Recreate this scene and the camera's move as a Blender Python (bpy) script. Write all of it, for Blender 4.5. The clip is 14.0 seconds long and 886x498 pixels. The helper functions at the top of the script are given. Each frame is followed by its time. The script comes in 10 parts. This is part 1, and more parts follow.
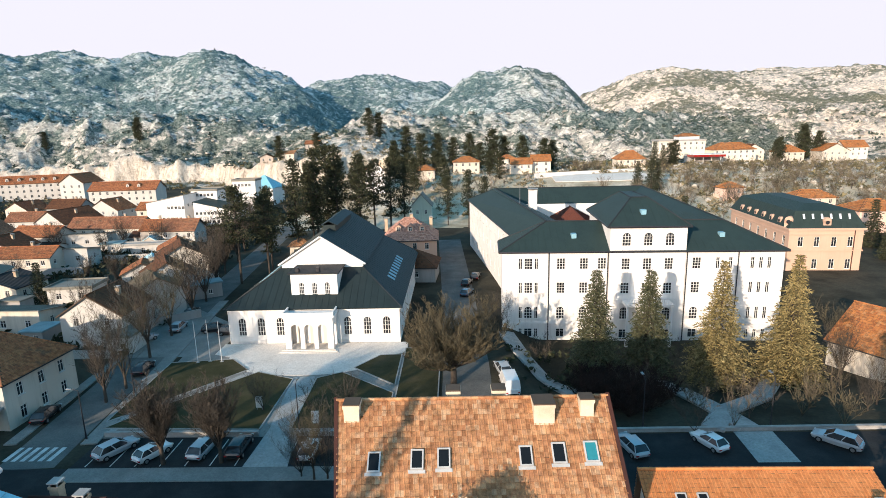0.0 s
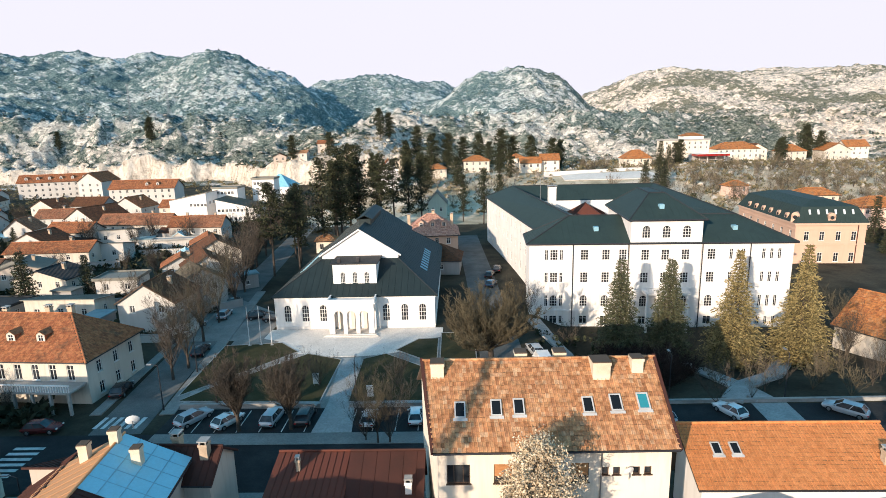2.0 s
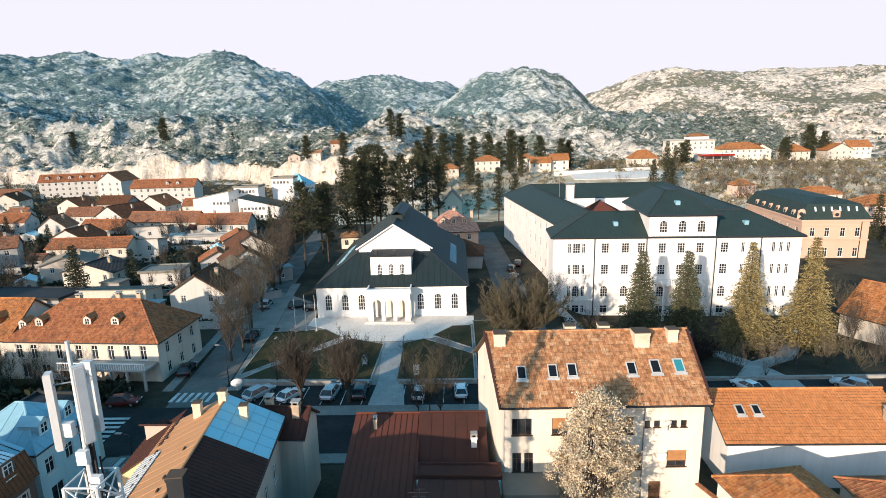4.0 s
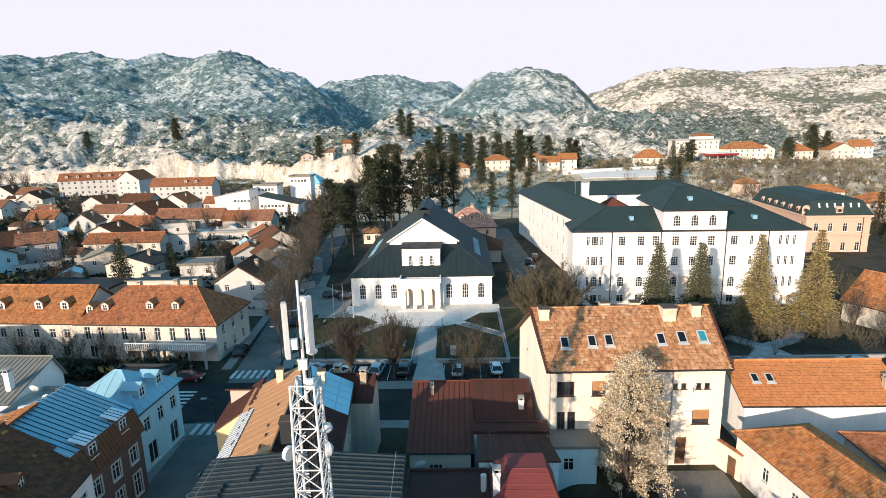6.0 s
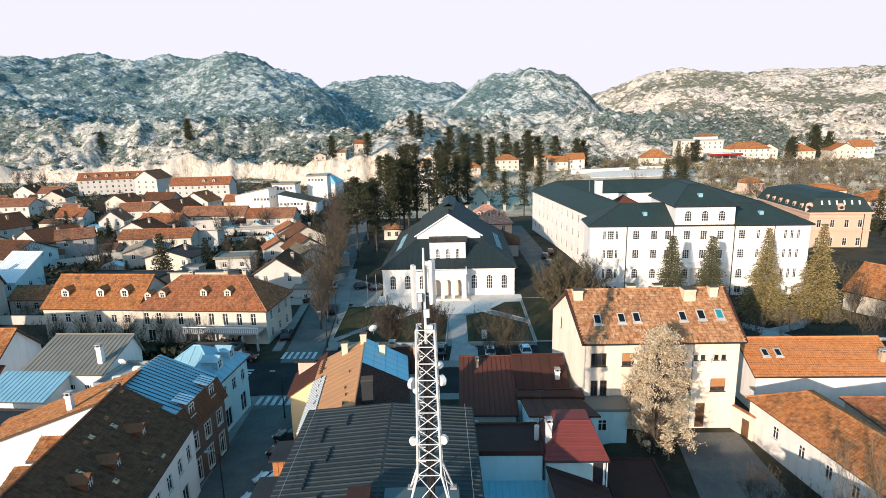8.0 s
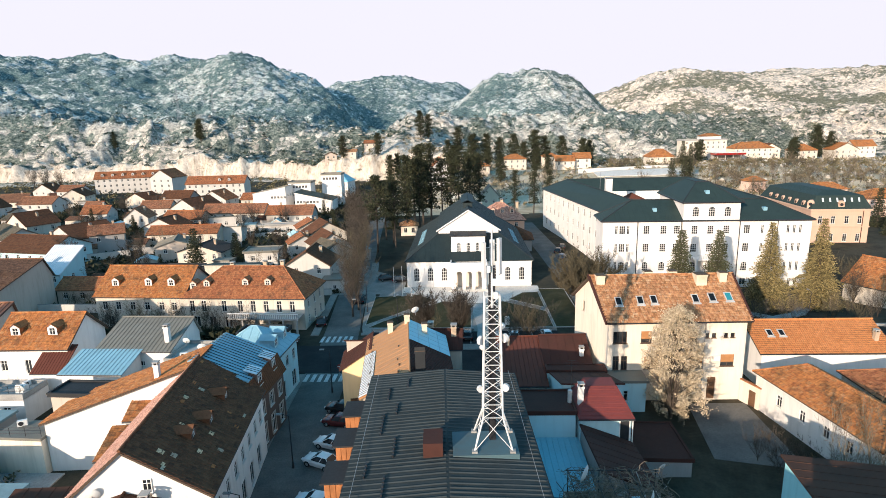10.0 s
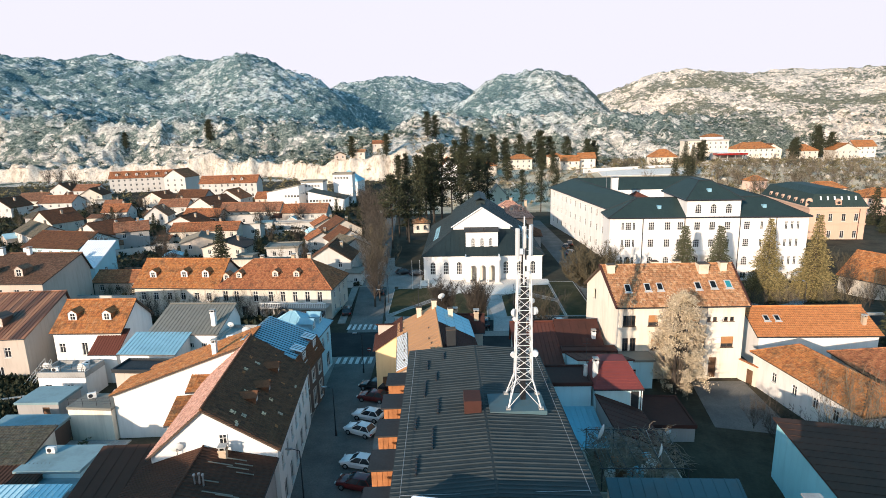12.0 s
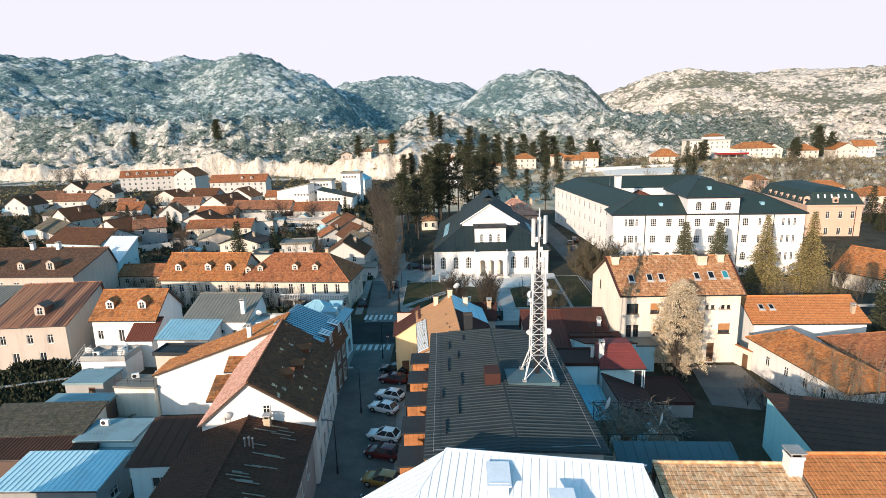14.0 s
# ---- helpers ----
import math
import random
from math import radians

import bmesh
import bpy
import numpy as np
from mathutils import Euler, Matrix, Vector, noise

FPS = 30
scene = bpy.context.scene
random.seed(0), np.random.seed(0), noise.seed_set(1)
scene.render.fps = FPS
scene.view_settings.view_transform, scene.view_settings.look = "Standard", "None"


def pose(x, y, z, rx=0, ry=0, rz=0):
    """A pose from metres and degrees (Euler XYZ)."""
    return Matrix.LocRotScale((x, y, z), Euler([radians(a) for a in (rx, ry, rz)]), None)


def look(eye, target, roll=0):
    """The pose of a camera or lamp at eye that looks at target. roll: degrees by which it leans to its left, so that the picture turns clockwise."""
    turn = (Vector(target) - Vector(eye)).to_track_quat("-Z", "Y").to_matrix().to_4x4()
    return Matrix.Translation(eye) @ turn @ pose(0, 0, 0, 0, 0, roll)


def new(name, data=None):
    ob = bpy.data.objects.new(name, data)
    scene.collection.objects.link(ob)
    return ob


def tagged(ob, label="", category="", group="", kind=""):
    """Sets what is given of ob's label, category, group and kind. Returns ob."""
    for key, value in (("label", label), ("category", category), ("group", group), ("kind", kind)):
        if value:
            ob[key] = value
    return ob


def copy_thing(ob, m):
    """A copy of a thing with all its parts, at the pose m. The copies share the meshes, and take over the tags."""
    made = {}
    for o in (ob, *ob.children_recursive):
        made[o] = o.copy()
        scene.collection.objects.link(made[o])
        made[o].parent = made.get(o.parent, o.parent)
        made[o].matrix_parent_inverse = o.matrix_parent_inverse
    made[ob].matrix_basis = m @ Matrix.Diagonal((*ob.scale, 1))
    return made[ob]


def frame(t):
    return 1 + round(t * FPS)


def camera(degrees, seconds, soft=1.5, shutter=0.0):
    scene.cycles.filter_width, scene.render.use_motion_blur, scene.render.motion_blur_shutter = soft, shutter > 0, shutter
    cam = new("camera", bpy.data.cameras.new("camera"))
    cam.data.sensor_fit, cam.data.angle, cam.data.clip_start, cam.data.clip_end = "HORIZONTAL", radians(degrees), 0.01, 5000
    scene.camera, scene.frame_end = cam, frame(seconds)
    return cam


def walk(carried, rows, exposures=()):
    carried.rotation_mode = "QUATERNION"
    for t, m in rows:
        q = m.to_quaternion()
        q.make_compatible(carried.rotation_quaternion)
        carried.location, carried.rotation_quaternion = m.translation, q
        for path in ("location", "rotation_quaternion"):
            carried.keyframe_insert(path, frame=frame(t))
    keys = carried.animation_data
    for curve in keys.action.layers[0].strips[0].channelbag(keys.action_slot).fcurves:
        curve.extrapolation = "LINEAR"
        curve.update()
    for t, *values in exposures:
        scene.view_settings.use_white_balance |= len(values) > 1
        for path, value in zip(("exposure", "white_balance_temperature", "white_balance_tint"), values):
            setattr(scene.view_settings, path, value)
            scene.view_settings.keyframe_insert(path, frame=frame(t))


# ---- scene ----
cam = camera(77.0, 14.0, 0.6)
PATH = [
    (0, (3.718, 5.363, 33.385), (3.669, 7.315, 32.956), -1.4),
    (0.5, (2.475, 3.898, 33.306), (2.425, 5.851, 32.878), -1.4),
    (1, (1.057, 2.141, 33.435), (1.009, 4.094, 33.005), -1.4),
    (1.5, (-0.146, 0.486, 33.492), (-0.198, 2.439, 33.063), -1.4),
    (2, (-1.627, -1.251, 33.565), (-1.676, 0.701, 33.135), -1.4),
    (2.5, (-2.835, -2.864, 33.707), (-2.885, -0.912, 33.278), -1.4),
    (3, (-4.168, -4.646, 33.775), (-4.22, -2.693, 33.345), -1.4),
    (5.5, (-10.499, -13.528, 34.148), (-10.556, -11.575, 33.719), -1.4),
    (6, (-11.669, -15.281, 34.135), (-11.728, -13.329, 33.705), -1.4),
    (6.5, (-12.758, -16.794, 34.121), (-12.818, -14.841, 33.693), -1.4),
    (7, (-14.055, -18.762, 34.271), (-14.116, -16.809, 33.841), -1.4),
    (7.5, (-15.21, -20.649, 34.345), (-15.273, -18.696, 33.915), -1.4),
    (8, (-16.473, -22.693, 34.442), (-16.537, -20.741, 34.013), -1.4),
    (10.5, (-21.316, -31.529, 34.811), (-21.387, -29.577, 34.381), -1.4),
    (11, (-22.039, -33.359, 34.931), (-22.111, -31.407, 34.501), -1.4),
    (11.5, (-22.739, -34.865, 34.99), (-22.812, -32.913, 34.561), -1.4),
    (12, (-23.328, -36.516, 35.038), (-23.405, -34.564, 34.609), -1.4),
    (12.5, (-23.906, -37.972, 35.097), (-23.983, -36.02, 34.668), -1.4),
    (13, (-24.4, -39.448, 35.092), (-24.479, -37.496, 34.663), -1.4),
    (13.5, (-24.781, -40.753, 35.141), (-24.862, -38.801, 34.711), -1.4),
    (14, (-25.083, -41.994, 35.22), (-25.167, -40.042, 34.79), -1.4),
]
walk(cam, [(t, look(eye, target, roll)) for t, eye, target, roll in PATH],
     exposures=[(0, 0.82, 6560, 11), (14, 0.82, 6560, 11)])

# ---------- world, sun, exposure ----------
SUN_AZ, SUN_EL = (-0.52, -0.855), radians(14.5)
world = bpy.data.worlds.new("sky_world")
scene.world = world
world.use_nodes = True
wn = world.node_tree
sky = wn.nodes.new("ShaderNodeTexSky")
sky.sky_type, sky.sun_disc = "NISHITA", False
sky.sun_elevation, sky.sun_rotation = SUN_EL, math.atan2(SUN_AZ[0], SUN_AZ[1])
sky.air_density, sky.dust_density, sky.ozone_density = 1.0, 0.8, 1.0
haze = wn.nodes.new("ShaderNodeHueSaturation")
haze.inputs["Hue"].default_value = 0.478
haze.inputs["Saturation"].default_value, haze.inputs["Value"].default_value = 1.45, 1.35
wn.links.new(sky.outputs[0], haze.inputs["Color"])
# pale haze all round the horizon
sky_dir = wn.nodes.new("ShaderNodeTexCoord")
sky_up = wn.nodes.new("ShaderNodeSeparateXYZ")
low_sky = wn.nodes.new("ShaderNodeMapRange")
low_sky.inputs["From Min"].default_value, low_sky.inputs["From Max"].default_value = 0.20, 0.36
low_sky.inputs["To Min"].default_value, low_sky.inputs["To Max"].default_value = 1.0, 0.0
veil = wn.nodes.new("ShaderNodeMix")
veil.data_type = "RGBA"
veil.inputs[7].default_value = (3.45, 3.42, 3.85, 1)
wn.links.new(sky_dir.outputs["Generated"], sky_up.inputs[0])
wn.links.new(sky_up.outputs["Z"], low_sky.inputs["Value"])
wn.links.new(low_sky.outputs[0], veil.inputs[0])
wn.links.new(haze.outputs[0], veil.inputs[6])
wn.links.new(veil.outputs[2], wn.nodes["Background"].inputs[0])
wn.nodes["Background"].inputs[1].default_value = 0.15
sun_data = bpy.data.lights.new("sun", "SUN")
sun_data.energy, sun_data.angle, sun_data.color = 3.9, radians(0.5), (1.0, 0.82, 0.64)
sun = new("sun", sun_data)
sun.matrix_world = look((SUN_AZ[0] * 100, SUN_AZ[1] * 100, 100 * math.tan(SUN_EL)), (0, 0, 0))

# ---------- materials ----------


def mat(name, build):
    m = bpy.data.materials.new(name)
    m.use_nodes = True
    nt = m.node_tree
    bs = nt.nodes["Principled BSDF"]

    def node(kind, **kw):
        n = nt.nodes.new(kind)
        for k, v in kw.items():
            n.inputs[k].default_value = v
        return n

    build(nt, bs, node, nt.links.new)
    return m


def world_pos(node):
    return node("ShaderNodeNewGeometry").outputs["Position"]


def ramp(node, link, fac, stops):
    r = node("ShaderNodeValToRGB")
    cr = r.color_ramp
    while len(cr.elements) < len(stops):
        cr.elements.new(0.5)
    for e, (p, c) in zip(cr.elements, stops):
        e.position, e.color = p, (*c, 1)
    link(fac, r.inputs[0])
    return r.outputs[0]


def noise_tex(node, link, vec, scale, detail=4.0, rough=0.55, out="Fac"):
    n = node("ShaderNodeTexNoise", Scale=scale, Detail=detail, Roughness=rough)
    link(vec, n.inputs["Vector"])
    return n.outputs[out]


def mixc(nt, node, link, fac, a, b, mode="MIX"):
    m = nt.nodes.new("ShaderNodeMix")
    m.data_type, m.blend_type = "RGBA", mode
    for sock, val in ((m.inputs[0], fac), (m.inputs[6], a), (m.inputs[7], b)):
        if isinstance(val, (int, float)):
            sock.default_value = val
        elif isinstance(val, tuple):
            sock.default_value = (*val, 1)
        else:
            link(val, sock)
    return m.outputs[2]


def bump(node, link, bs, height, strength, dist):
    b = node("ShaderNodeBump", Strength=strength, Distance=dist)
    link(height, b.inputs["Height"])
    link(b.outputs[0], bs.inputs["Normal"])


def plain(name, col, rough=0.8, vary=0.12, scale=1.2, metal=0.0, stain=None, bumpy=0.15, spec=0.3):
    """A painted or cast surface with patchy wear at two scales."""
    dark = tuple(c * (1 - vary * 1.8) for c in col) if stain is None else stain

    def build(nt, bs, node, link):
        v = world_pos(node)
        big = noise_tex(node, link, v, scale * 0.35, 5)
        fine = noise_tex(node, link, v, scale * 6, 6, 0.7)
        c = mixc(nt, node, link, ramp(node, link, big, [(0.42, (0, 0, 0)), (0.72, (1, 1, 1))]), col, dark)
        c = mixc(nt, node, link, vary * 1.5, c, ramp(node, link, fine, [(0.3, (0.25, 0.25, 0.25)), (0.7, (1, 1, 1))]), "MULTIPLY")
        link(c, bs.inputs["Base Color"])
        bs.inputs["Roughness"].default_value, bs.inputs["Metallic"].default_value = rough, metal
        bs.inputs["Specular IOR Level"].default_value = spec
        bump(node, link, bs, fine, bumpy, 0.02)

    return mat(name, build)


def plaster(name, col, dirt=(0.30, 0.27, 0.23), amount=0.35):
    """Rendered wall with streaks of rain dirt and fine grain."""

    def build(nt, bs, node, link):
        v = world_pos(node)
        tc = node("ShaderNodeMapping")
        tc.inputs["Scale"].default_value = (1.6, 1.6, 0.16)
        link(v, tc.inputs["Vector"])
        streak = noise_tex(node, link, tc.outputs[0], 1.0, 6, 0.65)
        patch = noise_tex(node, link, v, 0.25, 4)
        fine = noise_tex(node, link, v, 9, 4, 0.7)
        f = node("ShaderNodeMath")
        f.operation = "MULTIPLY"
        link(ramp(node, link, streak, [(0.48, (0, 0, 0)), (0.8, (1, 1, 1))]), f.inputs[0])
        f.inputs[1].default_value = amount
        c = mixc(nt, node, link, f.outputs[0], col, dirt)
        c = mixc(nt, node, link, 0.18, c, ramp(node, link, patch, [(0.35, (0.6, 0.58, 0.55)), (0.65, (1, 1, 1))]), "MULTIPLY")
        link(c, bs.inputs["Base Color"])
        bs.inputs["Roughness"].default_value = 0.9
        bs.inputs["Specular IOR Level"].default_value = 0.15
        bump(node, link, bs, fine, 0.25, 0.02)

    return mat(name, build)


def tiles_mat(name, cols, single=False, moss=(0.10, 0.085, 0.06), moss_at=0.62, mottle=0.75):
    """Clay tiles: each tile its own tone, with lichen and soot patches. single: each tile is an object."""

    def build(nt, bs, node, link):
        v = world_pos(node)
        src = node("ShaderNodeObjectInfo").outputs["Random"] if single else node("ShaderNodeNewGeometry").outputs["Random Per Island"]
        n = len(cols)
        c = ramp(node, link, src, [(i / max(1, n - 1), k) for i, k in enumerate(cols)])
        big = noise_tex(node, link, v, 0.55, 6, 0.65)
        fine = noise_tex(node, link, v, 14, 4, 0.7)
        c = mixc(nt, node, link, ramp(node, link, big, [(moss_at, (0, 0, 0)), (moss_at + 0.16, (0.8, 0.8, 0.8))]), c, moss)
        c = mixc(nt, node, link, 0.4, c, ramp(node, link, fine, [(0.3, (0.45, 0.45, 0.45)), (0.65, (1, 1, 1))]), "MULTIPLY")
        mid = noise_tex(node, link, v, 2.3, 5, 0.75)
        c = mixc(nt, node, link, mottle, c, ramp(node, link, mid, [(0.36, (0.38, 0.36, 0.35)), (0.56, (1, 1, 1)), (0.7, (1.25, 1.22, 1.15))]), "MULTIPLY")
        link(c, bs.inputs["Base Color"])
        bs.inputs["Roughness"].default_value = 0.85
        bs.inputs["Specular IOR Level"].default_value = 0.2
        bump(node, link, bs, fine, 0.3, 0.015)

    return mat(name, build)


def sheet_mat(name, col, rust=(0.16, 0.09, 0.05), amount=0.3, rough=0.42, metal=0.35):
    """Painted sheet metal with faded streaks down the slope."""

    def build(nt, bs, node, link):
        v = world_pos(node)
        big = noise_tex(node, link, v, 0.4, 6, 0.7)
        fine = noise_tex(node, link, v, 5, 5, 0.7)
        f = node("ShaderNodeMath")
        f.operation = "MULTIPLY"
        link(ramp(node, link, big, [(0.45, (0, 0, 0)), (0.75, (1, 1, 1))]), f.inputs[0])
        f.inputs[1].default_value = amount
        c = mixc(nt, node, link, f.outputs[0], col, rust)
        c = mixc(nt, node, link, 0.3, c, ramp(node, link, fine, [(0.3, (0.55, 0.55, 0.55)), (0.7, (1, 1, 1))]), "MULTIPLY")
        link(c, bs.inputs["Base Color"])
        link(ramp(node, link, fine, [(0.2, (rough * 0.8,) * 3), (0.8, (min(1, rough * 1.4),) * 3)]), bs.inputs["Roughness"])
        bs.inputs["Metallic"].default_value = metal
        bs.inputs["Specular IOR Level"].default_value = 0.22 if metal == 0.0 else 0.4

    return mat(name, build)


def ground_mat(name, cols, scale=0.15, fine_scale=3.0, rough=0.95, bumpy=0.4):
    def build(nt, bs, node, link):
        v = world_pos(node)
        big = noise_tex(node, link, v, scale, 8, 0.65)
        fine = noise_tex(node, link, v, fine_scale, 6, 0.75)
        n = len(cols)
        c = ramp(node, link, big, [(0.3 + 0.4 * i / max(1, n - 1), k) for i, k in enumerate(cols)])
        c = mixc(nt, node, link, 0.6, c, ramp(node, link, fine, [(0.28, (0.35, 0.35, 0.35)), (0.7, (1, 1, 1))]), "MULTIPLY")
        link(c, bs.inputs["Base Color"])
        bs.inputs["Roughness"].default_value = rough
        bs.inputs["Specular IOR Level"].default_value = 0.15
        bump(node, link, bs, fine, bumpy, 0.05)

    return mat(name, build)


def math_node(node, link, op, *vals):
    m = node("ShaderNodeMath")
    m.operation = op
    for sock, q in zip(m.inputs, vals):
        if isinstance(q, (int, float)):
            sock.default_value = q
        else:
            link(q, sock)
    return m.outputs[0]


def map_range(node, link, val, a, b, c, d):
    m = node("ShaderNodeMapRange")
    link(val, m.inputs["Value"])
    for k, q in (("From Min", a), ("From Max", b), ("To Min", c), ("To Max", d)):
        m.inputs[k].default_value = q
    return m.outputs[0]


def karst_build(nt, bs, node, link):
    """Bare limestone boulders and ledges parted by scrub and dry grass."""
    v = world_pos(node)
    squash = node("ShaderNodeMapping")
    squash.inputs["Scale"].default_value = (1, 1, 1.25)
    link(v, squash.inputs["Vector"])
    sv = squash.outputs[0]
    bend = node("ShaderNodeTexNoise", Scale=0.09, Detail=5.0, Roughness=0.7)
    link(sv, bend.inputs["Vector"])
    push = nt.nodes.new("ShaderNodeVectorMath")
    push.operation = "SCALE"
    link(bend.outputs["Color"], push.inputs[0])
    push.inputs["Scale"].default_value = 16.0
    wv = nt.nodes.new("ShaderNodeVectorMath")
    wv.operation = "ADD"
    link(sv, wv.inputs[0])
    link(push.outputs[0], wv.inputs[1])
    cells = node("ShaderNodeTexVoronoi", Scale=0.085)
    link(wv.outputs[0], cells.inputs["Vector"])
    stones = node("ShaderNodeTexVoronoi", Scale=0.27)
    link(wv.outputs[0], stones.inputs["Vector"])
    patch = noise_tex(node, link, sv, 0.0075, 8, 0.62)
    mid = noise_tex(node, link, sv, 0.05, 8, 0.72)
    fine = noise_tex(node, link, sv, 0.40, 6, 0.8)
    tone = node("ShaderNodeSeparateColor")
    link(stones.outputs["Color"], tone.inputs[0])
    rock = ramp(node, link, tone.outputs[0], [(0.0, (0.40, 0.375, 0.345)), (0.45, (0.66, 0.61, 0.555)), (1.0, (0.90, 0.84, 0.77))])
    rock = mixc(nt, node, link, 0.8, rock, ramp(node, link, fine, [(0.40, (0.58, 0.58, 0.58)), (0.50, (1.0, 1.0, 1.0)), (0.62, (1.25, 1.25, 1.25))]), "MULTIPLY")
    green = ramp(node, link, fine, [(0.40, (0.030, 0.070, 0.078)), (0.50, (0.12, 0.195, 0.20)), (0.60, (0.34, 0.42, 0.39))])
    # dry grass on the low hills; higher evergreen scrub tinted teal with painted haze
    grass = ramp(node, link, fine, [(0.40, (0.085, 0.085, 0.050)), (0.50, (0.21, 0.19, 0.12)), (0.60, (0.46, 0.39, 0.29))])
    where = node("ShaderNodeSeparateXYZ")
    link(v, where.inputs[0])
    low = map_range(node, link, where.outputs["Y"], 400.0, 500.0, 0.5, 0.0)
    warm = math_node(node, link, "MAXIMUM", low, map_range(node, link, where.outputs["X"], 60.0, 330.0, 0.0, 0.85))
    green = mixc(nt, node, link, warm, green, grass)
    # far rock dimmed and blued: distance haze painted into its base colour
    hazed_rock = mixc(nt, node, link, 1.0, rock, (0.80, 0.93, 0.98), "MULTIPLY")
    rock = mixc(nt, node, link, warm, hazed_rock, mixc(nt, node, link, 1.0, rock, (1.34, 1.17, 1.03), "MULTIPLY"))
    # scrub fills the gaps between the stones; it thickens on the far range and thins out on the eastern one
    gap = math_node(node, link, "ADD", math_node(node, link, "MULTIPLY", cells.outputs["Distance"], 0.55), math_node(node, link, "MULTIPLY", stones.outputs["Distance"], 0.40))
    s = math_node(node, link, "ADD", math_node(node, link, "MULTIPLY", patch, 1.7), math_node(node, link, "MULTIPLY", mid, 1.0))
    s = math_node(node, link, "ADD", s, gap)
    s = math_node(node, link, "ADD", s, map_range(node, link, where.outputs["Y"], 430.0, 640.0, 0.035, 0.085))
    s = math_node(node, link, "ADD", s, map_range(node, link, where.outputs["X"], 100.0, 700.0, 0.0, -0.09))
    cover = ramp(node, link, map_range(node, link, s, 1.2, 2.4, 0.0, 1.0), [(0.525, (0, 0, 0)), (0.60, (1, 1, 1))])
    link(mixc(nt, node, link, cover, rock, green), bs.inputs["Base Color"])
    bs.inputs["Roughness"].default_value = 0.95
    bs.inputs["Specular IOR Level"].default_value = 0.1
    h = math_node(node, link, "SUBTRACT", math_node(node, link, "ADD", mid, fine), math_node(node, link, "MULTIPLY", gap, 0.9))
    bump(node, link, bs, h, 0.9, 3.0)


def stripe_build(nt, bs, node, link):
    """Painted roof sheets in strips of unlike age, running down the slope."""
    v = world_pos(node)
    m = node("ShaderNodeMapping")
    m.inputs["Scale"].default_value = (0.62, 0.015, 0.015)
    link(v, m.inputs["Vector"])
    strip_n = noise_tex(node, link, m.outputs[0], 1.0, 3, 0.6)
    fine = noise_tex(node, link, v, 4, 5, 0.7)
    c = ramp(node, link, strip_n, [(0.36, (0.09, 0.045, 0.030)), (0.45, (0.26, 0.105, 0.055)), (0.54, (0.38, 0.175, 0.09)), (0.64, (0.15, 0.07, 0.045))])
    c = mixc(nt, node, link, 0.4, c, ramp(node, link, fine, [(0.3, (0.5, 0.5, 0.5)), (0.7, (1, 1, 1))]), "MULTIPLY")
    link(c, bs.inputs["Base Color"])
    bs.inputs["Roughness"].default_value = 0.6


def quarry_build(nt, bs, node, link):
    """Fresh pale rock face with dark seepage streaks and broken ledges."""
    v = world_pos(node)
    m = node("ShaderNodeMapping")
    m.inputs["Scale"].default_value = (0.35, 0.35, 0.05)
    link(v, m.inputs["Vector"])
    streak = noise_tex(node, link, m.outputs[0], 1.0, 7, 0.7)
    lump = noise_tex(node, link, v, 0.22, 8, 0.75)
    c = ramp(node, link, streak, [(0.32, (0.34, 0.27, 0.20)), (0.44, (0.68, 0.58, 0.47)), (0.60, (0.84, 0.75, 0.64))])
    c = mixc(nt, node, link, 0.85, c, ramp(node, link, lump, [(0.34, (0.5, 0.46, 0.42)), (0.48, (1, 1, 1))]), "MULTIPLY")
    link(c, bs.inputs["Base Color"])
    bs.inputs["Roughness"].default_value = 0.95
    bump(node, link, bs, lump, 1.0, 3.0)


def leaf_mat(name, a, b, rough=0.8):
    def build(nt, bs, node, link):
        r = node("ShaderNodeNewGeometry").outputs["Random Per Island"]
        v = world_pos(node)
        n = noise_tex(node, link, v, 0.9, 3)
        c = mixc(nt, node, link, r, a, b)
        c = mixc(nt, node, link, 0.5, c, ramp(node, link, n, [(0.3, (0.5, 0.5, 0.5)), (0.7, (1, 1, 1))]), "MULTIPLY")
        link(c, bs.inputs["Base Color"])
        bs.inputs["Roughness"].default_value = rough
        bs.inputs["Specular IOR Level"].default_value = 0.15

    return mat(name, build)


def glass_build(nt, bs, node, link):
    v = world_pos(node)
    n = noise_tex(node, link, v, 0.7, 2)
    link(ramp(node, link, n, [(0.35, (0.012, 0.014, 0.017)), (0.7, (0.05, 0.055, 0.06))]), bs.inputs["Base Color"])
    bs.inputs["Roughness"].default_value = 0.06


M = {}
M["glass"] = mat("window_glass", glass_build)
M["glass_roof"] = plain("roof_light_glass", (0.012, 0.016, 0.02), 0.12, 0.1, 0.6, spec=0.12)
M["glass_teal"] = plain("teal_roof_glass", (0.03, 0.22, 0.26), 0.1, 0.1, 0.6, spec=0.6)
M["white"] = plaster("white_plaster", (0.74, 0.71, 0.68))
M["white2"] = plaster("white_plaster_clean", (0.76, 0.735, 0.71), amount=0.25)
M["town_white"] = plaster("weathered_white_plaster", (0.54, 0.52, 0.49), (0.36, 0.33, 0.29), 0.4)
M["cream"] = plaster("cream_plaster", (0.74, 0.655, 0.55), (0.33, 0.27, 0.2), 0.4)
M["cream_old"] = plaster("old_cream_plaster", (0.60, 0.545, 0.47), (0.28, 0.24, 0.19), 0.5)
M["beige"] = plaster("beige_plaster", (0.50, 0.43, 0.37), (0.24, 0.20, 0.165), 0.4)
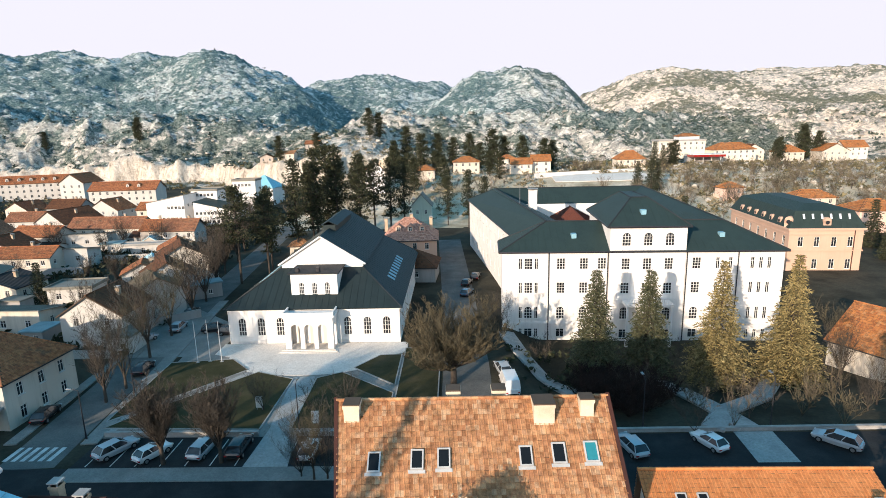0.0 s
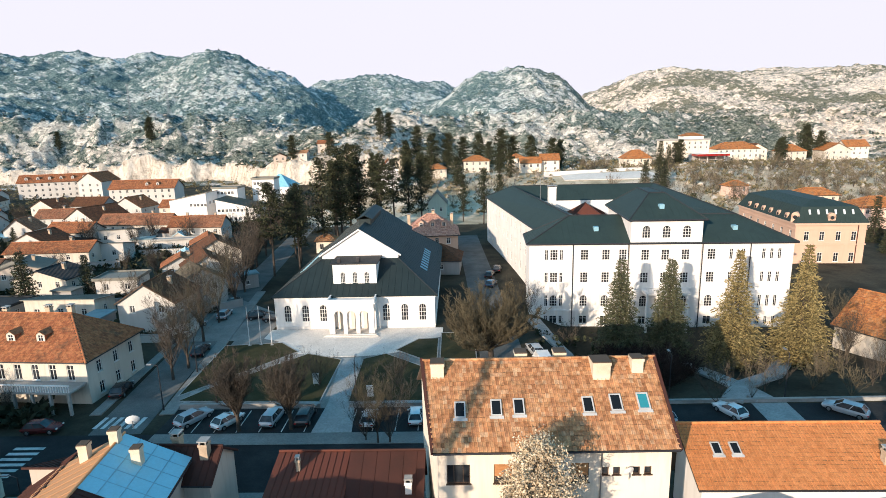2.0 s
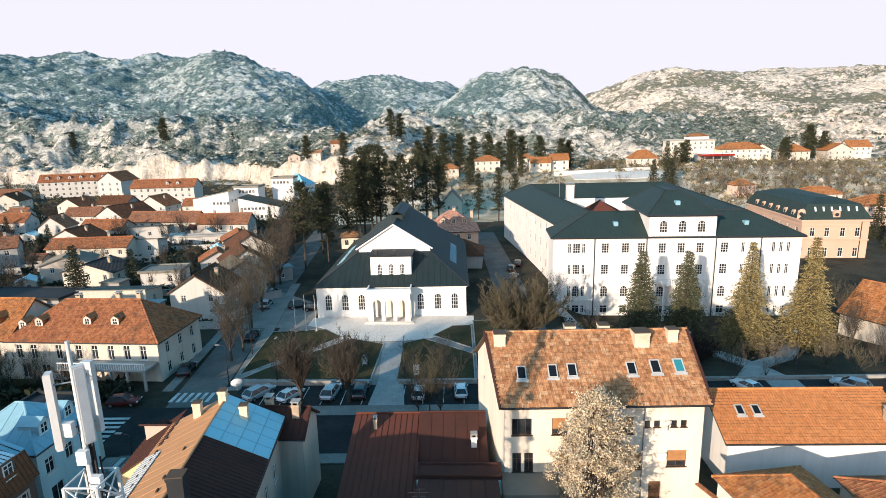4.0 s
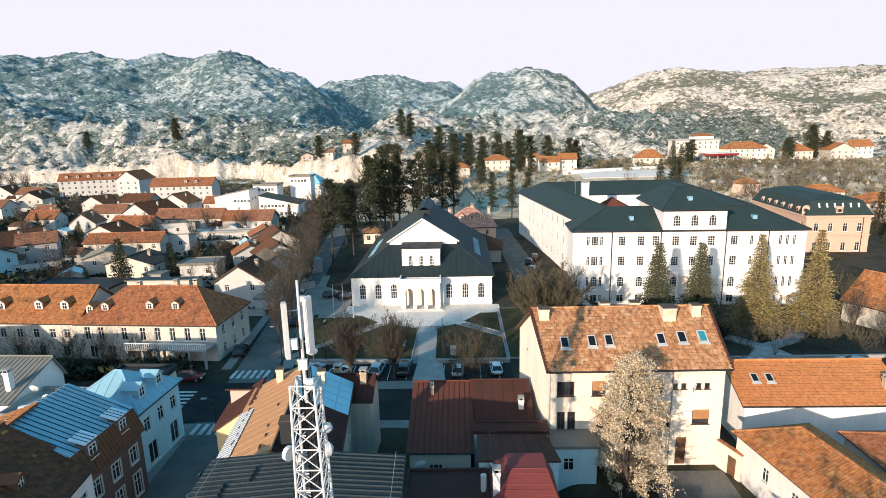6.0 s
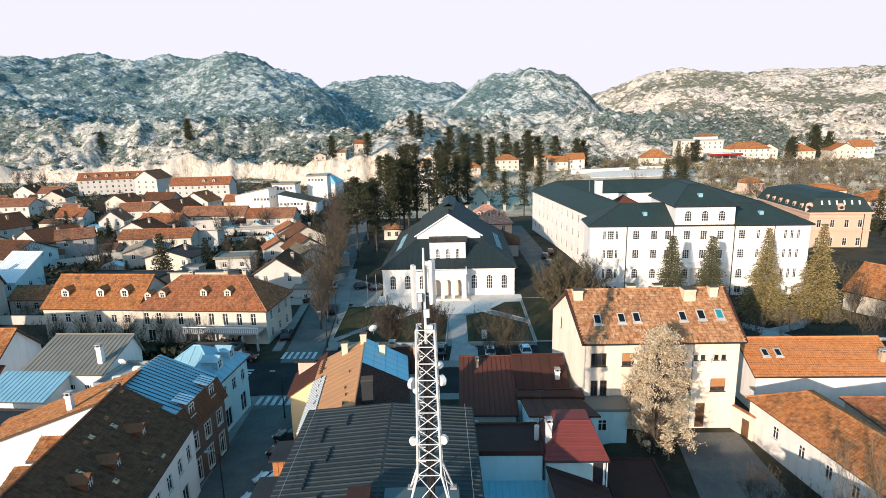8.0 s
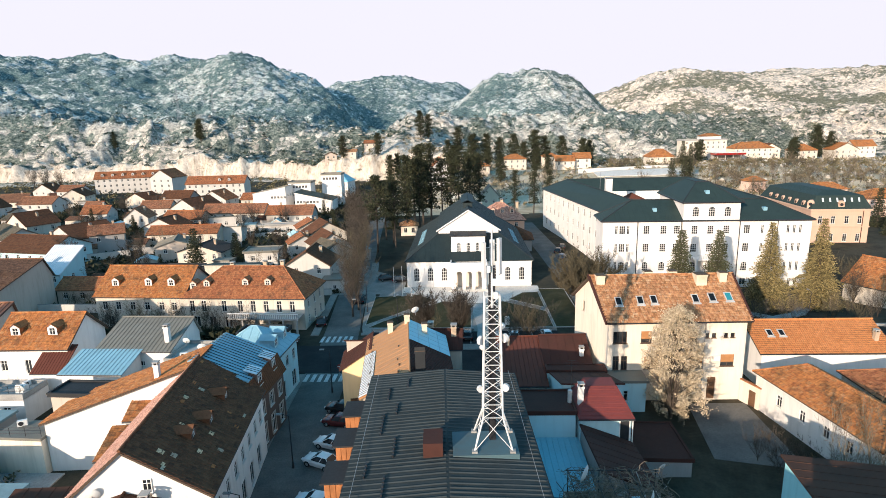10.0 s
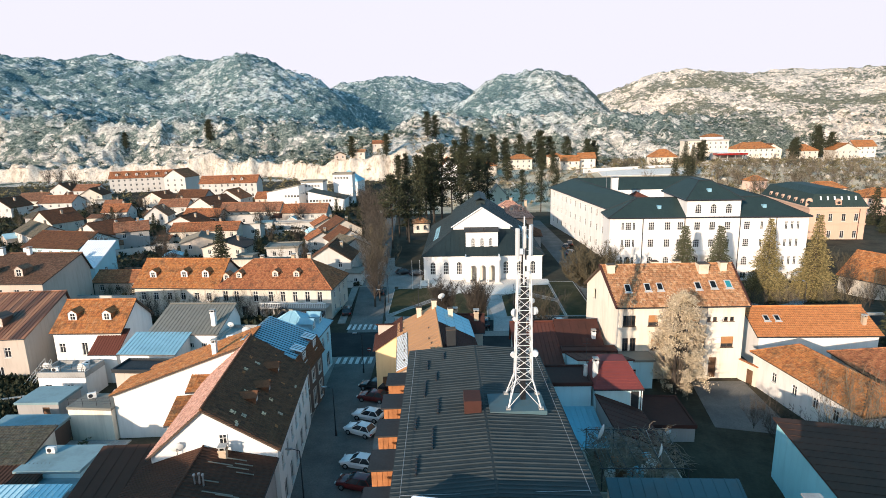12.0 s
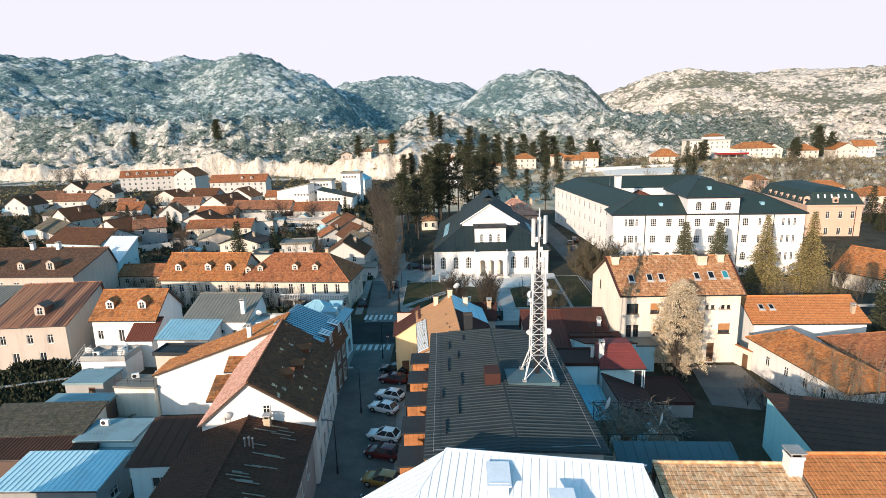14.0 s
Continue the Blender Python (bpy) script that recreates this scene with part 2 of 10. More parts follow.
M["yellow"] = plaster("yellow_plaster", (0.80, 0.60, 0.34), (0.35, 0.25, 0.12), 0.25)
M["peach"] = plaster("peach_plaster", (0.58, 0.385, 0.29), (0.42, 0.29, 0.21), 0.3)
M["pink"] = plaster("pink_plaster", (0.74, 0.52, 0.43), (0.4, 0.28, 0.22), 0.25)
M["grey"] = plaster("grey_plaster", (0.34, 0.33, 0.32), (0.2, 0.19, 0.18), 0.45)
M["turquoise"] = plaster("turquoise_plaster", (0.40, 0.74, 0.77), (0.24, 0.46, 0.48), 0.3)
M["brown"] = plaster("dark_brown_plaster", (0.13, 0.09, 0.075), (0.07, 0.055, 0.05), 0.4)
# white walls in shade: their blue cast is put into this colour
M["paleblue"] = plaster("white_plaster_in_blue_shade", (0.46, 0.66, 0.70), (0.3, 0.36, 0.38), 0.3)
M["green"] = plaster("pale_green_plaster", (0.50, 0.56, 0.48), (0.27, 0.28, 0.23), 0.35)
M["tile_old"] = tiles_mat("weathered_clay_tile", [(0.36, 0.16, 0.075), (0.56, 0.27, 0.125), (0.63, 0.34, 0.17), (0.47, 0.21, 0.10), (0.68, 0.43, 0.25)])
M["tile_old_piece"] = tiles_mat("weathered_clay_tile_piece", [(0.36, 0.16, 0.075), (0.56, 0.27, 0.125), (0.63, 0.34, 0.17), (0.47, 0.21, 0.10), (0.68, 0.43, 0.25)], True)
M["tile_pale"] = tiles_mat("pale_sunned_clay_tile", [(0.66, 0.37, 0.19), (0.80, 0.49, 0.27), (0.84, 0.60, 0.38), (0.72, 0.40, 0.21)])
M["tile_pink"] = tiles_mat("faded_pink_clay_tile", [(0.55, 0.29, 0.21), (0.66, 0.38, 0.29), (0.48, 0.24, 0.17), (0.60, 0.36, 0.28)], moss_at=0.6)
M["tile_new"] = tiles_mat("bright_clay_tile", [(0.62, 0.23, 0.08), (0.70, 0.29, 0.11), (0.66, 0.25, 0.09)], moss_at=0.75, mottle=0.4)
M["tile_red"] = tiles_mat("red_brown_clay_tile", [(0.33, 0.115, 0.055), (0.43, 0.16, 0.07), (0.49, 0.20, 0.09), (0.36, 0.125, 0.06)], moss_at=0.54)
M["tile_orange"] = tiles_mat("lichened_orange_tile", [(0.50, 0.185, 0.062), (0.58, 0.235, 0.08), (0.43, 0.15, 0.055), (0.54, 0.27, 0.12)], moss_at=0.54, moss=(0.13, 0.085, 0.05))
M["tile_town"] = tiles_mat("sun_worn_town_tile", [(0.32, 0.135, 0.072), (0.42, 0.19, 0.105), (0.28, 0.115, 0.068), (0.38, 0.20, 0.12)], moss_at=0.54)
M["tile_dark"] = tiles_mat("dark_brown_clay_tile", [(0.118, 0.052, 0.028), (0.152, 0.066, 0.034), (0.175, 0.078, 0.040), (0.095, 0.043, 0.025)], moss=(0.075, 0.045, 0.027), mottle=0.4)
M["tile_brown"] = tiles_mat("mid_brown_clay_tile", [(0.17, 0.085, 0.055), (0.24, 0.12, 0.075), (0.29, 0.15, 0.09), (0.14, 0.075, 0.05)])
M["tile_moss"] = tiles_mat("mossy_grey_tile", [(0.15, 0.13, 0.10), (0.2, 0.16, 0.11), (0.12, 0.11, 0.09)], moss=(0.09, 0.10, 0.06), moss_at=0.5)
M["deck"] = plain("roof_boarding", (0.10, 0.07, 0.05), 0.9)
M["metal_green"] = sheet_mat("dark_green_sheet_metal", (0.027, 0.045, 0.042), (0.015, 0.026, 0.025), 0.6, 0.6, 0.0)
M["metal_slate"] = sheet_mat("blue_grey_sheet_metal", (0.020, 0.032, 0.034), (0.012, 0.018, 0.019), 0.6, 0.55, 0.0)
M["metal_dark"] = sheet_mat("dark_grey_sheet_metal", (0.030, 0.033, 0.036), (0.018, 0.020, 0.021), 0.6, 0.65, 0.0)
M["metal_long"] = sheet_mat("teal_grey_roof_sheet", (0.038, 0.045, 0.045), (0.020, 0.025, 0.025), 0.6, 0.7, 0.0)
M["metal_char"] = sheet_mat("charred_brown_roof_sheet", (0.078, 0.036, 0.023), (0.036, 0.020, 0.015), 0.7, 0.85, 0.0)
# paler than metal_long: sun on the raised sheet edges, put into the colour
M["metal_lap"] = sheet_mat("sun_caught_sheet_edge", (0.056, 0.066, 0.067), (0.024, 0.029, 0.030), 0.6, 0.6, 0.0)
M["lap"] = plain("dark_sheet_joint", (0.014, 0.015, 0.016), 0.8)
M["metal_blue"] = sheet_mat("light_blue_sheet_metal", (0.26, 0.57, 0.68), (0.28, 0.46, 0.52), 0.5, 0.5, 0.05)
M["metal_sky"] = sheet_mat("pale_sky_blue_corrugated_sheet", (0.48, 0.70, 0.76), (0.30, 0.46, 0.52), 0.5, 0.5, 0.05)
# zinc whose blue is the reflected sky, painted into the base colour
M["metal_zinc"] = sheet_mat("zinc_sheet_with_sky_tint", (0.24, 0.44, 0.53), (0.15, 0.28, 0.34), 0.5, 0.5, 0.05)
M["metal_white"] = sheet_mat("white_painted_sheet", (0.74, 0.77, 0.80), (0.5, 0.52, 0.54), 0.3, 0.4, 0.1)
M["metal_red"] = sheet_mat("red_sheet_metal", (0.20, 0.046, 0.040), (0.105, 0.034, 0.030), 0.5, 0.6, 0.0)
M["metal_brown"] = sheet_mat("red_brown_sheet_metal", (0.066, 0.026, 0.020), (0.030, 0.016, 0.013), 0.6, 0.85, 0.0)
M["metal_rust"] = sheet_mat("rusty_red_sheet_metal", (0.13, 0.042, 0.028), (0.062, 0.028, 0.02), 0.5, 0.85, 0.0)
M["metal_stripe"] = mat("striped_rusty_sheet_roof", stripe_build)
M["metal_orange"] = sheet_mat("ochre_sheet_metal", (0.50, 0.25, 0.11), (0.36, 0.18, 0.09), 0.5, 0.6, 0.05)
M["metal_grey"] = sheet_mat("weathered_grey_sheet", (0.20, 0.19, 0.16), (0.10, 0.09, 0.075), 0.5, 0.6, 0.05)
M["teal_sheet"] = sheet_mat("stained_teal_sheet", (0.075, 0.135, 0.155), (0.10, 0.10, 0.095), 0.7, 0.6, 0.0)
M["teal_flat"] = sheet_mat("stained_pale_teal_roofing", (0.22, 0.33, 0.36), (0.13, 0.17, 0.17), 0.7, 0.7, 0.0)
M["wood_orange"] = plain("orange_stained_boards", (0.44, 0.18, 0.07), 0.7, 0.2, 3)
M["wood"] = plain("brown_wood", (0.17, 0.09, 0.05), 0.7, 0.25, 3)
M["blind"] = plain("orange_roller_blind", (0.50, 0.24, 0.10), 0.6, 0.15, 4)
M["frame_white"] = plain("white_window_paint", (0.78, 0.77, 0.74), 0.5, 0.08, 3)
M["frame_dark"] = plain("dark_window_paint", (0.09, 0.06, 0.045), 0.5, 0.1, 3)
M["iron"] = plain("galvanised_steel", (0.36, 0.37, 0.38), 0.45, 0.15, 4, 0.7)
M["dark_iron"] = plain("dark_iron", (0.045, 0.045, 0.05), 0.5, 0.15, 4, 0.4)
M["mast_white"] = plain("white_mast_paint", (0.62, 0.62, 0.61), 0.4, 0.08, 4, spec=0.4)
M["concrete"] = plain("weathered_concrete", (0.40, 0.39, 0.37), 0.9, 0.2, 0.8)
M["brick"] = plain("chimney_render", (0.55, 0.42, 0.30), 0.9, 0.2, 2)
M["chimney_pale"] = plain("pale_chimney_render", (0.72, 0.62, 0.47), 0.9, 0.18, 2)
M["asphalt"] = ground_mat("worn_asphalt", [(0.022, 0.023, 0.024), (0.034, 0.034, 0.035), (0.052, 0.051, 0.050)], 0.25, 6)
M["paving"] = ground_mat("pale_stone_paving", [(0.22, 0.215, 0.20), (0.28, 0.27, 0.25), (0.34, 0.33, 0.31)], 0.3, 5)
M["plaza"] = ground_mat("bright_stone_plaza", [(0.68, 0.63, 0.57), (0.75, 0.70, 0.64), (0.80, 0.76, 0.70)], 0.3, 4)
M["slab"] = ground_mat("pale_paving_slabs", [(0.30, 0.30, 0.29), (0.40, 0.395, 0.38), (0.48, 0.47, 0.45)], 0.35, 4)
M["flashing"] = plain("pale_grey_flashing", (0.50, 0.50, 0.49), 0.5, 0.12, 3)
M["kerb"] = plain("kerb_stone", (0.38, 0.37, 0.35), 0.9, 0.2, 2)
M["lawn"] = ground_mat("thin_spring_lawn", [(0.034, 0.036, 0.015), (0.052, 0.050, 0.022), (0.085, 0.070, 0.038)], 0.3, 8)
M["soil"] = ground_mat("town_soil", [(0.020, 0.021, 0.015), (0.038, 0.035, 0.024), (0.075, 0.065, 0.045), (0.03, 0.029, 0.02)], 0.08, 2.5)
M["slope"] = ground_mat("dry_slope_with_rock", [(0.26, 0.22, 0.14), (0.48, 0.40, 0.28), (0.66, 0.56, 0.42), (0.84, 0.75, 0.62)], 0.06, 1.2)
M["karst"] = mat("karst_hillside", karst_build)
M["quarry"] = mat("pale_quarry_face", quarry_build)
M["gravel"] = ground_mat("gravel_yard", [(0.105, 0.105, 0.10), (0.155, 0.153, 0.145), (0.205, 0.20, 0.185)], 0.25, 5)
M["road_paint"] = plain("road_paint", (0.66, 0.66, 0.64), 0.8, 0.25, 2)
M["bark"] = plain("grey_brown_bark", (0.085, 0.068, 0.055), 0.95, 0.3, 6)
M["twig"] = plain("bare_twigs", (0.088, 0.072, 0.057), 0.95, 0.25, 2)
M["twig_olive"] = plain("budding_olive_twigs", (0.118, 0.098, 0.060), 0.95, 0.25, 2)
M["twig_tan"] = plain("sunlit_tan_twigs", (0.19, 0.15, 0.105), 0.95, 0.25, 2)
M["twig_pale"] = plain("pale_grey_twigs", (0.235, 0.195, 0.150), 0.95, 0.25, 2)
M["twig_dark"] = plain("dark_red_brown_twigs", (0.034, 0.018, 0.014), 0.95, 0.3, 2)
M["spruce"] = leaf_mat("spruce_needles", (0.055, 0.068, 0.038), (0.14, 0.135, 0.075))
M["spruce_gold"] = leaf_mat("golden_spruce_needles", (0.075, 0.068, 0.030), (0.40, 0.315, 0.14))
M["pine"] = leaf_mat("black_pine_needles", (0.026, 0.034, 0.020), (0.075, 0.078, 0.042))
M["blossom"] = leaf_mat("blossom_petals", (0.38, 0.29, 0.18), (0.82, 0.68, 0.49))
M["garden_green"] = leaf_mat("dark_garden_evergreen", (0.018, 0.024, 0.014), (0.06, 0.062, 0.035))
M["dry_scrub"] = leaf_mat("dry_tan_scrub", (0.13, 0.115, 0.065), (0.38, 0.32, 0.21))
M["field_scrub"] = leaf_mat("field_thicket", (0.075, 0.072, 0.036), (0.26, 0.215, 0.12))
M["scrub"] = leaf_mat("hill_scrub", (0.028, 0.052, 0.048), (0.12, 0.145, 0.11))
M["rockpile"] = plain("limestone_rock", (0.56, 0.52, 0.46), 0.95, 0.3, 0.4)
M["tyre"] = plain("tyre_rubber", (0.02, 0.02, 0.02), 0.85)
M["rim"] = plain("alloy_rim", (0.45, 0.45, 0.46), 0.3, 0.1, 4, 0.8)
M["lamp_red"] = plain("red_tail_lens", (0.30, 0.02, 0.02), 0.2)
M["lamp_clear"] = plain("clear_lamp_lens", (0.65, 0.65, 0.63), 0.15)
for key, col in (("car_white", (0.74, 0.75, 0.76)), ("car_silver", (0.42, 0.45, 0.48)), ("car_black", (0.02, 0.021, 0.024)), ("car_red", (0.12, 0.02, 0.02)), ("car_blue", (0.05, 0.10, 0.16)), ("car_ochre", (0.30, 0.18, 0.05))):
    M[key] = plain(key.replace("car_", "") + "_car_paint", col, 0.25, 0.05, 1, 0.1, spec=0.6)

# ---------- mesh tools ----------


class Geo:
    """Collects faces for one mesh."""

    def __init__(self):
        self.v, self.f, self.m = [], [], []

    def face(self, *pts, m=0):
        n = len(self.v)
        self.v.extend(tuple(p) for p in pts)
        self.f.append(tuple(range(n, n + len(pts))))
        self.m.append(m)

    def box(self, x0, y0, z0, x1, y1, z1, m=0):
        n = len(self.v)
        self.v += [(x0, y0, z0), (x1, y0, z0), (x1, y1, z0), (x0, y1, z0), (x0, y0, z1), (x1, y0, z1), (x1, y1, z1), (x0, y1, z1)]
        for q in ((0, 3, 2, 1), (4, 5, 6, 7), (0, 1, 5, 4), (1, 2, 6, 5), (2, 3, 7, 6), (3, 0, 4, 7)):
            self.f.append(tuple(n + i for i in q))
            self.m.append(m)

    def slab(self, pts, t, m=0):
        """A polygon thickened by t against its normal."""
        p = [Vector(q) for q in pts]
        nrm = (p[1] - p[0]).cross(p[2] - p[0]).normalized()
        n, k = len(self.v), len(p)
        self.v += [tuple(q) for q in p] + [tuple(q - nrm * t) for q in p]
        self.f.append(tuple(range(n, n + k)))
        self.f.append(tuple(range(n + 2 * k - 1, n + k - 1, -1)))
        for i in range(k):
            j = (i + 1) % k
            self.f.append((n + i, n + k + i, n + k + j, n + j))
        self.m += [m] * (k + 2)

    def tube(self, a, b, r0, r1=None, sides=6, caps=True, m=0):
        a, b = Vector(a), Vector(b)
        r1 = r0 if r1 is None else r1
        d = b - a
        if d.length < 1e-6:
            return
        d.normalize()
        u = d.cross(Vector((0, 0, 1)) if abs(d.z) < 0.9 else Vector((1, 0, 0))).normalized()
        w = d.cross(u)
        n = len(self.v)
        for c, r in ((a, r0), (b, r1)):
            for i in range(sides):
                t = 2 * math.pi * i / sides
                self.v.append(tuple(c + (u * math.cos(t) + w * math.sin(t)) * r))
        for i in range(sides):
            j = (i + 1) % sides
            self.f.append((n + i, n + j, n + sides + j, n + sides + i))
            self.m.append(m)
        if caps:
            self.f.append(tuple(n + i for i in range(sides - 1, -1, -1)))
            self.f.append(tuple(n + sides + i for i in range(sides)))
            self.m += [m, m]

    def mesh(self, name, *mats, smooth=False):
        me = bpy.data.meshes.new(name)
        me.from_pydata(self.v, [], self.f)
        for k in mats:
            me.materials.append(k)
        if len(mats) > 1:
            me.polygons.foreach_set("material_index", self.m)
        if smooth:
            me.polygons.foreach_set("use_smooth", [True] * len(self.f))
        me.update()
        return me


def part(name, geo, material, parent, label="", smooth=False):
    """Links a mesh (or a Geo) as one part under a thing or a part."""
    me = geo.mesh(name, *(material if isinstance(material, (list, tuple)) else [material]), smooth=smooth) if isinstance(geo, Geo) else geo
    ob = new(name, me)
    ob.parent = parent
    if label:
        tagged(ob, label)
    return ob


def thing(name, m, label, category, group="", kind=""):
    ob = new(name)
    ob.empty_display_size = 0.3
    ob.matrix_world = m
    return tagged(ob, label, category, group, kind)


def smooth01(a, b, x):
    t = np.clip((x - a) / (b - a), 0, 1)
    return t * t * (3 - 2 * t)

# ---------- landform ----------
EYE0 = (3.7, 5.4)
# bearing, distance and height of the mountain tops
TOPS = [(-44, 1450, 179), (-40, 1480, 170), (-36.5, 1500, 163), (-32.9, 1450, 181), (-30, 1550, 116), (-27.5, 1450, 190), (-23.3, 1250, 166), (-20.6, 1200, 136), (-17, 1120, 118),
        (-13, 1500, 141), (-8.3, 1550, 149), (-5.3, 1500, 126), (-1.5, 1700, 148), (2.2, 1050, 113), (5.6, 1020, 113), (9, 1050, 112), (13.6, 1800, 112), (16.5, 1750, 117),
        (19.2, 1650, 154), (23, 1650, 146), (27.5, 1700, 143), (31, 1800, 137), (34.5, 1750, 139), (38.5, 1700, 126), (43, 1650, 131)]
# rocky foothills: x, y, height, radius
FOOT = [(-82, 335, 5, 40), (-150, 450, 17, 60), (-235, 470, 16, 55), (-330, 480, 17, 60), (-430, 500, 20, 80), (-20, 430, 13, 60), (60, 470, 14, 70), (-60, 400, 9, 40),
        (150, 480, 14, 80), (260, 520, 18, 90), (390, 560, 24, 90), (-560, 560, 40, 120)]


def cliff_line(x):
    """Where the quarried rock face runs behind the apartments."""
    return 378 - 75 * smooth01(-170, -90, x) + 2.4 * np.sin(x * 0.11) + 1.5 * np.sin(x * 0.29 + 1) + 0.8 * np.sin(x * 0.7)


def land(x, y):
    x, y = np.asarray(x, float), np.asarray(y, float)
    peaks = np.zeros_like(x)
    for a, r, h in TOPS:
        ux, uy = math.sin(radians(a)), math.cos(radians(a))
        dx, dy = x - EYE0[0] - r * ux, y - EYE0[1] - r * uy
        dr, dt = dx * ux + dy * uy, dy * ux - dx * uy
        s = 75 * r / 1250
        peaks += (h * np.exp(-((dt / s) ** 2) / 2 - (dr / (r * 0.22)) ** 2 / 2)) ** 3
    z = peaks ** (1 / 3)
    for fx, fy, h, s in FOOT:
        z = z + h * np.exp(-((x - fx) ** 2 + (y - fy) ** 2) / (2 * s * s))
    late = smooth01(-60, -25, x)
    z = z * smooth01(215 + 115 * late, 330 + 120 * late, y) * (1 - 0.9 * smooth01(-70, -120, x) * smooth01(460, 385, y))
    z = z + (10.2 - 2.2 * smooth01(120, 220, x)) * smooth01(195, 278, y) * smooth01(-70, -25, x)
    edge = cliff_line(x)
    z = z + (12.5 + 4.0 * np.exp(-((x + 225) / 45) ** 2) + 1.2 * np.sin(x * 0.17) + 0.9 * np.sin(x * 0.41 + 1)) * smooth01(0, 4.5, y - edge) * smooth01(20, -60, x)
    z = z + 1.2 * smooth01(-4, -1, x) * smooth01(46, 34, x) * smooth01(4, 9, y) * smooth01(50, 45, y)
    z = z - 2.3 * smooth01(11, 18, x) * smooth01(62, 80, y) * smooth01(240, 190, y) * smooth01(80, 60, x)
    return z


def gz(x, y):
    return float(land(x, y))


def relief(x, y, z):
    """Gullies, ledges and knobs of bare rock on the hills."""
    k = float(smooth01(0.5, 14, z) * smooth01(325, 430, y))
    if k < 0.01:
        return 0.0
    big = noise.ridged_multi_fractal(Vector((x * 0.009, y * 0.009, 3.1)), 0.9, 2.1, 5, 1.0, 2.0)
    knob = noise.ridged_multi_fractal(Vector((x * 0.03, y * 0.03, 9.4)), 0.8, 2.2, 3, 1.0, 2.0)
    small = noise.fractal(Vector((x * 0.08, y * 0.08, 7.7)), 0.7, 2.2, 4)
    crag = noise.ridged_multi_fractal(Vector((x * 0.11, y * 0.11, 1.7)), 0.7, 2.2, 3, 1.0, 2.0)
    near = float(smooth01(720, 480, y))
    return k * ((big - 1.3) * (11 - 4 * near) + (knob - 1.2) * (5.5 + 3.5 * near) + small * 2.5 + (crag - 1.2) * (1.6 + 0.6 * near) - 10 + 6 * near)


def hill_z(x, y):
    z = gz(x, y)
    return z + relief(x, y, z)


def build_ground():
    """One sheet from under the camera to the far mountains."""
    az = np.concatenate([np.arange(-180, -56, 6.0), np.linspace(-56, 52, 500), np.arange(58, 180, 6.0)])
    rr = np.concatenate([np.linspace(2, 190, 60), np.geomspace(192, 560, 140), np.geomspace(564, 2300, 190), np.geomspace(2400, 4600, 8)])
    A, R = np.meshgrid(np.radians(az), rr)
    X, Y = -10 + R * np.sin(A), -20 + R * np.cos(A)
    Z = land(X, Y)
    Z = Z + np.array([relief(px, py, pz) for px, py, pz in zip(X.ravel(), Y.ravel(), Z.ravel())]).reshape(Z.shape)
    nr, na = Z.shape
    verts = np.stack([X, Y, Z], -1).reshape(-1, 3)
    inc = land(X, Y)
    edge = cliff_line(X)
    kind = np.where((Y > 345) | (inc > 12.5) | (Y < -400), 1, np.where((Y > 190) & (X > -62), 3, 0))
    kind = np.where((X < -50) & (Y - edge > -3.5) & (Y - edge < 8) & (inc < 24), 2, kind)
    i0 = (np.arange(nr - 1)[:, None] * na + np.arange(na)[None, :])
    i1 = (np.arange(nr - 1)[:, None] * na + (np.arange(na)[None, :] + 1) % na)
    faces = np.stack([i0, i1, i1 + na, i0 + na], -1).reshape(-1, 4).tolist()
    mats = kind[:-1].reshape(-1).tolist()
    me = bpy.data.meshes.new("ground")
    me.from_pydata(verts.tolist(), [], faces)
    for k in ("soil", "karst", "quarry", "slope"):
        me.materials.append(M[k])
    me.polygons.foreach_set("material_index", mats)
    me.polygons.foreach_set("use_smooth", [True] * len(faces))
    me.update()
    return tagged(new("ground", me), "town ground running up into bare limestone mountains", "ground", kind="structure")


build_ground()

# ---------- building kit ----------
WIN = {}


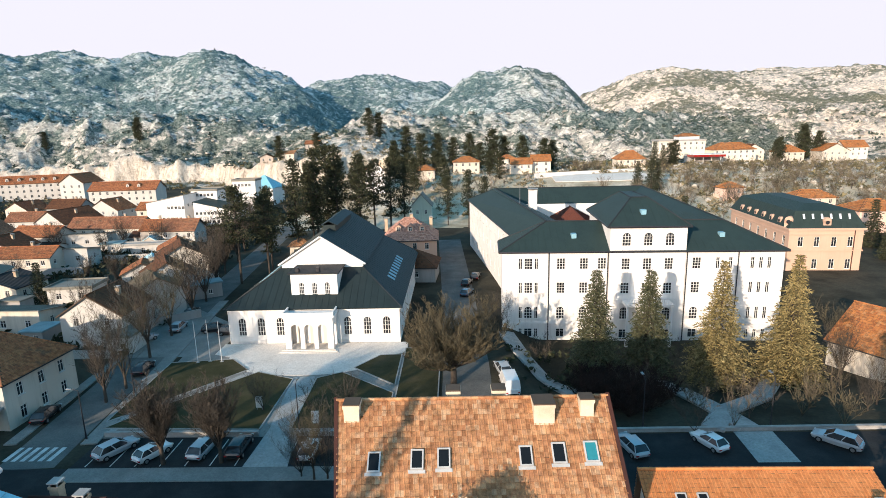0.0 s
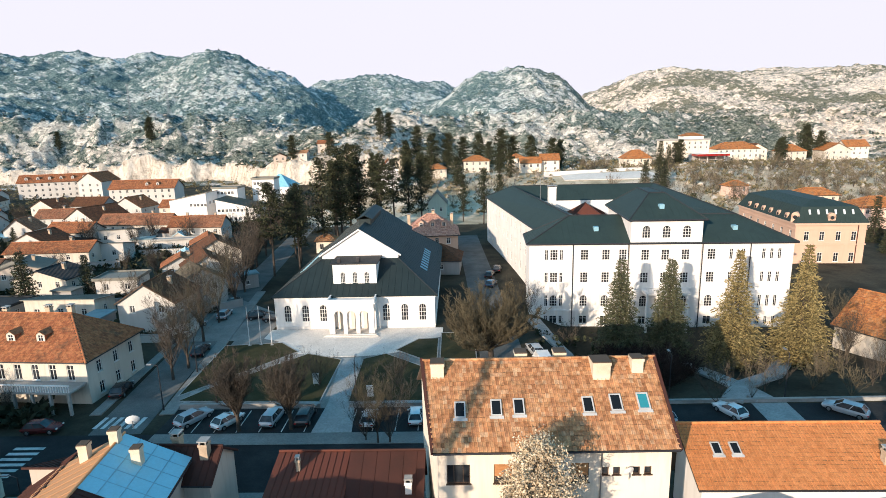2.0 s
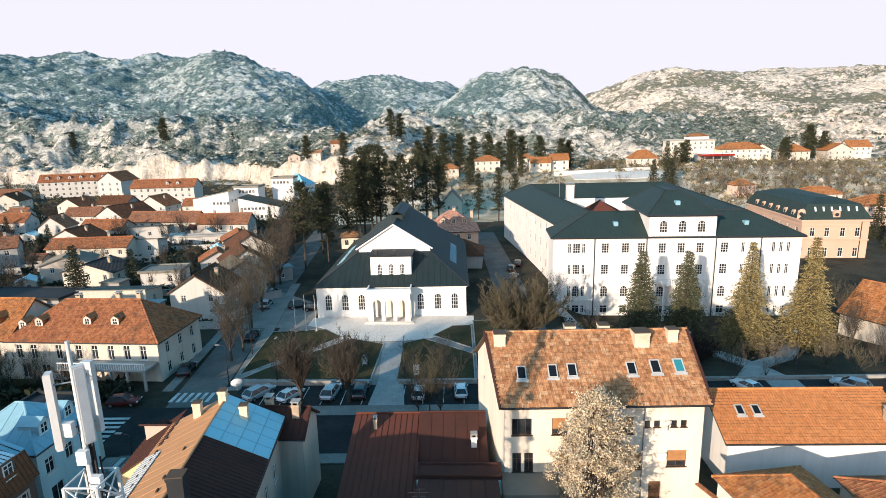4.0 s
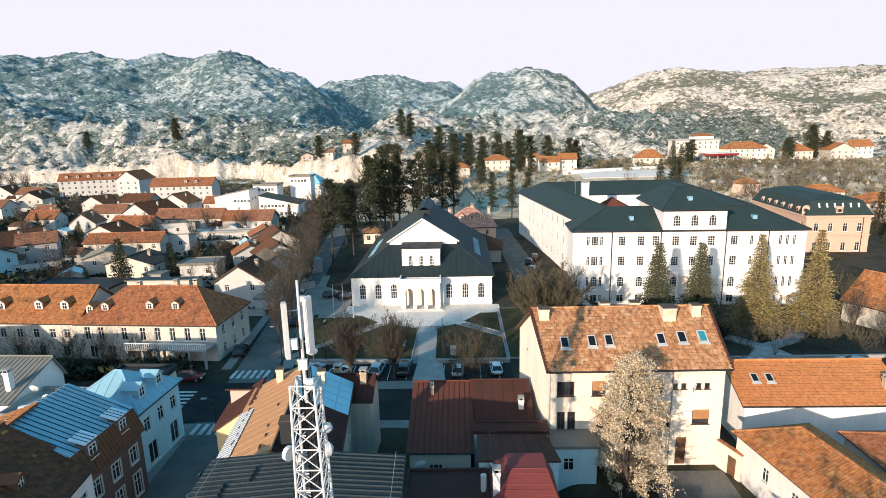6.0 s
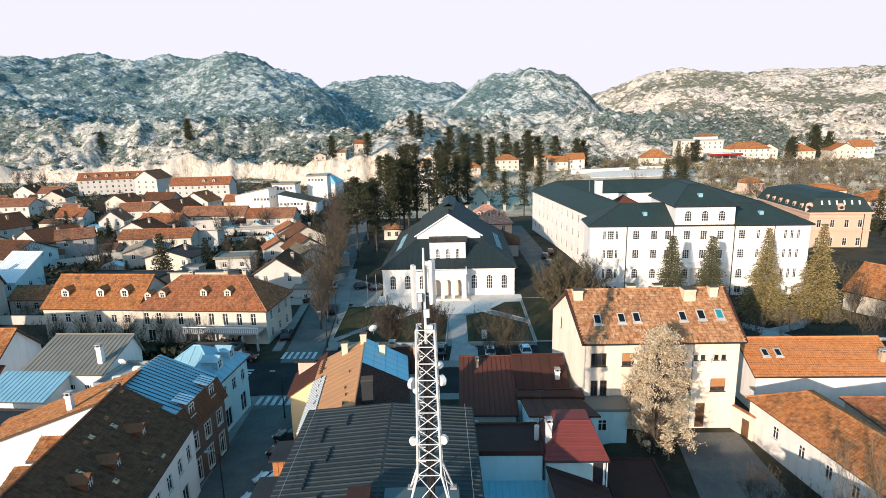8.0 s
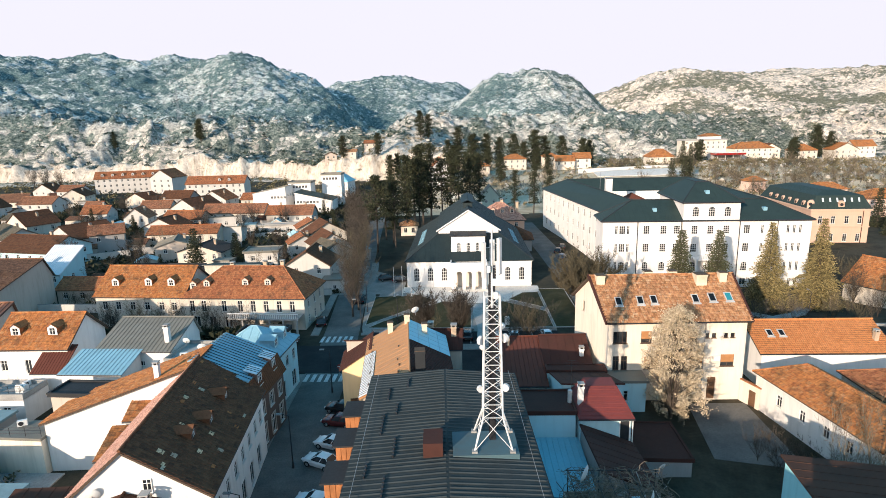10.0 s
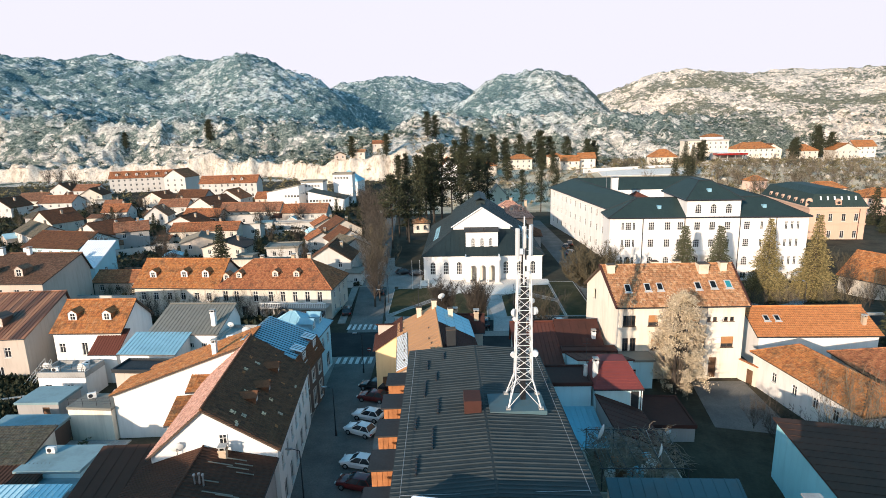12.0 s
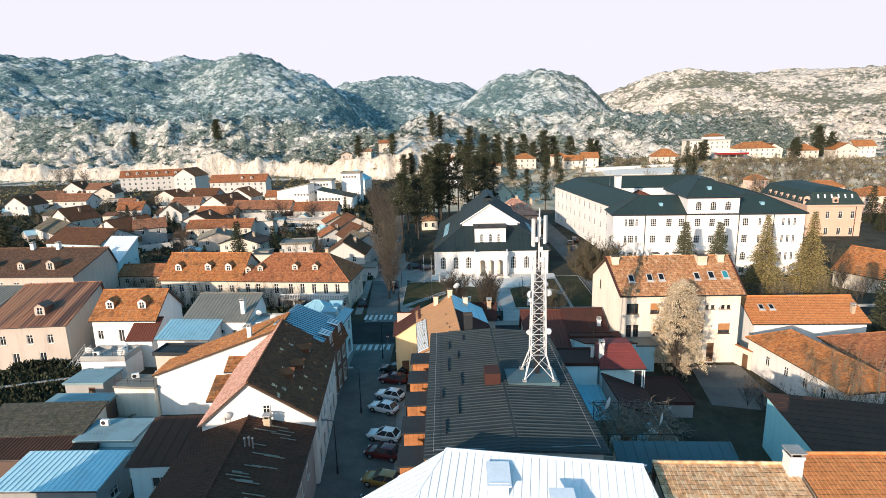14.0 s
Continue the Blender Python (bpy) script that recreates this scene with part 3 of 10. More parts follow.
def window_meshes(w, h, kind):
    """Frame and pane, centred on the foot of the opening, facing -y, 0.12 m behind the wall's face."""
    key = (round(w, 2), round(h, 2), kind)
    if key in WIN:
        return WIN[key]
    g, p = Geo(), Geo()
    y0, y1, t = 0.06, 0.14, 0.07
    arch = kind in ("arch", "arch_door")
    hs = h - w / 2 if arch else h
    bars_x, bars_z = {"plain": ((0,), ()), "cross": ((0,), (0.68,)), "grid": ((-0.17, 0.17), (0.27, 0.5, 0.73)), "arch": ((-0.17, 0.17), (0.25, 0.5, 0.72)),
                      "arch_door": ((0,), (0.5,)), "blind": ((0,), (0.3,)), "small": ((), ()), "wide": ((-0.2, 0.2), ()), "open_arch": ((), ())}[kind]
    for x in (-w / 2, w / 2 - t):
        g.box(x, y0, 0, x + t, y1, hs)
    g.box(-w / 2 + t, y0, 0, w / 2 - t, y1, t)
    if not arch:
        g.box(-w / 2 + t, y0, h - t, w / 2 - t, y1, h)
    for b in bars_x:
        g.box(b * w - 0.03, y0 + 0.01, t, b * w + 0.03, y1 - 0.01, h - t if not arch else h - w * 0.1 - abs(b) * w * 0.45)
    for b in bars_z:
        g.box(-w / 2 + t, y0 + 0.015, b * h - 0.025, w / 2 - t, y1 - 0.015, b * h + 0.025)
    g.box(-w / 2 - 0.08, -0.10, -0.07, w / 2 + 0.08, 0.10, 0.0)
    if arch:
        n = 10
        for i in range(n):
            a0, a1 = math.pi * i / n, math.pi * (i + 1) / n
            o = [(math.cos(a) * w / 2, math.sin(a) * w / 2 + hs) for a in (a0, a1)]
            q = [(math.cos(a) * (w / 2 - t), math.sin(a) * (w / 2 - t) + hs) for a in (a0, a1)]
            g.face((o[0][0], y0, o[0][1]), (q[0][0], y0, q[0][1]), (q[1][0], y0, q[1][1]), (o[1][0], y0, o[1][1]))
            g.face((q[0][0], y0, q[0][1]), (q[0][0], y1, q[0][1]), (q[1][0], y1, q[1][1]), (q[1][0], y0, q[1][1]))
        pts = [(-w / 2 + 0.02, 0.11, 0.02), (w / 2 - 0.02, 0.11, 0.02)] + [(math.cos(math.pi * i / n) * w / 2, 0.11, math.sin(math.pi * i / n) * w / 2 + hs) for i in range(n + 1)]
        p.face(*pts)
    else:
        p.box(-w / 2 + 0.02, 0.105, 0.02, w / 2 - 0.02, 0.12, h - 0.02)
    b = None
    if kind == "blind":
        b = Geo()
        for i in range(9):
            b.box(-w / 2 + 0.05, 0.02, h * (0.36 + 0.07 * i), w / 2 - 0.05, 0.055, h * (0.36 + 0.07 * i + 0.062))
    WIN[key] = (g, p, b, {})
    return WIN[key]


def add_window(parent, m, w, h, kind, frame_mat="frame_white", glass="glass"):
    g, p, b, made = window_meshes(w, h, kind)
    if (frame_mat, glass) not in made:
        made[frame_mat, glass] = (g.mesh("window", M[frame_mat]), p.mesh("pane", M[glass]), b.mesh("roller_blind", M["blind"]) if b else None)
    fm, pm, bm_ = made[frame_mat, glass]
    win = part("window", fm, None, parent)
    win.matrix_local = m
    part("pane", pm, None, win)
    if bm_:
        part("roller_blind", bm_, None, win, "half-lowered orange roller blind")
    return win


def wall_face(g, o, ux, nrm, width, height, holes, reveal=0.22):
    """An upright wall face with openings cut through it; o: its left foot seen from outside."""
    o, ux, nrm, up = Vector(o), Vector(ux), Vector(nrm), Vector((0, 0, 1))
    us = sorted({0.0, width, *(h[0] for h in holes), *(h[1] for h in holes)})
    vs = sorted({0.0, height, *(h[2] for h in holes), *(h[3] for h in holes)})
    P = lambda u, v, d=0.0: tuple(o + ux * u + up * v - nrm * d)  # noqa: E731
    for i in range(len(us) - 1):
        for j in range(len(vs) - 1):
            cu, cv = (us[i] + us[i + 1]) / 2, (vs[j] + vs[j + 1]) / 2
            if any(h[0] < cu < h[1] and h[2] < cv < h[3] for h in holes):
                continue
            g.face(P(us[i], vs[j]), P(us[i + 1], vs[j]), P(us[i + 1], vs[j + 1]), P(us[i], vs[j + 1]))
    for u0, u1, v0, v1, arch in holes:
        top = v1 - (u1 - u0) / 2 if arch else v1
        g.face(P(u0, v0), P(u0, v0, reveal), P(u1, v0, reveal), P(u1, v0))
        g.face(P(u0, v0), P(u0, top), P(u0, top, reveal), P(u0, v0, reveal))
        g.face(P(u1, v0), P(u1, v0, reveal), P(u1, top, reveal), P(u1, top))
        if not arch:
            g.face(P(u0, v1), P(u1, v1), P(u1, v1, reveal), P(u0, v1, reveal))
            continue
        c, r, n = (u0 + u1) / 2, (u1 - u0) / 2, 10
        for i in range(n):
            a0, a1 = math.pi - math.pi * i / n, math.pi - math.pi * (i + 1) / n
            q0, q1 = (c + r * math.cos(a0), top + r * math.sin(a0)), (c + r * math.cos(a1), top + r * math.sin(a1))
            g.face(P(*q0), P(*q1), P(q1[0], v1), P(q0[0], v1))
            g.face(P(*q0), P(*q0, reveal), P(*q1, reveal), P(*q1))


def cover_slope(g, a, b, c, d, style, sx=0.30, sy=0.38, rnd=None):
    """Lays tiles or seams on the slope a-b (eave, left to right seen from outside) to d-c (top)."""
    a, b, c, d = map(Vector, (a, b, c, d))
    e = (b - a).normalized()
    up = (d - a) - e * (d - a).dot(e)
    up2 = (c - b) - e * (c - b).dot(e)
    if up2.length > up.length:
        up = up2
    length = up.length
    if length < 0.3:
        return
    v = up.normalized()
    n = e.cross(v).normalized()
    ua, ub, ud, uc = 0.0, (b - a).dot(e), (d - a).dot(e), (c - a).dot(e)
    lo = lambda t: ua + (ud - ua) * t  # noqa: E731
    hi = lambda t: ub + (uc - ub) * t  # noqa: E731
    rnd = rnd or random.Random(5)
    if style == "tile":
        rows = max(1, int(round(length / sy)))
        sy = length / rows
        for r in range(rows):
            t0, t1 = r / rows, (r + 1) / rows
            l, h = max(lo(t0), lo(t1)) if ud > 0 else lo(t0), min(hi(t0), hi(t1)) if uc < ub else hi(t0)
            cols = int((h - l) / sx)
            if cols < 1:
                continue
            w = (h - l) / cols
            for k in range(cols):
                u0 = l + k * w
                lift = 0.055 + rnd.uniform(-0.008, 0.012)
                base = a + e * u0 + v * (r * sy - 0.03 + rnd.uniform(-0.012, 0.012))
                i = len(g.v)
                for s, z in ((0.0, 0.0), (0.14, 0.04), (0.34, 0.012), (0.98, 0.0)):
                    g.v.append(tuple(base + e * (w * s) + n * (z + lift + 0.03)))
                    g.v.append(tuple(base + e * (w * s) + v * (sy + 0.02) + n * (z + 0.012)))
                for s in range(3):
                    g.f.append((i + 2 * s, i + 2 * s + 2, i + 2 * s + 3, i + 2 * s + 1))
                    g.m.append(0)
                g.f.append((i, i + 2, i + 4, i + 6))
                g.m.append(0)
    else:
        gap, wd, ht = {"seam": (0.55, 0.05, 0.06), "sheet": (1.1, 0.06, 0.035), "wide": (0.9, 0.10, 0.05), "slat": (0.4, 0.04, 0.05)}[style]
        k = int((max(ub, uc) - min(ua, ud)) / gap)
        for q in range(1, k + 1):
            u = min(ua, ud) + q * gap
            t0, t1 = 0.0, 1.0
            for f0, f1, sign in ((ua, ud, 1), (ub, uc, -1)):
                m0, m1 = sign * (u - f0), sign * (u - f1)
                if m0 < 0 and m1 < 0:
                    t1 = -1
                elif m0 * m1 < 0:
                    cut = m0 / (m0 - m1)
                    t0, t1 = (max(t0, cut), t1) if m0 < 0 else (t0, min(t1, cut))
            if t1 - t0 < 0.03:
                continue
            p0, p1 = a + e * u + v * (t0 * length), a + e * u + v * (t1 * length)
            i = len(g.v)
            for p in (p0, p1):
                g.v += [tuple(p - e * wd / 2), tuple(p - e * wd / 3 + n * ht), tuple(p + e * wd / 3 + n * ht), tuple(p + e * wd / 2)]
            for s in range(3):
                g.f.append((i + s, i + s + 1, i + s + 5, i + s + 4))
                g.m.append(0)
            g.f.append((i, i + 1, i + 2, i + 3))
            g.m.append(0)


def ridge_caps(g, a, b, r=0.13):
    a, b = Vector(a), Vector(b)
    n = max(1, int((b - a).length / 0.42))
    for i in range(n):
        p, q = a.lerp(b, i / n), a.lerp(b, (i + 1) / n + 0.04 / max(1e-6, (b - a).length))
        g.tube(p, q, r, r * 0.86, 6, True)


SIDES = {"front": ((-1, -1), (1, 0), (0, -1), 0), "right": ((1, -1), (0, 1), (1, 0), 90), "back": ((1, 1), (-1, 0), (0, 1), 180), "left": ((-1, 1), (0, -1), (-1, 0), -90)}


def chimney(parent, x, y, z0, z1, s=0.7, body="brick", d=None, cap="dark"):
    g, k = Geo(), Geo()
    d = d or s
    g.box(x - s / 2, y - d / 2, z0, x + s / 2, y + d / 2, z1)
    g.box(x - s / 2 - 0.05, y - d / 2 - 0.05, z1 - 0.22, x + s / 2 + 0.05, y + d / 2 + 0.05, z1)
    c = part("chimney", g, M[body], parent)
    if cap == "pots":
        for q in (-0.25, 0.25):
            k.tube((x + q * s, y, z1), (x + q * s, y, z1 + 0.45), 0.12, 0.1, 8)
    elif cap == "flat":
        k.box(x - s * 0.54, y - d * 0.54, z1 + 0.004, x + s * 0.54, y + d * 0.54, z1 + 0.09)
    else:
        for sx in (-1, 1):
            for sy in (-1, 1):
                k.box(x + sx * s * 0.38 - 0.05, y + sy * d * 0.38 - 0.05, z1, x + sx * s * 0.38 + 0.05, y + sy * d * 0.38 + 0.05, z1 + 0.22)
        k.slab([(x - s * 0.62, y - d * 0.62, z1 + 0.32), (x + s * 0.62, y - d * 0.62, z1 + 0.32), (x + s * 0.62, y + d * 0.62, z1 + 0.32), (x - s * 0.62, y + d * 0.62, z1 + 0.32)], 0.1)
    part("chimney_cap", k, M["deck" if cap == "flat" else "concrete"], c)
    return c


def dish(parent, p, r, az, el=25, arm=True):
    """A satellite dish on a short pole, in its parent's own frame."""
    g = Geo()
    m = Matrix.Translation(p) @ pose(0, 0, 0, 90 - el, 0, az)
    n, rings = 14, 3
    for s in range(rings):
        r0, r1 = r * s / rings, r * (s + 1) / rings
        for i in range(n):
            t0, t1 = 2 * math.pi * i / n, 2 * math.pi * (i + 1) / n
            q = [m @ Vector((rad * math.cos(t), rad * math.sin(t), 0.25 * rad * rad / r)) for rad, t in ((r0, t0), (r1, t0), (r1, t1), (r0, t1))]
            g.face(*(q if s else q[1:]))
            q2 = [v - m.to_3x3() @ Vector((0, 0, 0.02)) for v in q]
            g.face(*reversed(q2 if s else q2[1:]))
    d = part("satellite_dish", g, M["frame_white"], parent, "white satellite dish on a steel arm", smooth=True)
    h = Geo()
    h.tube(Vector(p) - Vector((0, 0, r * 1.3)), p, 0.035, None, 6)
    f = m @ Vector((0, 0, r * 0.9))
    h.tube(m @ Vector((0, -r * 0.95, 0.22 * r)), f, 0.02, None, 5)
    h.tube(f, f + Vector((0, 0, 0.12)), 0.05, None, 6)
    part("dish_arm", h, M["iron"], d)
    return d


def house(name, label, x, y, rot, w, d, eave, rise, wall, roof_mat, roof="x", z=0.0, over=0.45, cover="tile", rows=(), chim=(), dorm=(), sky_w=(), ro=0.0, deep=0.0, wall2=None,
          category="house", group="", gutter=True, frame_mat="frame_white", inset=None, chim_mat="brick", tile=(0.34, 0.42), cover2=None, roof_mat2=None, over_y=None, skip=(), chim_cap="dark"):
    """A house of wall, roof, windows, chimneys, dormers and roof lights. roof: x or y (the ridge's run), hip, flat, shed_f, shed_b, shed_l, shed_r (the high side is away from it).
    rows: (side, sill, height, width, places along the wall, kind)."""
    ob = thing(name, pose(x, y, z, 0, 0, rot), label, category, group)
    hw, hd = w / 2, d / 2
    oy = over if over_y is None else over_y
    holes = {s: [] for s in SIDES}
    high = []
    tops = {s: eave for s in SIDES}
    if roof.startswith("shed"):
        tops[{"f": "back", "b": "front", "l": "right", "r": "left"}[roof[-1]]] = eave + rise
    for side, sill, h, ww, places, kind in rows:
        span = w if side in ("front", "back") else d
        for u in places:
            # windows above the eave, in the gable, stand proud of the wall
            (holes[side] if sill + h < tops[side] else high).append((u + span / 2 - ww / 2, u + span / 2 + ww / 2, sill + deep, sill + deep + h, kind in ("arch", "arch_door"), kind, side))
    g = Geo()
    for side, ((sx, sy), ux, nr, turn) in SIDES.items():
        span = w if side in ("front", "back") else d
        o = (sx * hw, sy * hd, -deep)
        wall_face(g, o, (*ux, 0), (*nr, 0), span, tops[side] + deep, [h[:5] for h in holes[side]])
    F, B, L, R = -hd, hd, -hw, hw
    if roof == "x":
        g.face((R, F, eave), (R, B, eave), (R, ro, eave + rise))
        g.face((L, B, eave), (L, F, eave), (L, ro, eave + rise))
    elif roof == "y":
        g.face((L, F, eave), (R, F, eave), (ro, F, eave + rise))
        g.face((R, B, eave), (L, B, eave), (ro, B, eave + rise))
    elif roof in ("shed_f", "shed_b"):
        t = B if roof == "shed_f" else F
        for sx in (L, R):
            g.face((sx, F, eave), (sx, B, eave), (sx, t, eave + rise))
    elif roof in ("shed_l", "shed_r"):
        t = R if roof == "shed_l" else L
        for sy in (F, B):
            g.face((L, sy, eave), (R, sy, eave), (t, sy, eave + rise))
    part("wall", g, M[wall], ob)
    # roof
    deck, cov, cov2, caps = Geo(), Geo(), Geo(), Geo()
    slopes = []
    if roof == "x":
        kf, kb = rise / (ro - F), rise / (B - ro)
        top = eave + rise
        slopes = [((L - over, F - oy, eave - oy * kf), (R + over, F - oy, eave - oy * kf), (R + over, ro, top), (L - over, ro, top)),
                  ((R + over, B + oy, eave - oy * kb), (L - over, B + oy, eave - oy * kb), (L - over, ro, top), (R + over, ro, top))]
        ridge = [((L - over, ro, top + 0.1), (R + over, ro, top + 0.1))]
    elif roof == "y":
        kl, kr = rise / (ro - L), rise / (R - ro)
        top = eave + rise
        slopes = [((L - over, B + oy, eave - over * kl), (L - over, F - oy, eave - over * kl), (ro, F - oy, top), (ro, B + oy, top)),
                  ((R + over, F - oy, eave - over * kr), (R + over, B + oy, eave - over * kr), (ro, B + oy, top), (ro, F - oy, top))]
        ridge = [((ro, F - oy, top + 0.1), (ro, B + oy, top + 0.1))]
    elif roof == "hip":
        top = eave + rise
        i = inset if inset is not None else min(hw, hd)
        if w >= d:
            p, q = (L + min(i, hw), 0, top), (R - min(i, hw), 0, top)
        else:
            p, q = (0, F + min(i, hd), top), (0, B - min(i, hd), top)
        k = rise / min(hw, hd) * over
        c0, c1, c2, c3 = (L - over, F - over, eave - k), (R + over, F - over, eave - k), (R + over, B + over, eave - k), (L - over, B + over, eave - k)
        slopes = [(c0, c1, q, p), (c1, c2, q, q), (c2, c3, p, q), (c3, c0, p, p)] if w >= d else [(c0, c1, p, p), (c1, c2, q, p), (c2, c3, q, q), (c3, c0, p, q)]
        ridge = [(p, q)] + ([(c0, p), (c3, p), (c1, q), (c2, q)] if w >= d else [(c0, p), (c1, p), (c2, q), (c3, q)])
    elif roof.startswith("shed"):
        top = eave + rise
        s = roof[-1]
        if s in "fb":
            k = rise / d * over
            f, b = (eave - k, top + k) if s == "f" else (top + k, eave - k)
            q = [(L - over, F - over, f), (R + over, F - over, f), (R + over, B + over, b), (L - over, B + over, b)]
        else:
            k = rise / w * over
            l, r = (eave - k, top + k) if s == "l" else (top + k, eave - k)
            q = [(L - over, F - over, l), (R + over, F - over, r), (R + over, B + over, r), (L - over, B + over, l)]
        turn = {"f": 0, "r": 1, "b": 2, "l": 3}[s]
        slopes = [tuple(q[(turn + i) % 4] for i in range(4))]
        ridge = []
    else:
        ridge = []
        deck.slab([(L - over, F - over, eave + 0.25), (R + over, F - over, eave + 0.25), (R + over, B + over, eave + 0.25), (L - over, B + over, eave + 0.25)], 0.3)
        if rise > 0:
            t = 0.22
            for bx in ((L - over, F - over, R + over, F - over + t), (L - over, B + over - t, R + over, B + over), (L - over, F - over + t, L - over + t, B + over - t), (R + over - t, F - over + t, R + over, B + over - t)):
                deck.box(bx[0], bx[1], eave + 0.254, bx[2], bx[3], eave + 0.25 + rise)
    rnd = random.Random(int(abs(x * 13 + y * 7)) + 3)
    for i, s in enumerate(slopes):
        pts = [s[0], s[1], s[2]] + ([s[3]] if (Vector(s[3]) - Vector(s[2])).length > 1e-4 else [])
        deck.slab(pts, 0.16)
        cv = "none" if i in skip else cover2 if (cover2 and i == 1) else cover
        cover_slope(cov2 if (roof_mat2 and i == 1) else cov, *s, cv, tile[0], tile[1], rnd) if cv != "none" else None
    if roof_mat2 and len(slopes) > 1:
        deck2 = Geo()
        s = slopes[1]
        deck2.slab([tuple(Vector(q) + Vector((0, 0, 0.012))) for q in s], 0.02)
        part("roof_sheet", deck2, M[roof_mat2], ob)
    deck_mat = "deck" if cover == "tile" else roof_mat
    rf = part("roof", deck, M[deck_mat], ob)
    if cov.f:
        c = part("roof_tiles" if cover == "tile" else "seams", cov, M[roof_mat], rf)
        if cover == "tile":
            tagged(c, kind="stuff")
    if cov2.f:
        part("seams", cov2, M[roof_mat2], rf)
    if cover == "tile":
        for a, b in ridge:
            ridge_caps(caps, a, b)
        if caps.f:
            part("ridge_tiles", caps, M[roof_mat], rf)
    elif ridge:
        for a, b in ridge:
            caps.tube(Vector(a) + Vector((0, 0, -0.02)), Vector(b) + Vector((0, 0, -0.02)), 0.1, None, 6)
        part("ridge_flashing", caps, M[roof_mat], rf)
    if gutter and slopes:
        for s in slopes[:2]:
            gt = Geo()
            a, b = Vector(s[0]) + Vector((0, 0, -0.1)), Vector(s[1]) + Vector((0, 0, -0.1))
            gt.tube(a, b, 0.075, None, 6)
            part("gutter", gt, M["dark_iron"], ob)
    # windows
    for side, ((sx, sy), ux, nr, turn) in SIDES.items():
        span = w if side in ("front", "back") else d
        for u0, u1, v0, v1, arch, kind, _ in holes[side]:
            c = Vector((sx * hw, sy * hd, 0)) + Vector((*ux, 0)) * ((u0 + u1) / 2) + Vector((0, 0, v0 - deep))
            if kind == "door":
                dr = Geo()
                dr.box(-(u1 - u0) / 2, 0.08, 0, (u1 - u0) / 2, 0.14, v1 - v0)
                for px in (-0.25, 0.25):
                    for pz in (0.12, 0.56):
                        dr.box(px * (u1 - u0) * 0.9 - 0.16 * (u1 - u0), 0.05, pz * (v1 - v0), px * (u1 - u0) * 0.9 + 0.16 * (u1 - u0), 0.08, (pz + 0.34) * (v1 - v0))
                dd = part("door", dr, M["wood"], ob)
                dd.matrix_local = Matrix.Translation(c) @ pose(0, 0, 0, 0, 0, turn)
                continue
            add_window(ob, Matrix.Translation(c) @ pose(0, 0, 0, 0, 0, turn), u1 - u0, v1 - v0, kind, frame_mat)
    for u0, u1, v0, v1, arch, kind, side in high:
        (sx, sy), ux, nr, turn = SIDES[side]
        c = Vector((sx * hw, sy * hd, 0)) + Vector((*ux, 0)) * ((u0 + u1) / 2) + Vector((*nr, 0)) * 0.145 + Vector((0, 0, v0 - deep))
        add_window(ob, Matrix.Translation(c) @ pose(0, 0, 0, 0, 0, turn), u1 - u0, v1 - v0, kind, frame_mat)

    def roof_z(px, py):
        if roof == "x":
            return eave + rise * ((py - F) / (ro - F) if py < ro else (B - py) / (B - ro))
        if roof == "y":
            return eave + rise * ((px - L) / (ro - L) if px < ro else (R - px) / (R - ro))
        if roof == "hip":
            return eave + rise * min(hw - abs(px), hd - abs(py)) / min(hw, hd)
        if roof[:4] == "shed":
            t = {"f": (py - F) / d, "b": (B - py) / d, "l": (px - L) / w, "r": (R - px) / w}[roof[-1]]
            return eave + rise * t
        return eave + 0.25

    for q in chim:
        px, py, h = q[:3]
        s = q[3] if len(q) > 3 else 0.65
        chimney(ob, px, py, roof_z(px, py) - 0.5, roof_z(px, py) + h, s, chim_mat, None, chim_cap)
    for q in dorm:
        side, u, size = q[:3]
        k = q[3] if len(q) > 3 else 0.3
        add_dormer(ob, side, u, size, roof_z, hw, hd, k, M[roof_mat], M[wall2 or wall])
    for px, py, sw, sl, glass in sky_w:
        add_skylight(ob, px, py, sw, sl, roof_z, glass)
    return ob


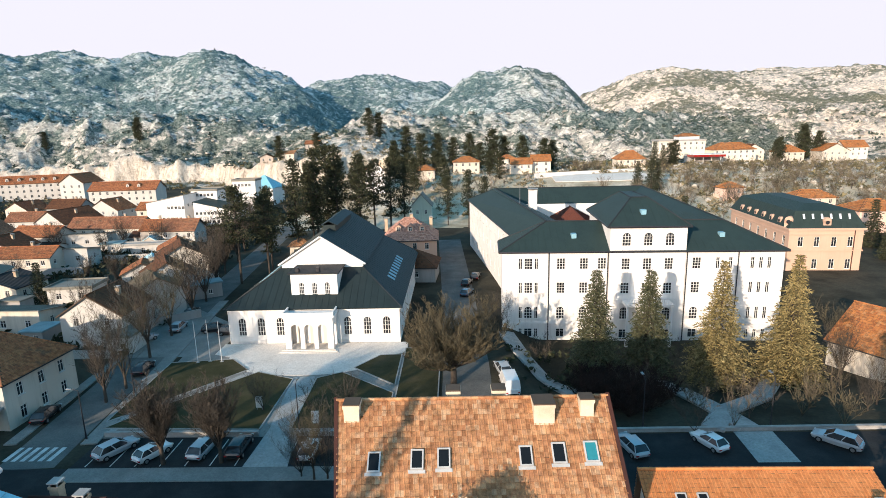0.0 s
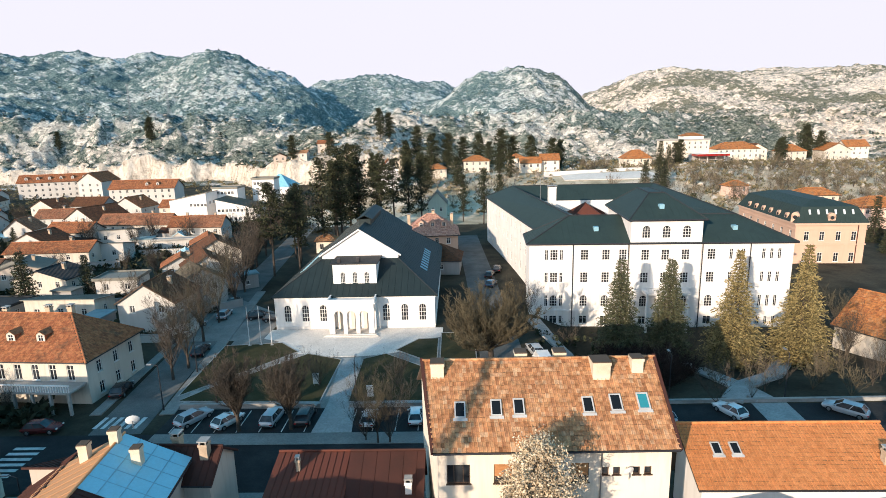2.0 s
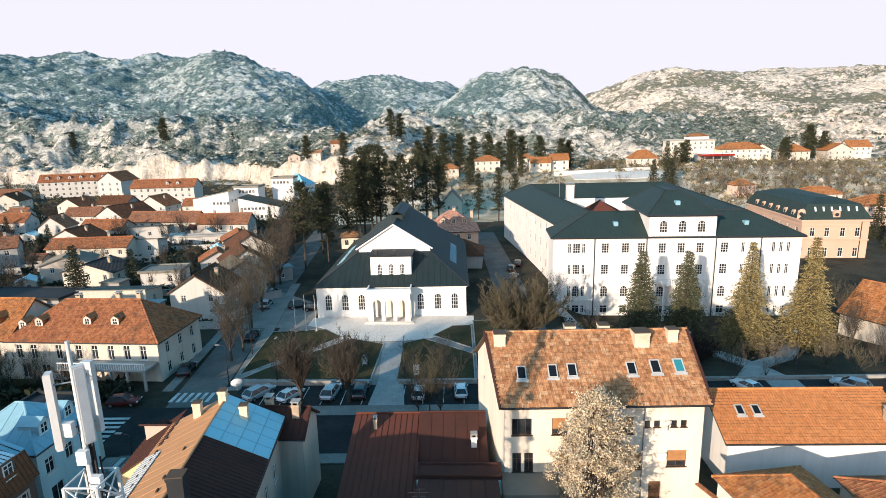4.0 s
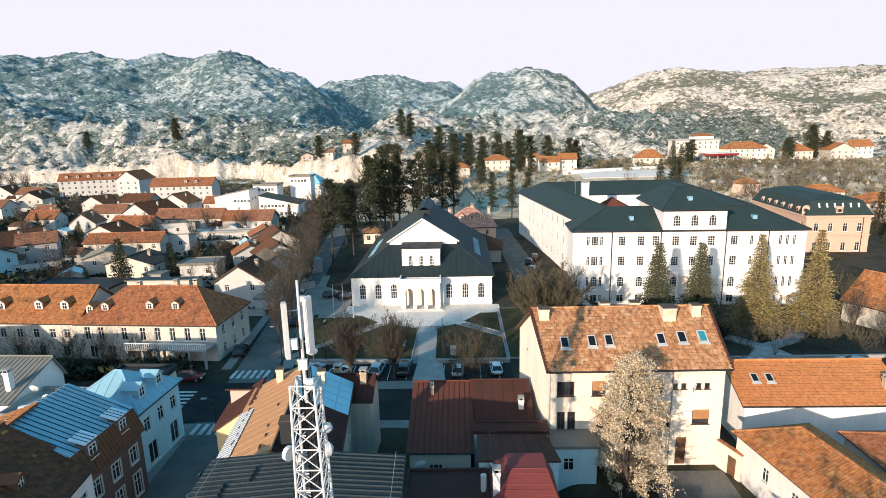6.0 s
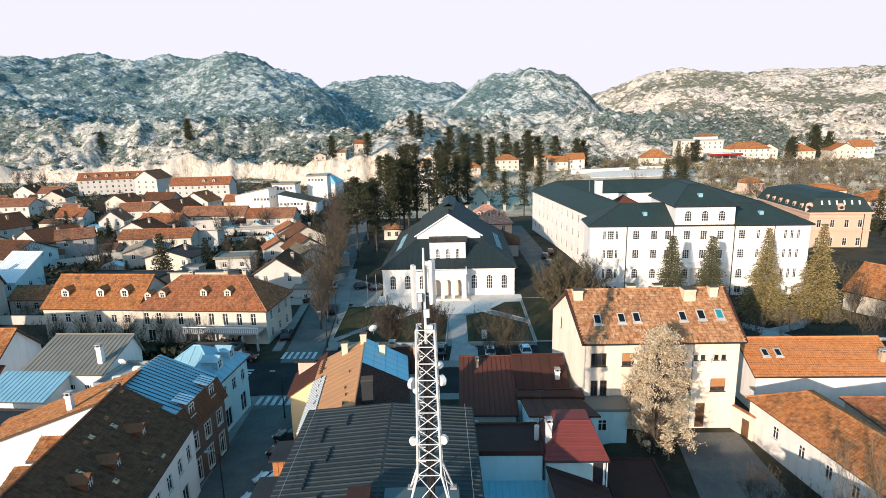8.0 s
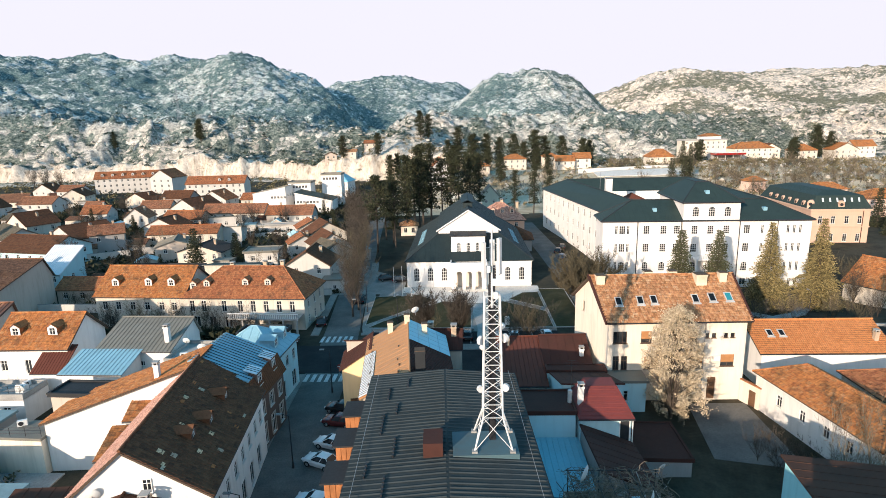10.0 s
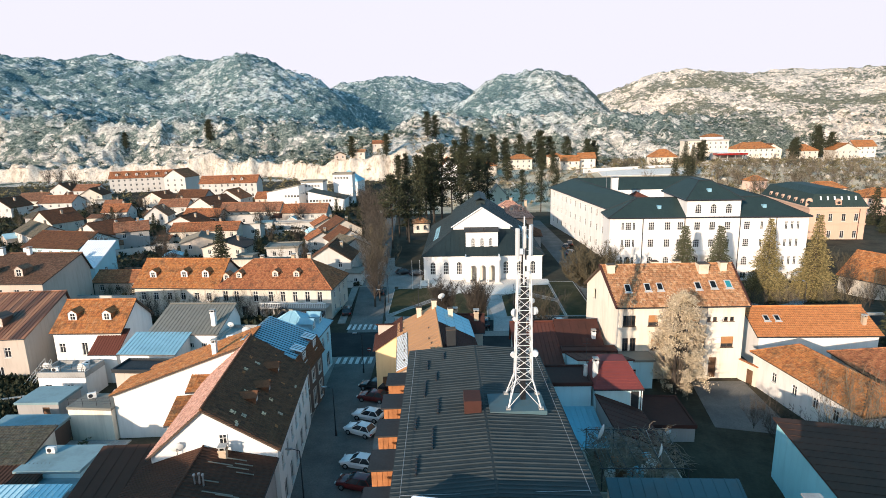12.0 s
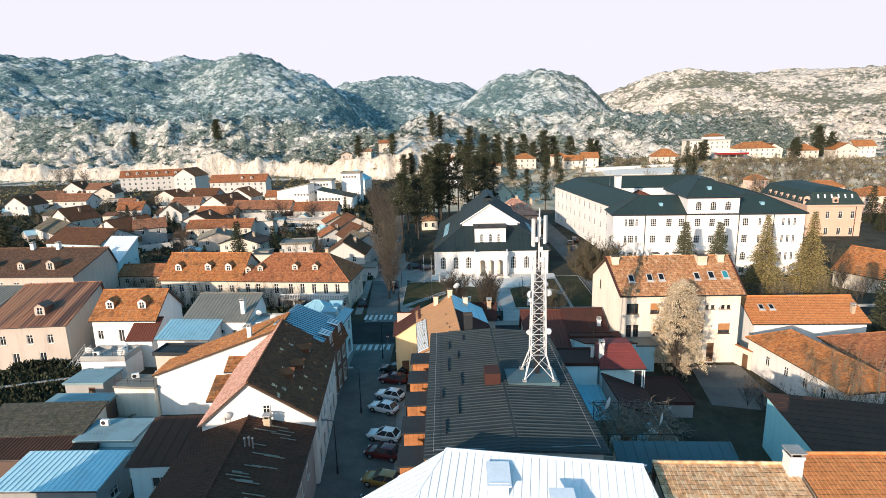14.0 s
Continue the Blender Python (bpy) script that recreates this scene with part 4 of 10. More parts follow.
def add_dormer(ob, side, u, size, roof_z, hw, hd, k, rm, wm):
    """A small gabled dormer standing k of the way up the slope of that side."""
    turn = {"front": 0, "right": 90, "back": 180, "left": -90}[side]
    span = hd if side in ("front", "back") else hw
    rot = Matrix.Rotation(radians(turn), 4, "Z")
    base = rot @ Vector((u, -span * (1 - k), 0))
    z0 = roof_z(base.x, base.y) - 0.05
    w, h, dep = size * 0.62, size * 1.05, size * 1.8
    g = Geo()
    hole = [(w - size * 0.36, w + size * 0.36, 0.18, h - 0.1, False)]
    wall_face(g, (-w, 0, -0.3), (1, 0, 0), (0, -1, 0), 2 * w, h + 0.3, [(a, b, c + 0.3, e + 0.3, f) for a, b, c, e, f in hole], 0.15)
    g.face((-w, 0, h), (w, 0, h), (0, 0, h + w * 0.7))
    d = part("dormer", g, wm, ob)
    for sx in (-1, 1):
        ck = Geo()
        q = [(sx * w, 0, -0.3), (sx * w, dep, -0.3), (sx * w, dep, h), (sx * w, 0, h)]
        ck.slab(q if sx > 0 else q[::-1], 0.06)
        part("dormer_cheek", ck, rm, d)
    d.matrix_local = Matrix.Translation((base.x, base.y, z0)) @ rot
    r = Geo()
    o = 0.16
    for s in (-1, 1):
        pts = [(s * (w + o), -o, h - o * 0.7), (0, -o, h + w * 0.7), (0, dep, h + w * 0.7), (s * (w + o), dep, h - o * 0.7)]
        r.slab(pts if s < 0 else pts[::-1], -0.07)
    part("dormer_roof", r, rm, d)
    p = Geo()
    p.box(-size * 0.35, 0.07, 0.19, size * 0.35, 0.09, h - 0.11)
    fr = Geo()
    for a in (-0.36, -0.025, 0.31):
        fr.box(a * size, 0.02, 0.18, (a + 0.05) * size, 0.068, h - 0.1)
    fr.box(-size * 0.31, 0.025, h * 0.55, size * 0.31, 0.066, h * 0.55 + 0.05)
    part("dormer_window", fr, M["frame_white"], d)
    part("pane", p, M["glass"], d)


def add_skylight(ob, px, py, sw, sl, roof_z, glass):
    """A roof light lying on the front slope."""
    k = roof_z(px, py + 0.2) - roof_z(px, py - 0.2)
    tilt = math.degrees(math.atan2(k, 0.4))
    g, p = Geo(), Geo()
    t = 0.09
    for bx in ((-sw / 2, 0, -sw / 2 + t, sl), (sw / 2 - t, 0, sw / 2, sl), (-sw / 2 + t, 0, sw / 2 - t, t), (-sw / 2 + t, sl - t, sw / 2 - t, sl)):
        g.box(bx[0], bx[1], 0.0, bx[2], bx[3], 0.2)
    g.box(-sw / 2 - 0.12, -0.22, 0.05, sw / 2 + 0.12, -0.01, 0.13)
    p.box(-sw / 2 + t, t, 0.1, sw / 2 - t, sl - t, 0.15)
    s = part("skylight", g, M["flashing"], ob, "roof light in a metal frame")
    s.matrix_local = Matrix.Translation((px, py, roof_z(px, py))) @ pose(0, 0, 0, tilt)
    part("pane", p, M["glass_roof" if glass == "glass" else glass], s)



# ---------- streets, park and yards ----------


def paved(name, pts, z, material, label, category="pavement", t=0.3):
    g = Geo()
    g.slab([(px, py, z) for px, py in pts], t)
    return tagged(new(name, g.mesh(name, M[material])), label, category, kind="structure")


def strip(name, line, width, z, material, label, category="road", t=0.3):
    """A road or path along a line, mitred at its bends."""
    p = [Vector((*q, 0)) for q in line]
    g, left, right = Geo(), [], []
    for i, q in enumerate(p):
        d = (p[min(i + 1, len(p) - 1)] - p[max(i - 1, 0)]).normalized()
        n = Vector((-d.y, d.x, 0)) * width / 2
        left.append((q.x + n.x, q.y + n.y, z))
        right.append((q.x - n.x, q.y - n.y, z))
    for i in range(len(p) - 1):
        g.slab([right[i], right[i + 1], left[i + 1], left[i]], t)
    return tagged(new(name, g.mesh(name, M[material])), label, category, kind="structure")


strip("road", [(-37.6, -60), (-38.6, 0), (-39.8, 26), (-40.6, 46)], 6.4, 0.02, "gravel", "worn asphalt side street between old town houses")
strip("road", [(-41.2, 55.5), (-42.2, 66), (-44.5, 88), (-48, 125), (-54, 190), (-60, 255)], 6.0, 0.02, "gravel", "asphalt street running past the park towards the hills")
paved("road", [(-130, 45.0), (70, 45.0), (70, 55.5), (-130, 55.5)], 0.024, "asphalt", "asphalt cross street along the park", "road")
paved("parking_bay", [(-36.5, 55.5), (-4.5, 55.5), (-4.5, 61.2), (-36.5, 61.2)], 0.03, "asphalt", "worn asphalt parking bays along the park wall", "parking")
paved("parking_bay", [(14.5, 55.5), (52, 55.5), (52, 61.0), (14.5, 61.0)], 0.03, "asphalt", "worn asphalt parking bays before the school garden", "parking")
paved("parking_bay", [(-35.9, -6), (-31.6, -6), (-34.6, 36), (-37.5, 36)], 0.016, "gravel", "asphalt parking strip beside the long building", "parking")
strip("pavement", [(-41.6, -40), (-42.1, 0), (-43.3, 26), (-44.2, 44.5)], 1.4, 0.14, "paving", "narrow stone pavement before the shop fronts", "pavement")
strip("pavement", [(-31.4, -6), (-32.6, 12), (-34.4, 30)], 1.2, 0.13, "paving", "narrow stone pavement beside the long building", "pavement")
strip("pavement", [(-37.3, 60), (-38.4, 70), (-40.6, 88), (-43.4, 112)], 1.8, 0.14, "paving", "stone pavement along the park", "pavement")
strip("pavement", [(-46.2, 60), (-48.4, 88), (-51, 112)], 1.4, 0.14, "paving", "stone pavement before the houses", "pavement")
paved("pavement", [(-36.5, 43.2), (14, 43.2), (14, 44.9), (-36.5, 44.9)], 0.13, "paving", "stone pavement along the cross street", "pavement")
paved("pavement", [(-36.5, 61.2), (-4.5, 61.2), (-4.5, 86), (-38.5, 86)], 0.06, "paving", "grey stone park paving", "pavement")
strip("road", [(4.6, 55.5), (4.8, 80), (3.6, 120), (1.6, 170)], 6.5, 0.028, "gravel", "pale asphalt drive between theatre and school")
paved("pavement", [(-58, 84), (-33.5, 84), (-33.5, 96), (-52, 112)], 0.05, "paving", "pale forecourt beside the theatre", "pavement")


paved("pavement", [(-36.5, 53.2), (14, 53.2), (14, 55.5), (-36.5, 55.5)], 0.07, "paving", "pale slab pavement before the parking bays", "pavement")
paved("pavement", [(-18.5, 55.5), (-13.9, 55.5), (-14.6, 62.4), (-18.1, 62.4)], 0.09, "slab", "pale slab walk from the street into the park", "pavement")
paved("pavement", [(-18.1, 62.4), (-14.6, 62.4), (-16.2, 76.4), (-19.2, 76.4)], 0.085, "slab", "pale slab walk through the park to the theatre", "pavement")
strip("path", [(-35.6, 65.2), (-30, 71), (-24.6, 78.6)], 1.9, 0.09, "slab", "pale slab path across the lawns", "path", 0.2)
strip("path", [(-36.6, 62.6), (-37.9, 72), (-38.4, 82)], 1.6, 0.09, "slab", "pale slab path along the lawns", "path", 0.2)


def plaza():
    g = Geo()
    pts = []
    for i in range(40):
        t = math.pi + math.pi * i / 39
        pts.append((-18.6 + 12.2 * math.cos(t), 83.4 + 6.6 * math.sin(t) * (1.0 if 10 < i < 30 else 0.95), 0.10))
    pts += [(-4.2, 84.6, 0.10), (-4.2, 88.6, 0.10), (-33.6, 88.6, 0.10), (-33.6, 84.6, 0.10)]
    g.slab(pts, 0.3)
    return tagged(new("plaza", g.mesh("plaza", M["plaza"])), "bright stone forecourt before the white theatre", "plaza", kind="structure")


plaza()


def lawn(pts, z=0.15):
    """A lawn bed with a stone edge and its grass."""
    g = Geo()
    g.slab([(px, py, z) for px, py in pts], 0.25)
    ob = tagged(new("lawn", g.mesh("lawn", M["lawn"])), "thin spring lawn edged with stone", "lawn", kind="structure")
    e = Geo()
    n = len(pts)
    for i in range(n):
        a, b = Vector((*pts[i], z + 0.03)), Vector((*pts[(i + 1) % n], z + 0.03))
        d = (b - a).normalized()
        w = Vector((-d.y, d.x, 0)) * 0.08
        e.slab([a - w, b - w, b + w, a + w], 0.3)
    part("edging", e, M["kerb"], ob)
    return ob


lawn([(-37.6, 63.2), (-19.2, 62.6), (-19.0, 75.6), (-24.6, 78.0), (-35.2, 66.6)])
lawn([(-38.2, 64.6), (-36.6, 66.4), (-26.4, 78.8), (-30.0, 82.6), (-38.9, 81.6)])
lawn([(-15.6, 62.6), (-4.8, 62.6), (-4.8, 71.2), (-12.6, 77.6), (-15.8, 75.8)])
lawn([(-4.8, 73.4), (-4.8, 83.6), (-8.0, 83.4), (-11.2, 79.0)])
lawn([(-4.4, 62.8), (1.0, 62.8), (1.0, 86), (-4.4, 86)], 0.12)


def low_wall(a, b, h=0.55, t=0.3, material="concrete", label="low stone park wall with a coping"):
    g, c = Geo(), Geo()
    a, b = Vector((*a, 0)), Vector((*b, 0))
    d = (b - a).normalized()
    w = Vector((-d.y, d.x, 0))
    up = Vector((0, 0, 1))
    g.slab([a - w * t / 2 + up * h, b - w * t / 2 + up * h, b + w * t / 2 + up * h, a + w * t / 2 + up * h], h + 0.3)
    ob = tagged(new("low_wall", g.mesh("low_wall", M[material])), label, "wall")
    c.slab([a - w * (t / 2 + 0.05) + up * (h + 0.08), b - w * (t / 2 + 0.05) + up * (h + 0.08), b + w * (t / 2 + 0.05) + up * (h + 0.08), a + w * (t / 2 + 0.05) + up * (h + 0.08)], 0.076)
    part("coping", c, M["kerb"], ob)
    return ob


low_wall((-36.4, 61.6), (-18.8, 61.4))
low_wall((-15.2, 61.4), (-4.6, 61.4))
low_wall((14.6, 61.4), (52, 61.6), 0.4)
low_wall((-90.0, 26.5), (-81.0, 29.6), 1.5, 0.35, "brown", "old dark stone yard wall")


def crossing(cx, cy, along, n, length, gap=1.0, w=0.5):
    g = Geo()
    for i in range(n):
        o = (i - (n - 1) / 2) * gap
        if along == "x":
            g.box(cx + o - w / 2, cy - length / 2, 0.03, cx + o + w / 2, cy + length / 2, 0.036)
        else:
            g.box(cx - length / 2, cy + o - w / 2, 0.03, cx + length / 2, cy + o + w / 2, 0.036)
    return tagged(new("zebra_crossing", g.mesh("zebra_crossing", M["road_paint"])), "worn white zebra crossing on asphalt", "crossing", kind="structure")


crossing(-40.6, 43.4, "x", 6, 2.4, 1.0, 0.55)
crossing(-42.0, 58.2, "x", 6, 2.6, 0.95, 0.5)
crossing(-49.0, 49.9, "y", 7, 3.4, 1.0, 0.5)


def bay_lines(x0, x1, step, y0, y1):
    g = Geo()
    x = x0
    while x < x1:
        g.box(x - 0.06, y0, 0.026, x + 0.06, y1, 0.032)
        x += step
    return tagged(new("bay_lines", g.mesh("bay_lines", M["road_paint"])), "faded white parking bay lines", "road marking", kind="structure")


bay_lines(-35, -5, 2.6, 55.8, 60.8)


def ground_path(line, width, material, label):
    """A path that follows the lie of the ground."""
    pts = []
    for a, b in zip(line, line[1:]):
        n = max(1, int(math.dist(a, b) / 1.5))
        pts += [(a[0] + (b[0] - a[0]) * k / n, a[1] + (b[1] - a[1]) * k / n) for k in range(n)]
    pts.append(line[-1])
    g, rows = Geo(), []
    for k, p in enumerate(pts):
        a, b = Vector(pts[max(0, k - 1)]), Vector(pts[min(len(pts) - 1, k + 1)])
        d = (b - a).normalized()
        m = Vector((-d.y, d.x)) * width / 2
        rows.append([(p[0] + m.x * f, p[1] + m.y * f, gz(p[0] + m.x * f, p[1] + m.y * f) + 0.08) for f in (-1, -0.33, 0.33, 1)])
    for a, b in zip(rows, rows[1:]):
        for k in range(3):
            g.slab([a[k], a[k + 1], b[k + 1], b[k]], 0.3)
    return tagged(new("path", g.mesh("path", M[material])), label, "path", kind="structure")


ground_path([(31.5, 61.6), (35.0, 66), (41.5, 70.5), (46.5, 77), (49, 82)], 2.4, "slab", "pale gravel path through the school garden")
ground_path([(35.4, 61.6), (34.2, 66), (32.8, 74), (29, 81)], 2.6, "slab", "pale mottled path towards the school door")
ground_path([(11.5, 92), (13.2, 84), (15.6, 77.5), (19, 73)], 2.6, "slab", "pale path beside the school drive")
paved("pavement", [(33.3, 55.5), (37.5, 55.5), (37.8, 61.2), (33.6, 61.2)], 0.05, "slab", "pale slab walk across the parking bays", "pavement")
paved("yard", [(4.6, 21.5), (12.8, 19.5), (13.2, 33), (6.4, 33)], 1.235, "gravel", "concrete yard before the cream house", "yard", 0.2)

# ---------- the white theatre ----------


def theatre():
    ob = thing("theatre", pose(-19.1, 0, 0), "white neoclassical theatre with arched windows and dark metal roofs", "theatre")
    L, R, F, B, E = -13.6, 13.6, 88.9, 128.0, 5.9
    g = Geo()
    kinds = []
    holes_f = []
    for u in (-11.6, -8.55, -5.5, 5.3, 8.45, 11.5):
        holes_f.append((u + 13.6 - 0.62, u + 13.6 + 0.62, 1.35, 4.35, True))
        kinds.append((u, F, 1.35, 0, 1.24, 3.0))
    wall_face(g, (L, F, -0.3), (1, 0, 0), (0, -1, 0), 27.2, E + 0.3, [(a, b, c + 0.3, d + 0.3, e) for a, b, c, d, e in holes_f])
    side = [(6 + 4.4 * i - 0.6, 6 + 4.4 * i + 0.6, 1.65, 4.45, True) for i in range(7)]
    wall_face(g, (R, F, -0.3), (0, 1, 0), (1, 0, 0), B - F, E + 0.3, side)
    wall_face(g, (L, B, -0.3), (0, -1, 0), (-1, 0, 0), B - F, E + 0.3, side)
    wall_face(g, (R, B, -0.3), (-1, 0, 0), (0, 1, 0), 27.2, E + 0.3, [])
    g.box(L - 0.12, F - 0.12, -0.3, L - 0.002, F + 0.5, E)
    part("wall", g, M["white2"], ob)
    for u, yy, zz, turn, w, h in kinds:
        add_window(ob, pose(u, yy, zz, 0, 0, turn), w, h, "arch")
    for i in range(7):
        add_window(ob, pose(R, F + 6 + 4.4 * i, 1.35, 0, 0, 90), 1.2, 2.8, "arch")
        add_window(ob, pose(L, B - 6 - 4.4 * i, 1.35, 0, 0, -90), 1.2, 2.8, "arch")
    for zz, o, t in ((E - 0.35, 0.18, 0.16), (E - 0.18, 0.38, 0.2), (0.45, 0.1, 0.12)):
        for bx in ((L - o, F - o, R + o, F), (R, F, R + o, B), (L - o, F, L, B)):
            c = Geo()
            c.box(bx[0], bx[1], zz, bx[2], bx[3], zz + t)
            part("cornice", c, M["white2"], ob)
    # lower hipped roof round the hall
    o, top = 0.55, 10.6
    hl, hr, hf, hb = -6.9, 6.9, 96.4, 124.5
    quads = [((L - o, F - o, E), (R + o, F - o, E), (hr, hf, top), (hl, hf, top)), ((R + o, F - o, E), (R + o, B + o, E), (hr, hb, top), (hr, hf, top)),
             ((R + o, B + o, E), (L - o, B + o, E), (hl, hb, top), (hr, hb, top)), ((L - o, B + o, E), (L - o, F - o, E), (hl, hf, top), (hl, hb, top))]
    for q in quads:
        d, s, k = Geo(), Geo(), Geo()
        d.slab(q, 0.16)
        cover_slope(s, *q, "sheet")
        rf = part("roof_slope", d, M["metal_slate"], ob)
        part("seams", s, M["metal_slate"], rf)
        k.tube(q[0], q[3], 0.09, None, 6)
        part("hip_flashing", k, M["metal_dark"], rf)
    # roof lights along both side slopes
    for sx in (1, -1):
        for i in range(9):
            n = Geo()
            x0 = sx * (R - 2.3)
            zz = E + (top - E) * (2.3 + o) / (R + o - hr)
            y0 = 99 + 1.9 * i
            ang = math.atan2(top - E, R + o - hr)
            dx, dz = math.cos(ang) * 0.75, math.sin(ang) * 0.75
            q = [(x0 + sx * dx, y0, zz - dz + 0.1), (x0 + sx * dx, y0 + 0.8, zz - dz + 0.1), (x0 - sx * dx, y0 + 0.8, zz + dz + 0.1), (x0 - sx * dx, y0, zz + dz + 0.1)]
            n.slab(q if sx > 0 else q[::-1], 0.12)
            part("roof_light", n, M["metal_zinc"], rf, "pale roof light")
    # the hall with its gable
    g = Geo()
    ge, ga, gf, gb = 11.5, 16.0, 96.5, 124.0
    g.face((hl, gf, 10.0), (hr, gf, 10.0), (hr, gf, ge), (0, gf, ga), (hl, gf, ge))
    g.face((hr, gb, 10.0), (hl, gb, 10.0), (hl, gb, ge), (0, gb, ga), (hr, gb, ge))
    g.face((hr, gf, 10), (hr, gb, 10), (hr, gb, ge), (hr, gf, ge))
    g.face((hl, gb, 10), (hl, gf, 10), (hl, gf, ge), (hl, gb, ge))
    part("hall_wall", g, M["white2"], ob)
    sl = (ga - ge) / hr
    for sx in (-1, 1):
        a, b, c2, e2 = (sx * (hr + 0.6), gf - 0.35, ge - 0.6 * sl + 0.1), (sx * (hr + 0.6), gb + 0.4, ge - 0.6 * sl + 0.1), (0, gb + 0.4, ga + 0.1), (0, gf - 0.35, ga + 0.1)
        q = (a, b, c2, e2) if sx > 0 else (b, a, e2, c2)
        d, s, k = Geo(), Geo(), Geo()
        d.slab(q, 0.18)
        cover_slope(s, *q, "sheet")
        k.tube((sx * (hr + 0.5), gf - 0.3, ge - 0.5 * sl - 0.05), (0, gf - 0.3, ga - 0.1), 0.16, None, 6)
        rf = part("hall_roof_slope", d, M["metal_slate"], ob)
        part("seams", s, M["metal_slate"], rf)
        part("gable_moulding", k, M["white2"], ob)
    v = Geo()
    v.box(-1.1, 103.5, 15.4, 1.1, 118.5, 16.6)
    v.slab([(-1.5, 103.2, 16.55), (0, 103.2, 17.3), (0, 118.8, 17.3), (-1.5, 118.8, 16.55)][::-1], 0.1)
    v.slab([(1.5, 103.2, 16.55), (0, 103.2, 17.3), (0, 118.8, 17.3), (1.5, 118.8, 16.55)], 0.1)
    part("roof_monitor", v, M["metal_slate"], ob)
    # middle block with three upper windows, terrace and porch
    g = Geo()
    ml, mr, mf, mt = -3.9, 3.6, 91.0, 10.9
    hs = [(u - ml - 0.42, u - ml + 0.42, 7.0, 9.5, True) for u in (-2.2, -0.1, 1.95)]
    wall_face(g, (ml, mf, 0), (1, 0, 0), (0, -1, 0), mr - ml, mt, hs)
    g.face((mr, mf, 0), (mr, hf + 0.4, 0), (mr, hf + 0.4, mt), (mr, mf, mt))
    g.face((ml, hf + 0.4, 0), (ml, mf, 0), (ml, mf, mt), (ml, hf + 0.4, mt))
    part("middle_block", g, M["white2"], ob)
    for u in (-2.2, -0.1, 1.95):
        add_window(ob, pose(u, mf, 7.0), 0.84, 2.5, "arch")
    t = Geo()
    t.slab([(ml - 0.35, mf - 0.35, mt + 0.2), (mr + 0.35, mf - 0.35, mt + 0.2), (mr + 0.35, hf + 0.4, mt + 0.2), (ml - 0.35, hf + 0.4, mt + 0.2)], 0.2)
    part("terrace_roof", t, M["metal_dark"], ob)
    t = Geo()
    for xx in (-2.9, 0.4):
        t.box(xx - 0.25, mf + 0.4, mt + 0.2, xx + 0.25, mf + 1.2, mt + 0.9)
    part("roof_vent", t, M["dark_iron"], ob)
    pl, pr, pf, pt = -3.9, 3.6, 85.9, 5.4
    g = Geo()
    ar = [(u - pl - 0.72, u - pl + 0.72, 0.0, 4.2, True) for u in (-2.25, -0.15, 1.95)]
    wall_face(g, (pl, pf, 0), (1, 0, 0), (0, -1, 0), pr - pl, pt, ar, 0.55)
    wall_face(g, (pr, pf, 0), (0, 1, 0), (1, 0, 0), F - pf, pt, [(0.8, 2.2, 0, 4.0, True)], 0.4)
    wall_face(g, (pl, F, 0), (0, -1, 0), (-1, 0, 0), F - pf, pt, [(0.8, 2.2, 0, 4.0, True)], 0.4)
    g.face((pl + 0.01, pf + 0.55, 0.01), (pl + 0.01, pf + 0.55, pt), (pr - 0.01, pf + 0.55, pt), (pr - 0.01, pf + 0.55, 4.3), (pl + 0.01, pf + 0.55, 4.3))
    part("porch", g, M["white2"], ob)
    for i, u in enumerate((-2.25, -0.15, 1.95)):
        dr = Geo()
        dr.box(u - 0.6, F - 0.12, 0.1, u + 0.6, F - 0.02, 3.3)
        dr.box(u - 0.03, F - 0.16, 0.1, u + 0.03, F - 0.12, 3.3)
        # door colour stands in for the bright interior seen through the arches
        part("door", dr, M["cream"], ob, "double door, cream for the lit space behind the arches")
    t = Geo()
    t.slab([(pl - 0.3, pf - 0.3, pt + 0.22), (pr + 0.3, pf - 0.3, pt + 0.22), (pr + 0.3, mf, pt + 0.22), (pl - 0.3, mf, pt + 0.22)], 0.22)
    part("balcony_floor", t, M["white2"], ob)
    t = Geo()
    for bx in ((pl - 0.2, pf - 0.2, pr + 0.2, pf + 0.05), (pl - 0.2, pf + 0.05, pl + 0.05, mf), (pr - 0.05, pf + 0.05, pr + 0.2, mf)):
        t.box(bx[0], bx[1], pt + 0.225, bx[2], bx[3], pt + 0.75)
    part("balcony_parapet", t, M["white2"], ob)
    for i in range(3):
        t = Geo()
        t.box(pl - 0.4 - 0.3 * i, pf - 0.5 - 0.32 * (i + 1), -0.05, pr + 0.4 + 0.3 * i, pf - 0.5 - 0.32 * i, 0.4 - 0.13 * i)
        part("step", t, M["plaza"], ob)
    return ob


theatre()

# ---------- the school ----------


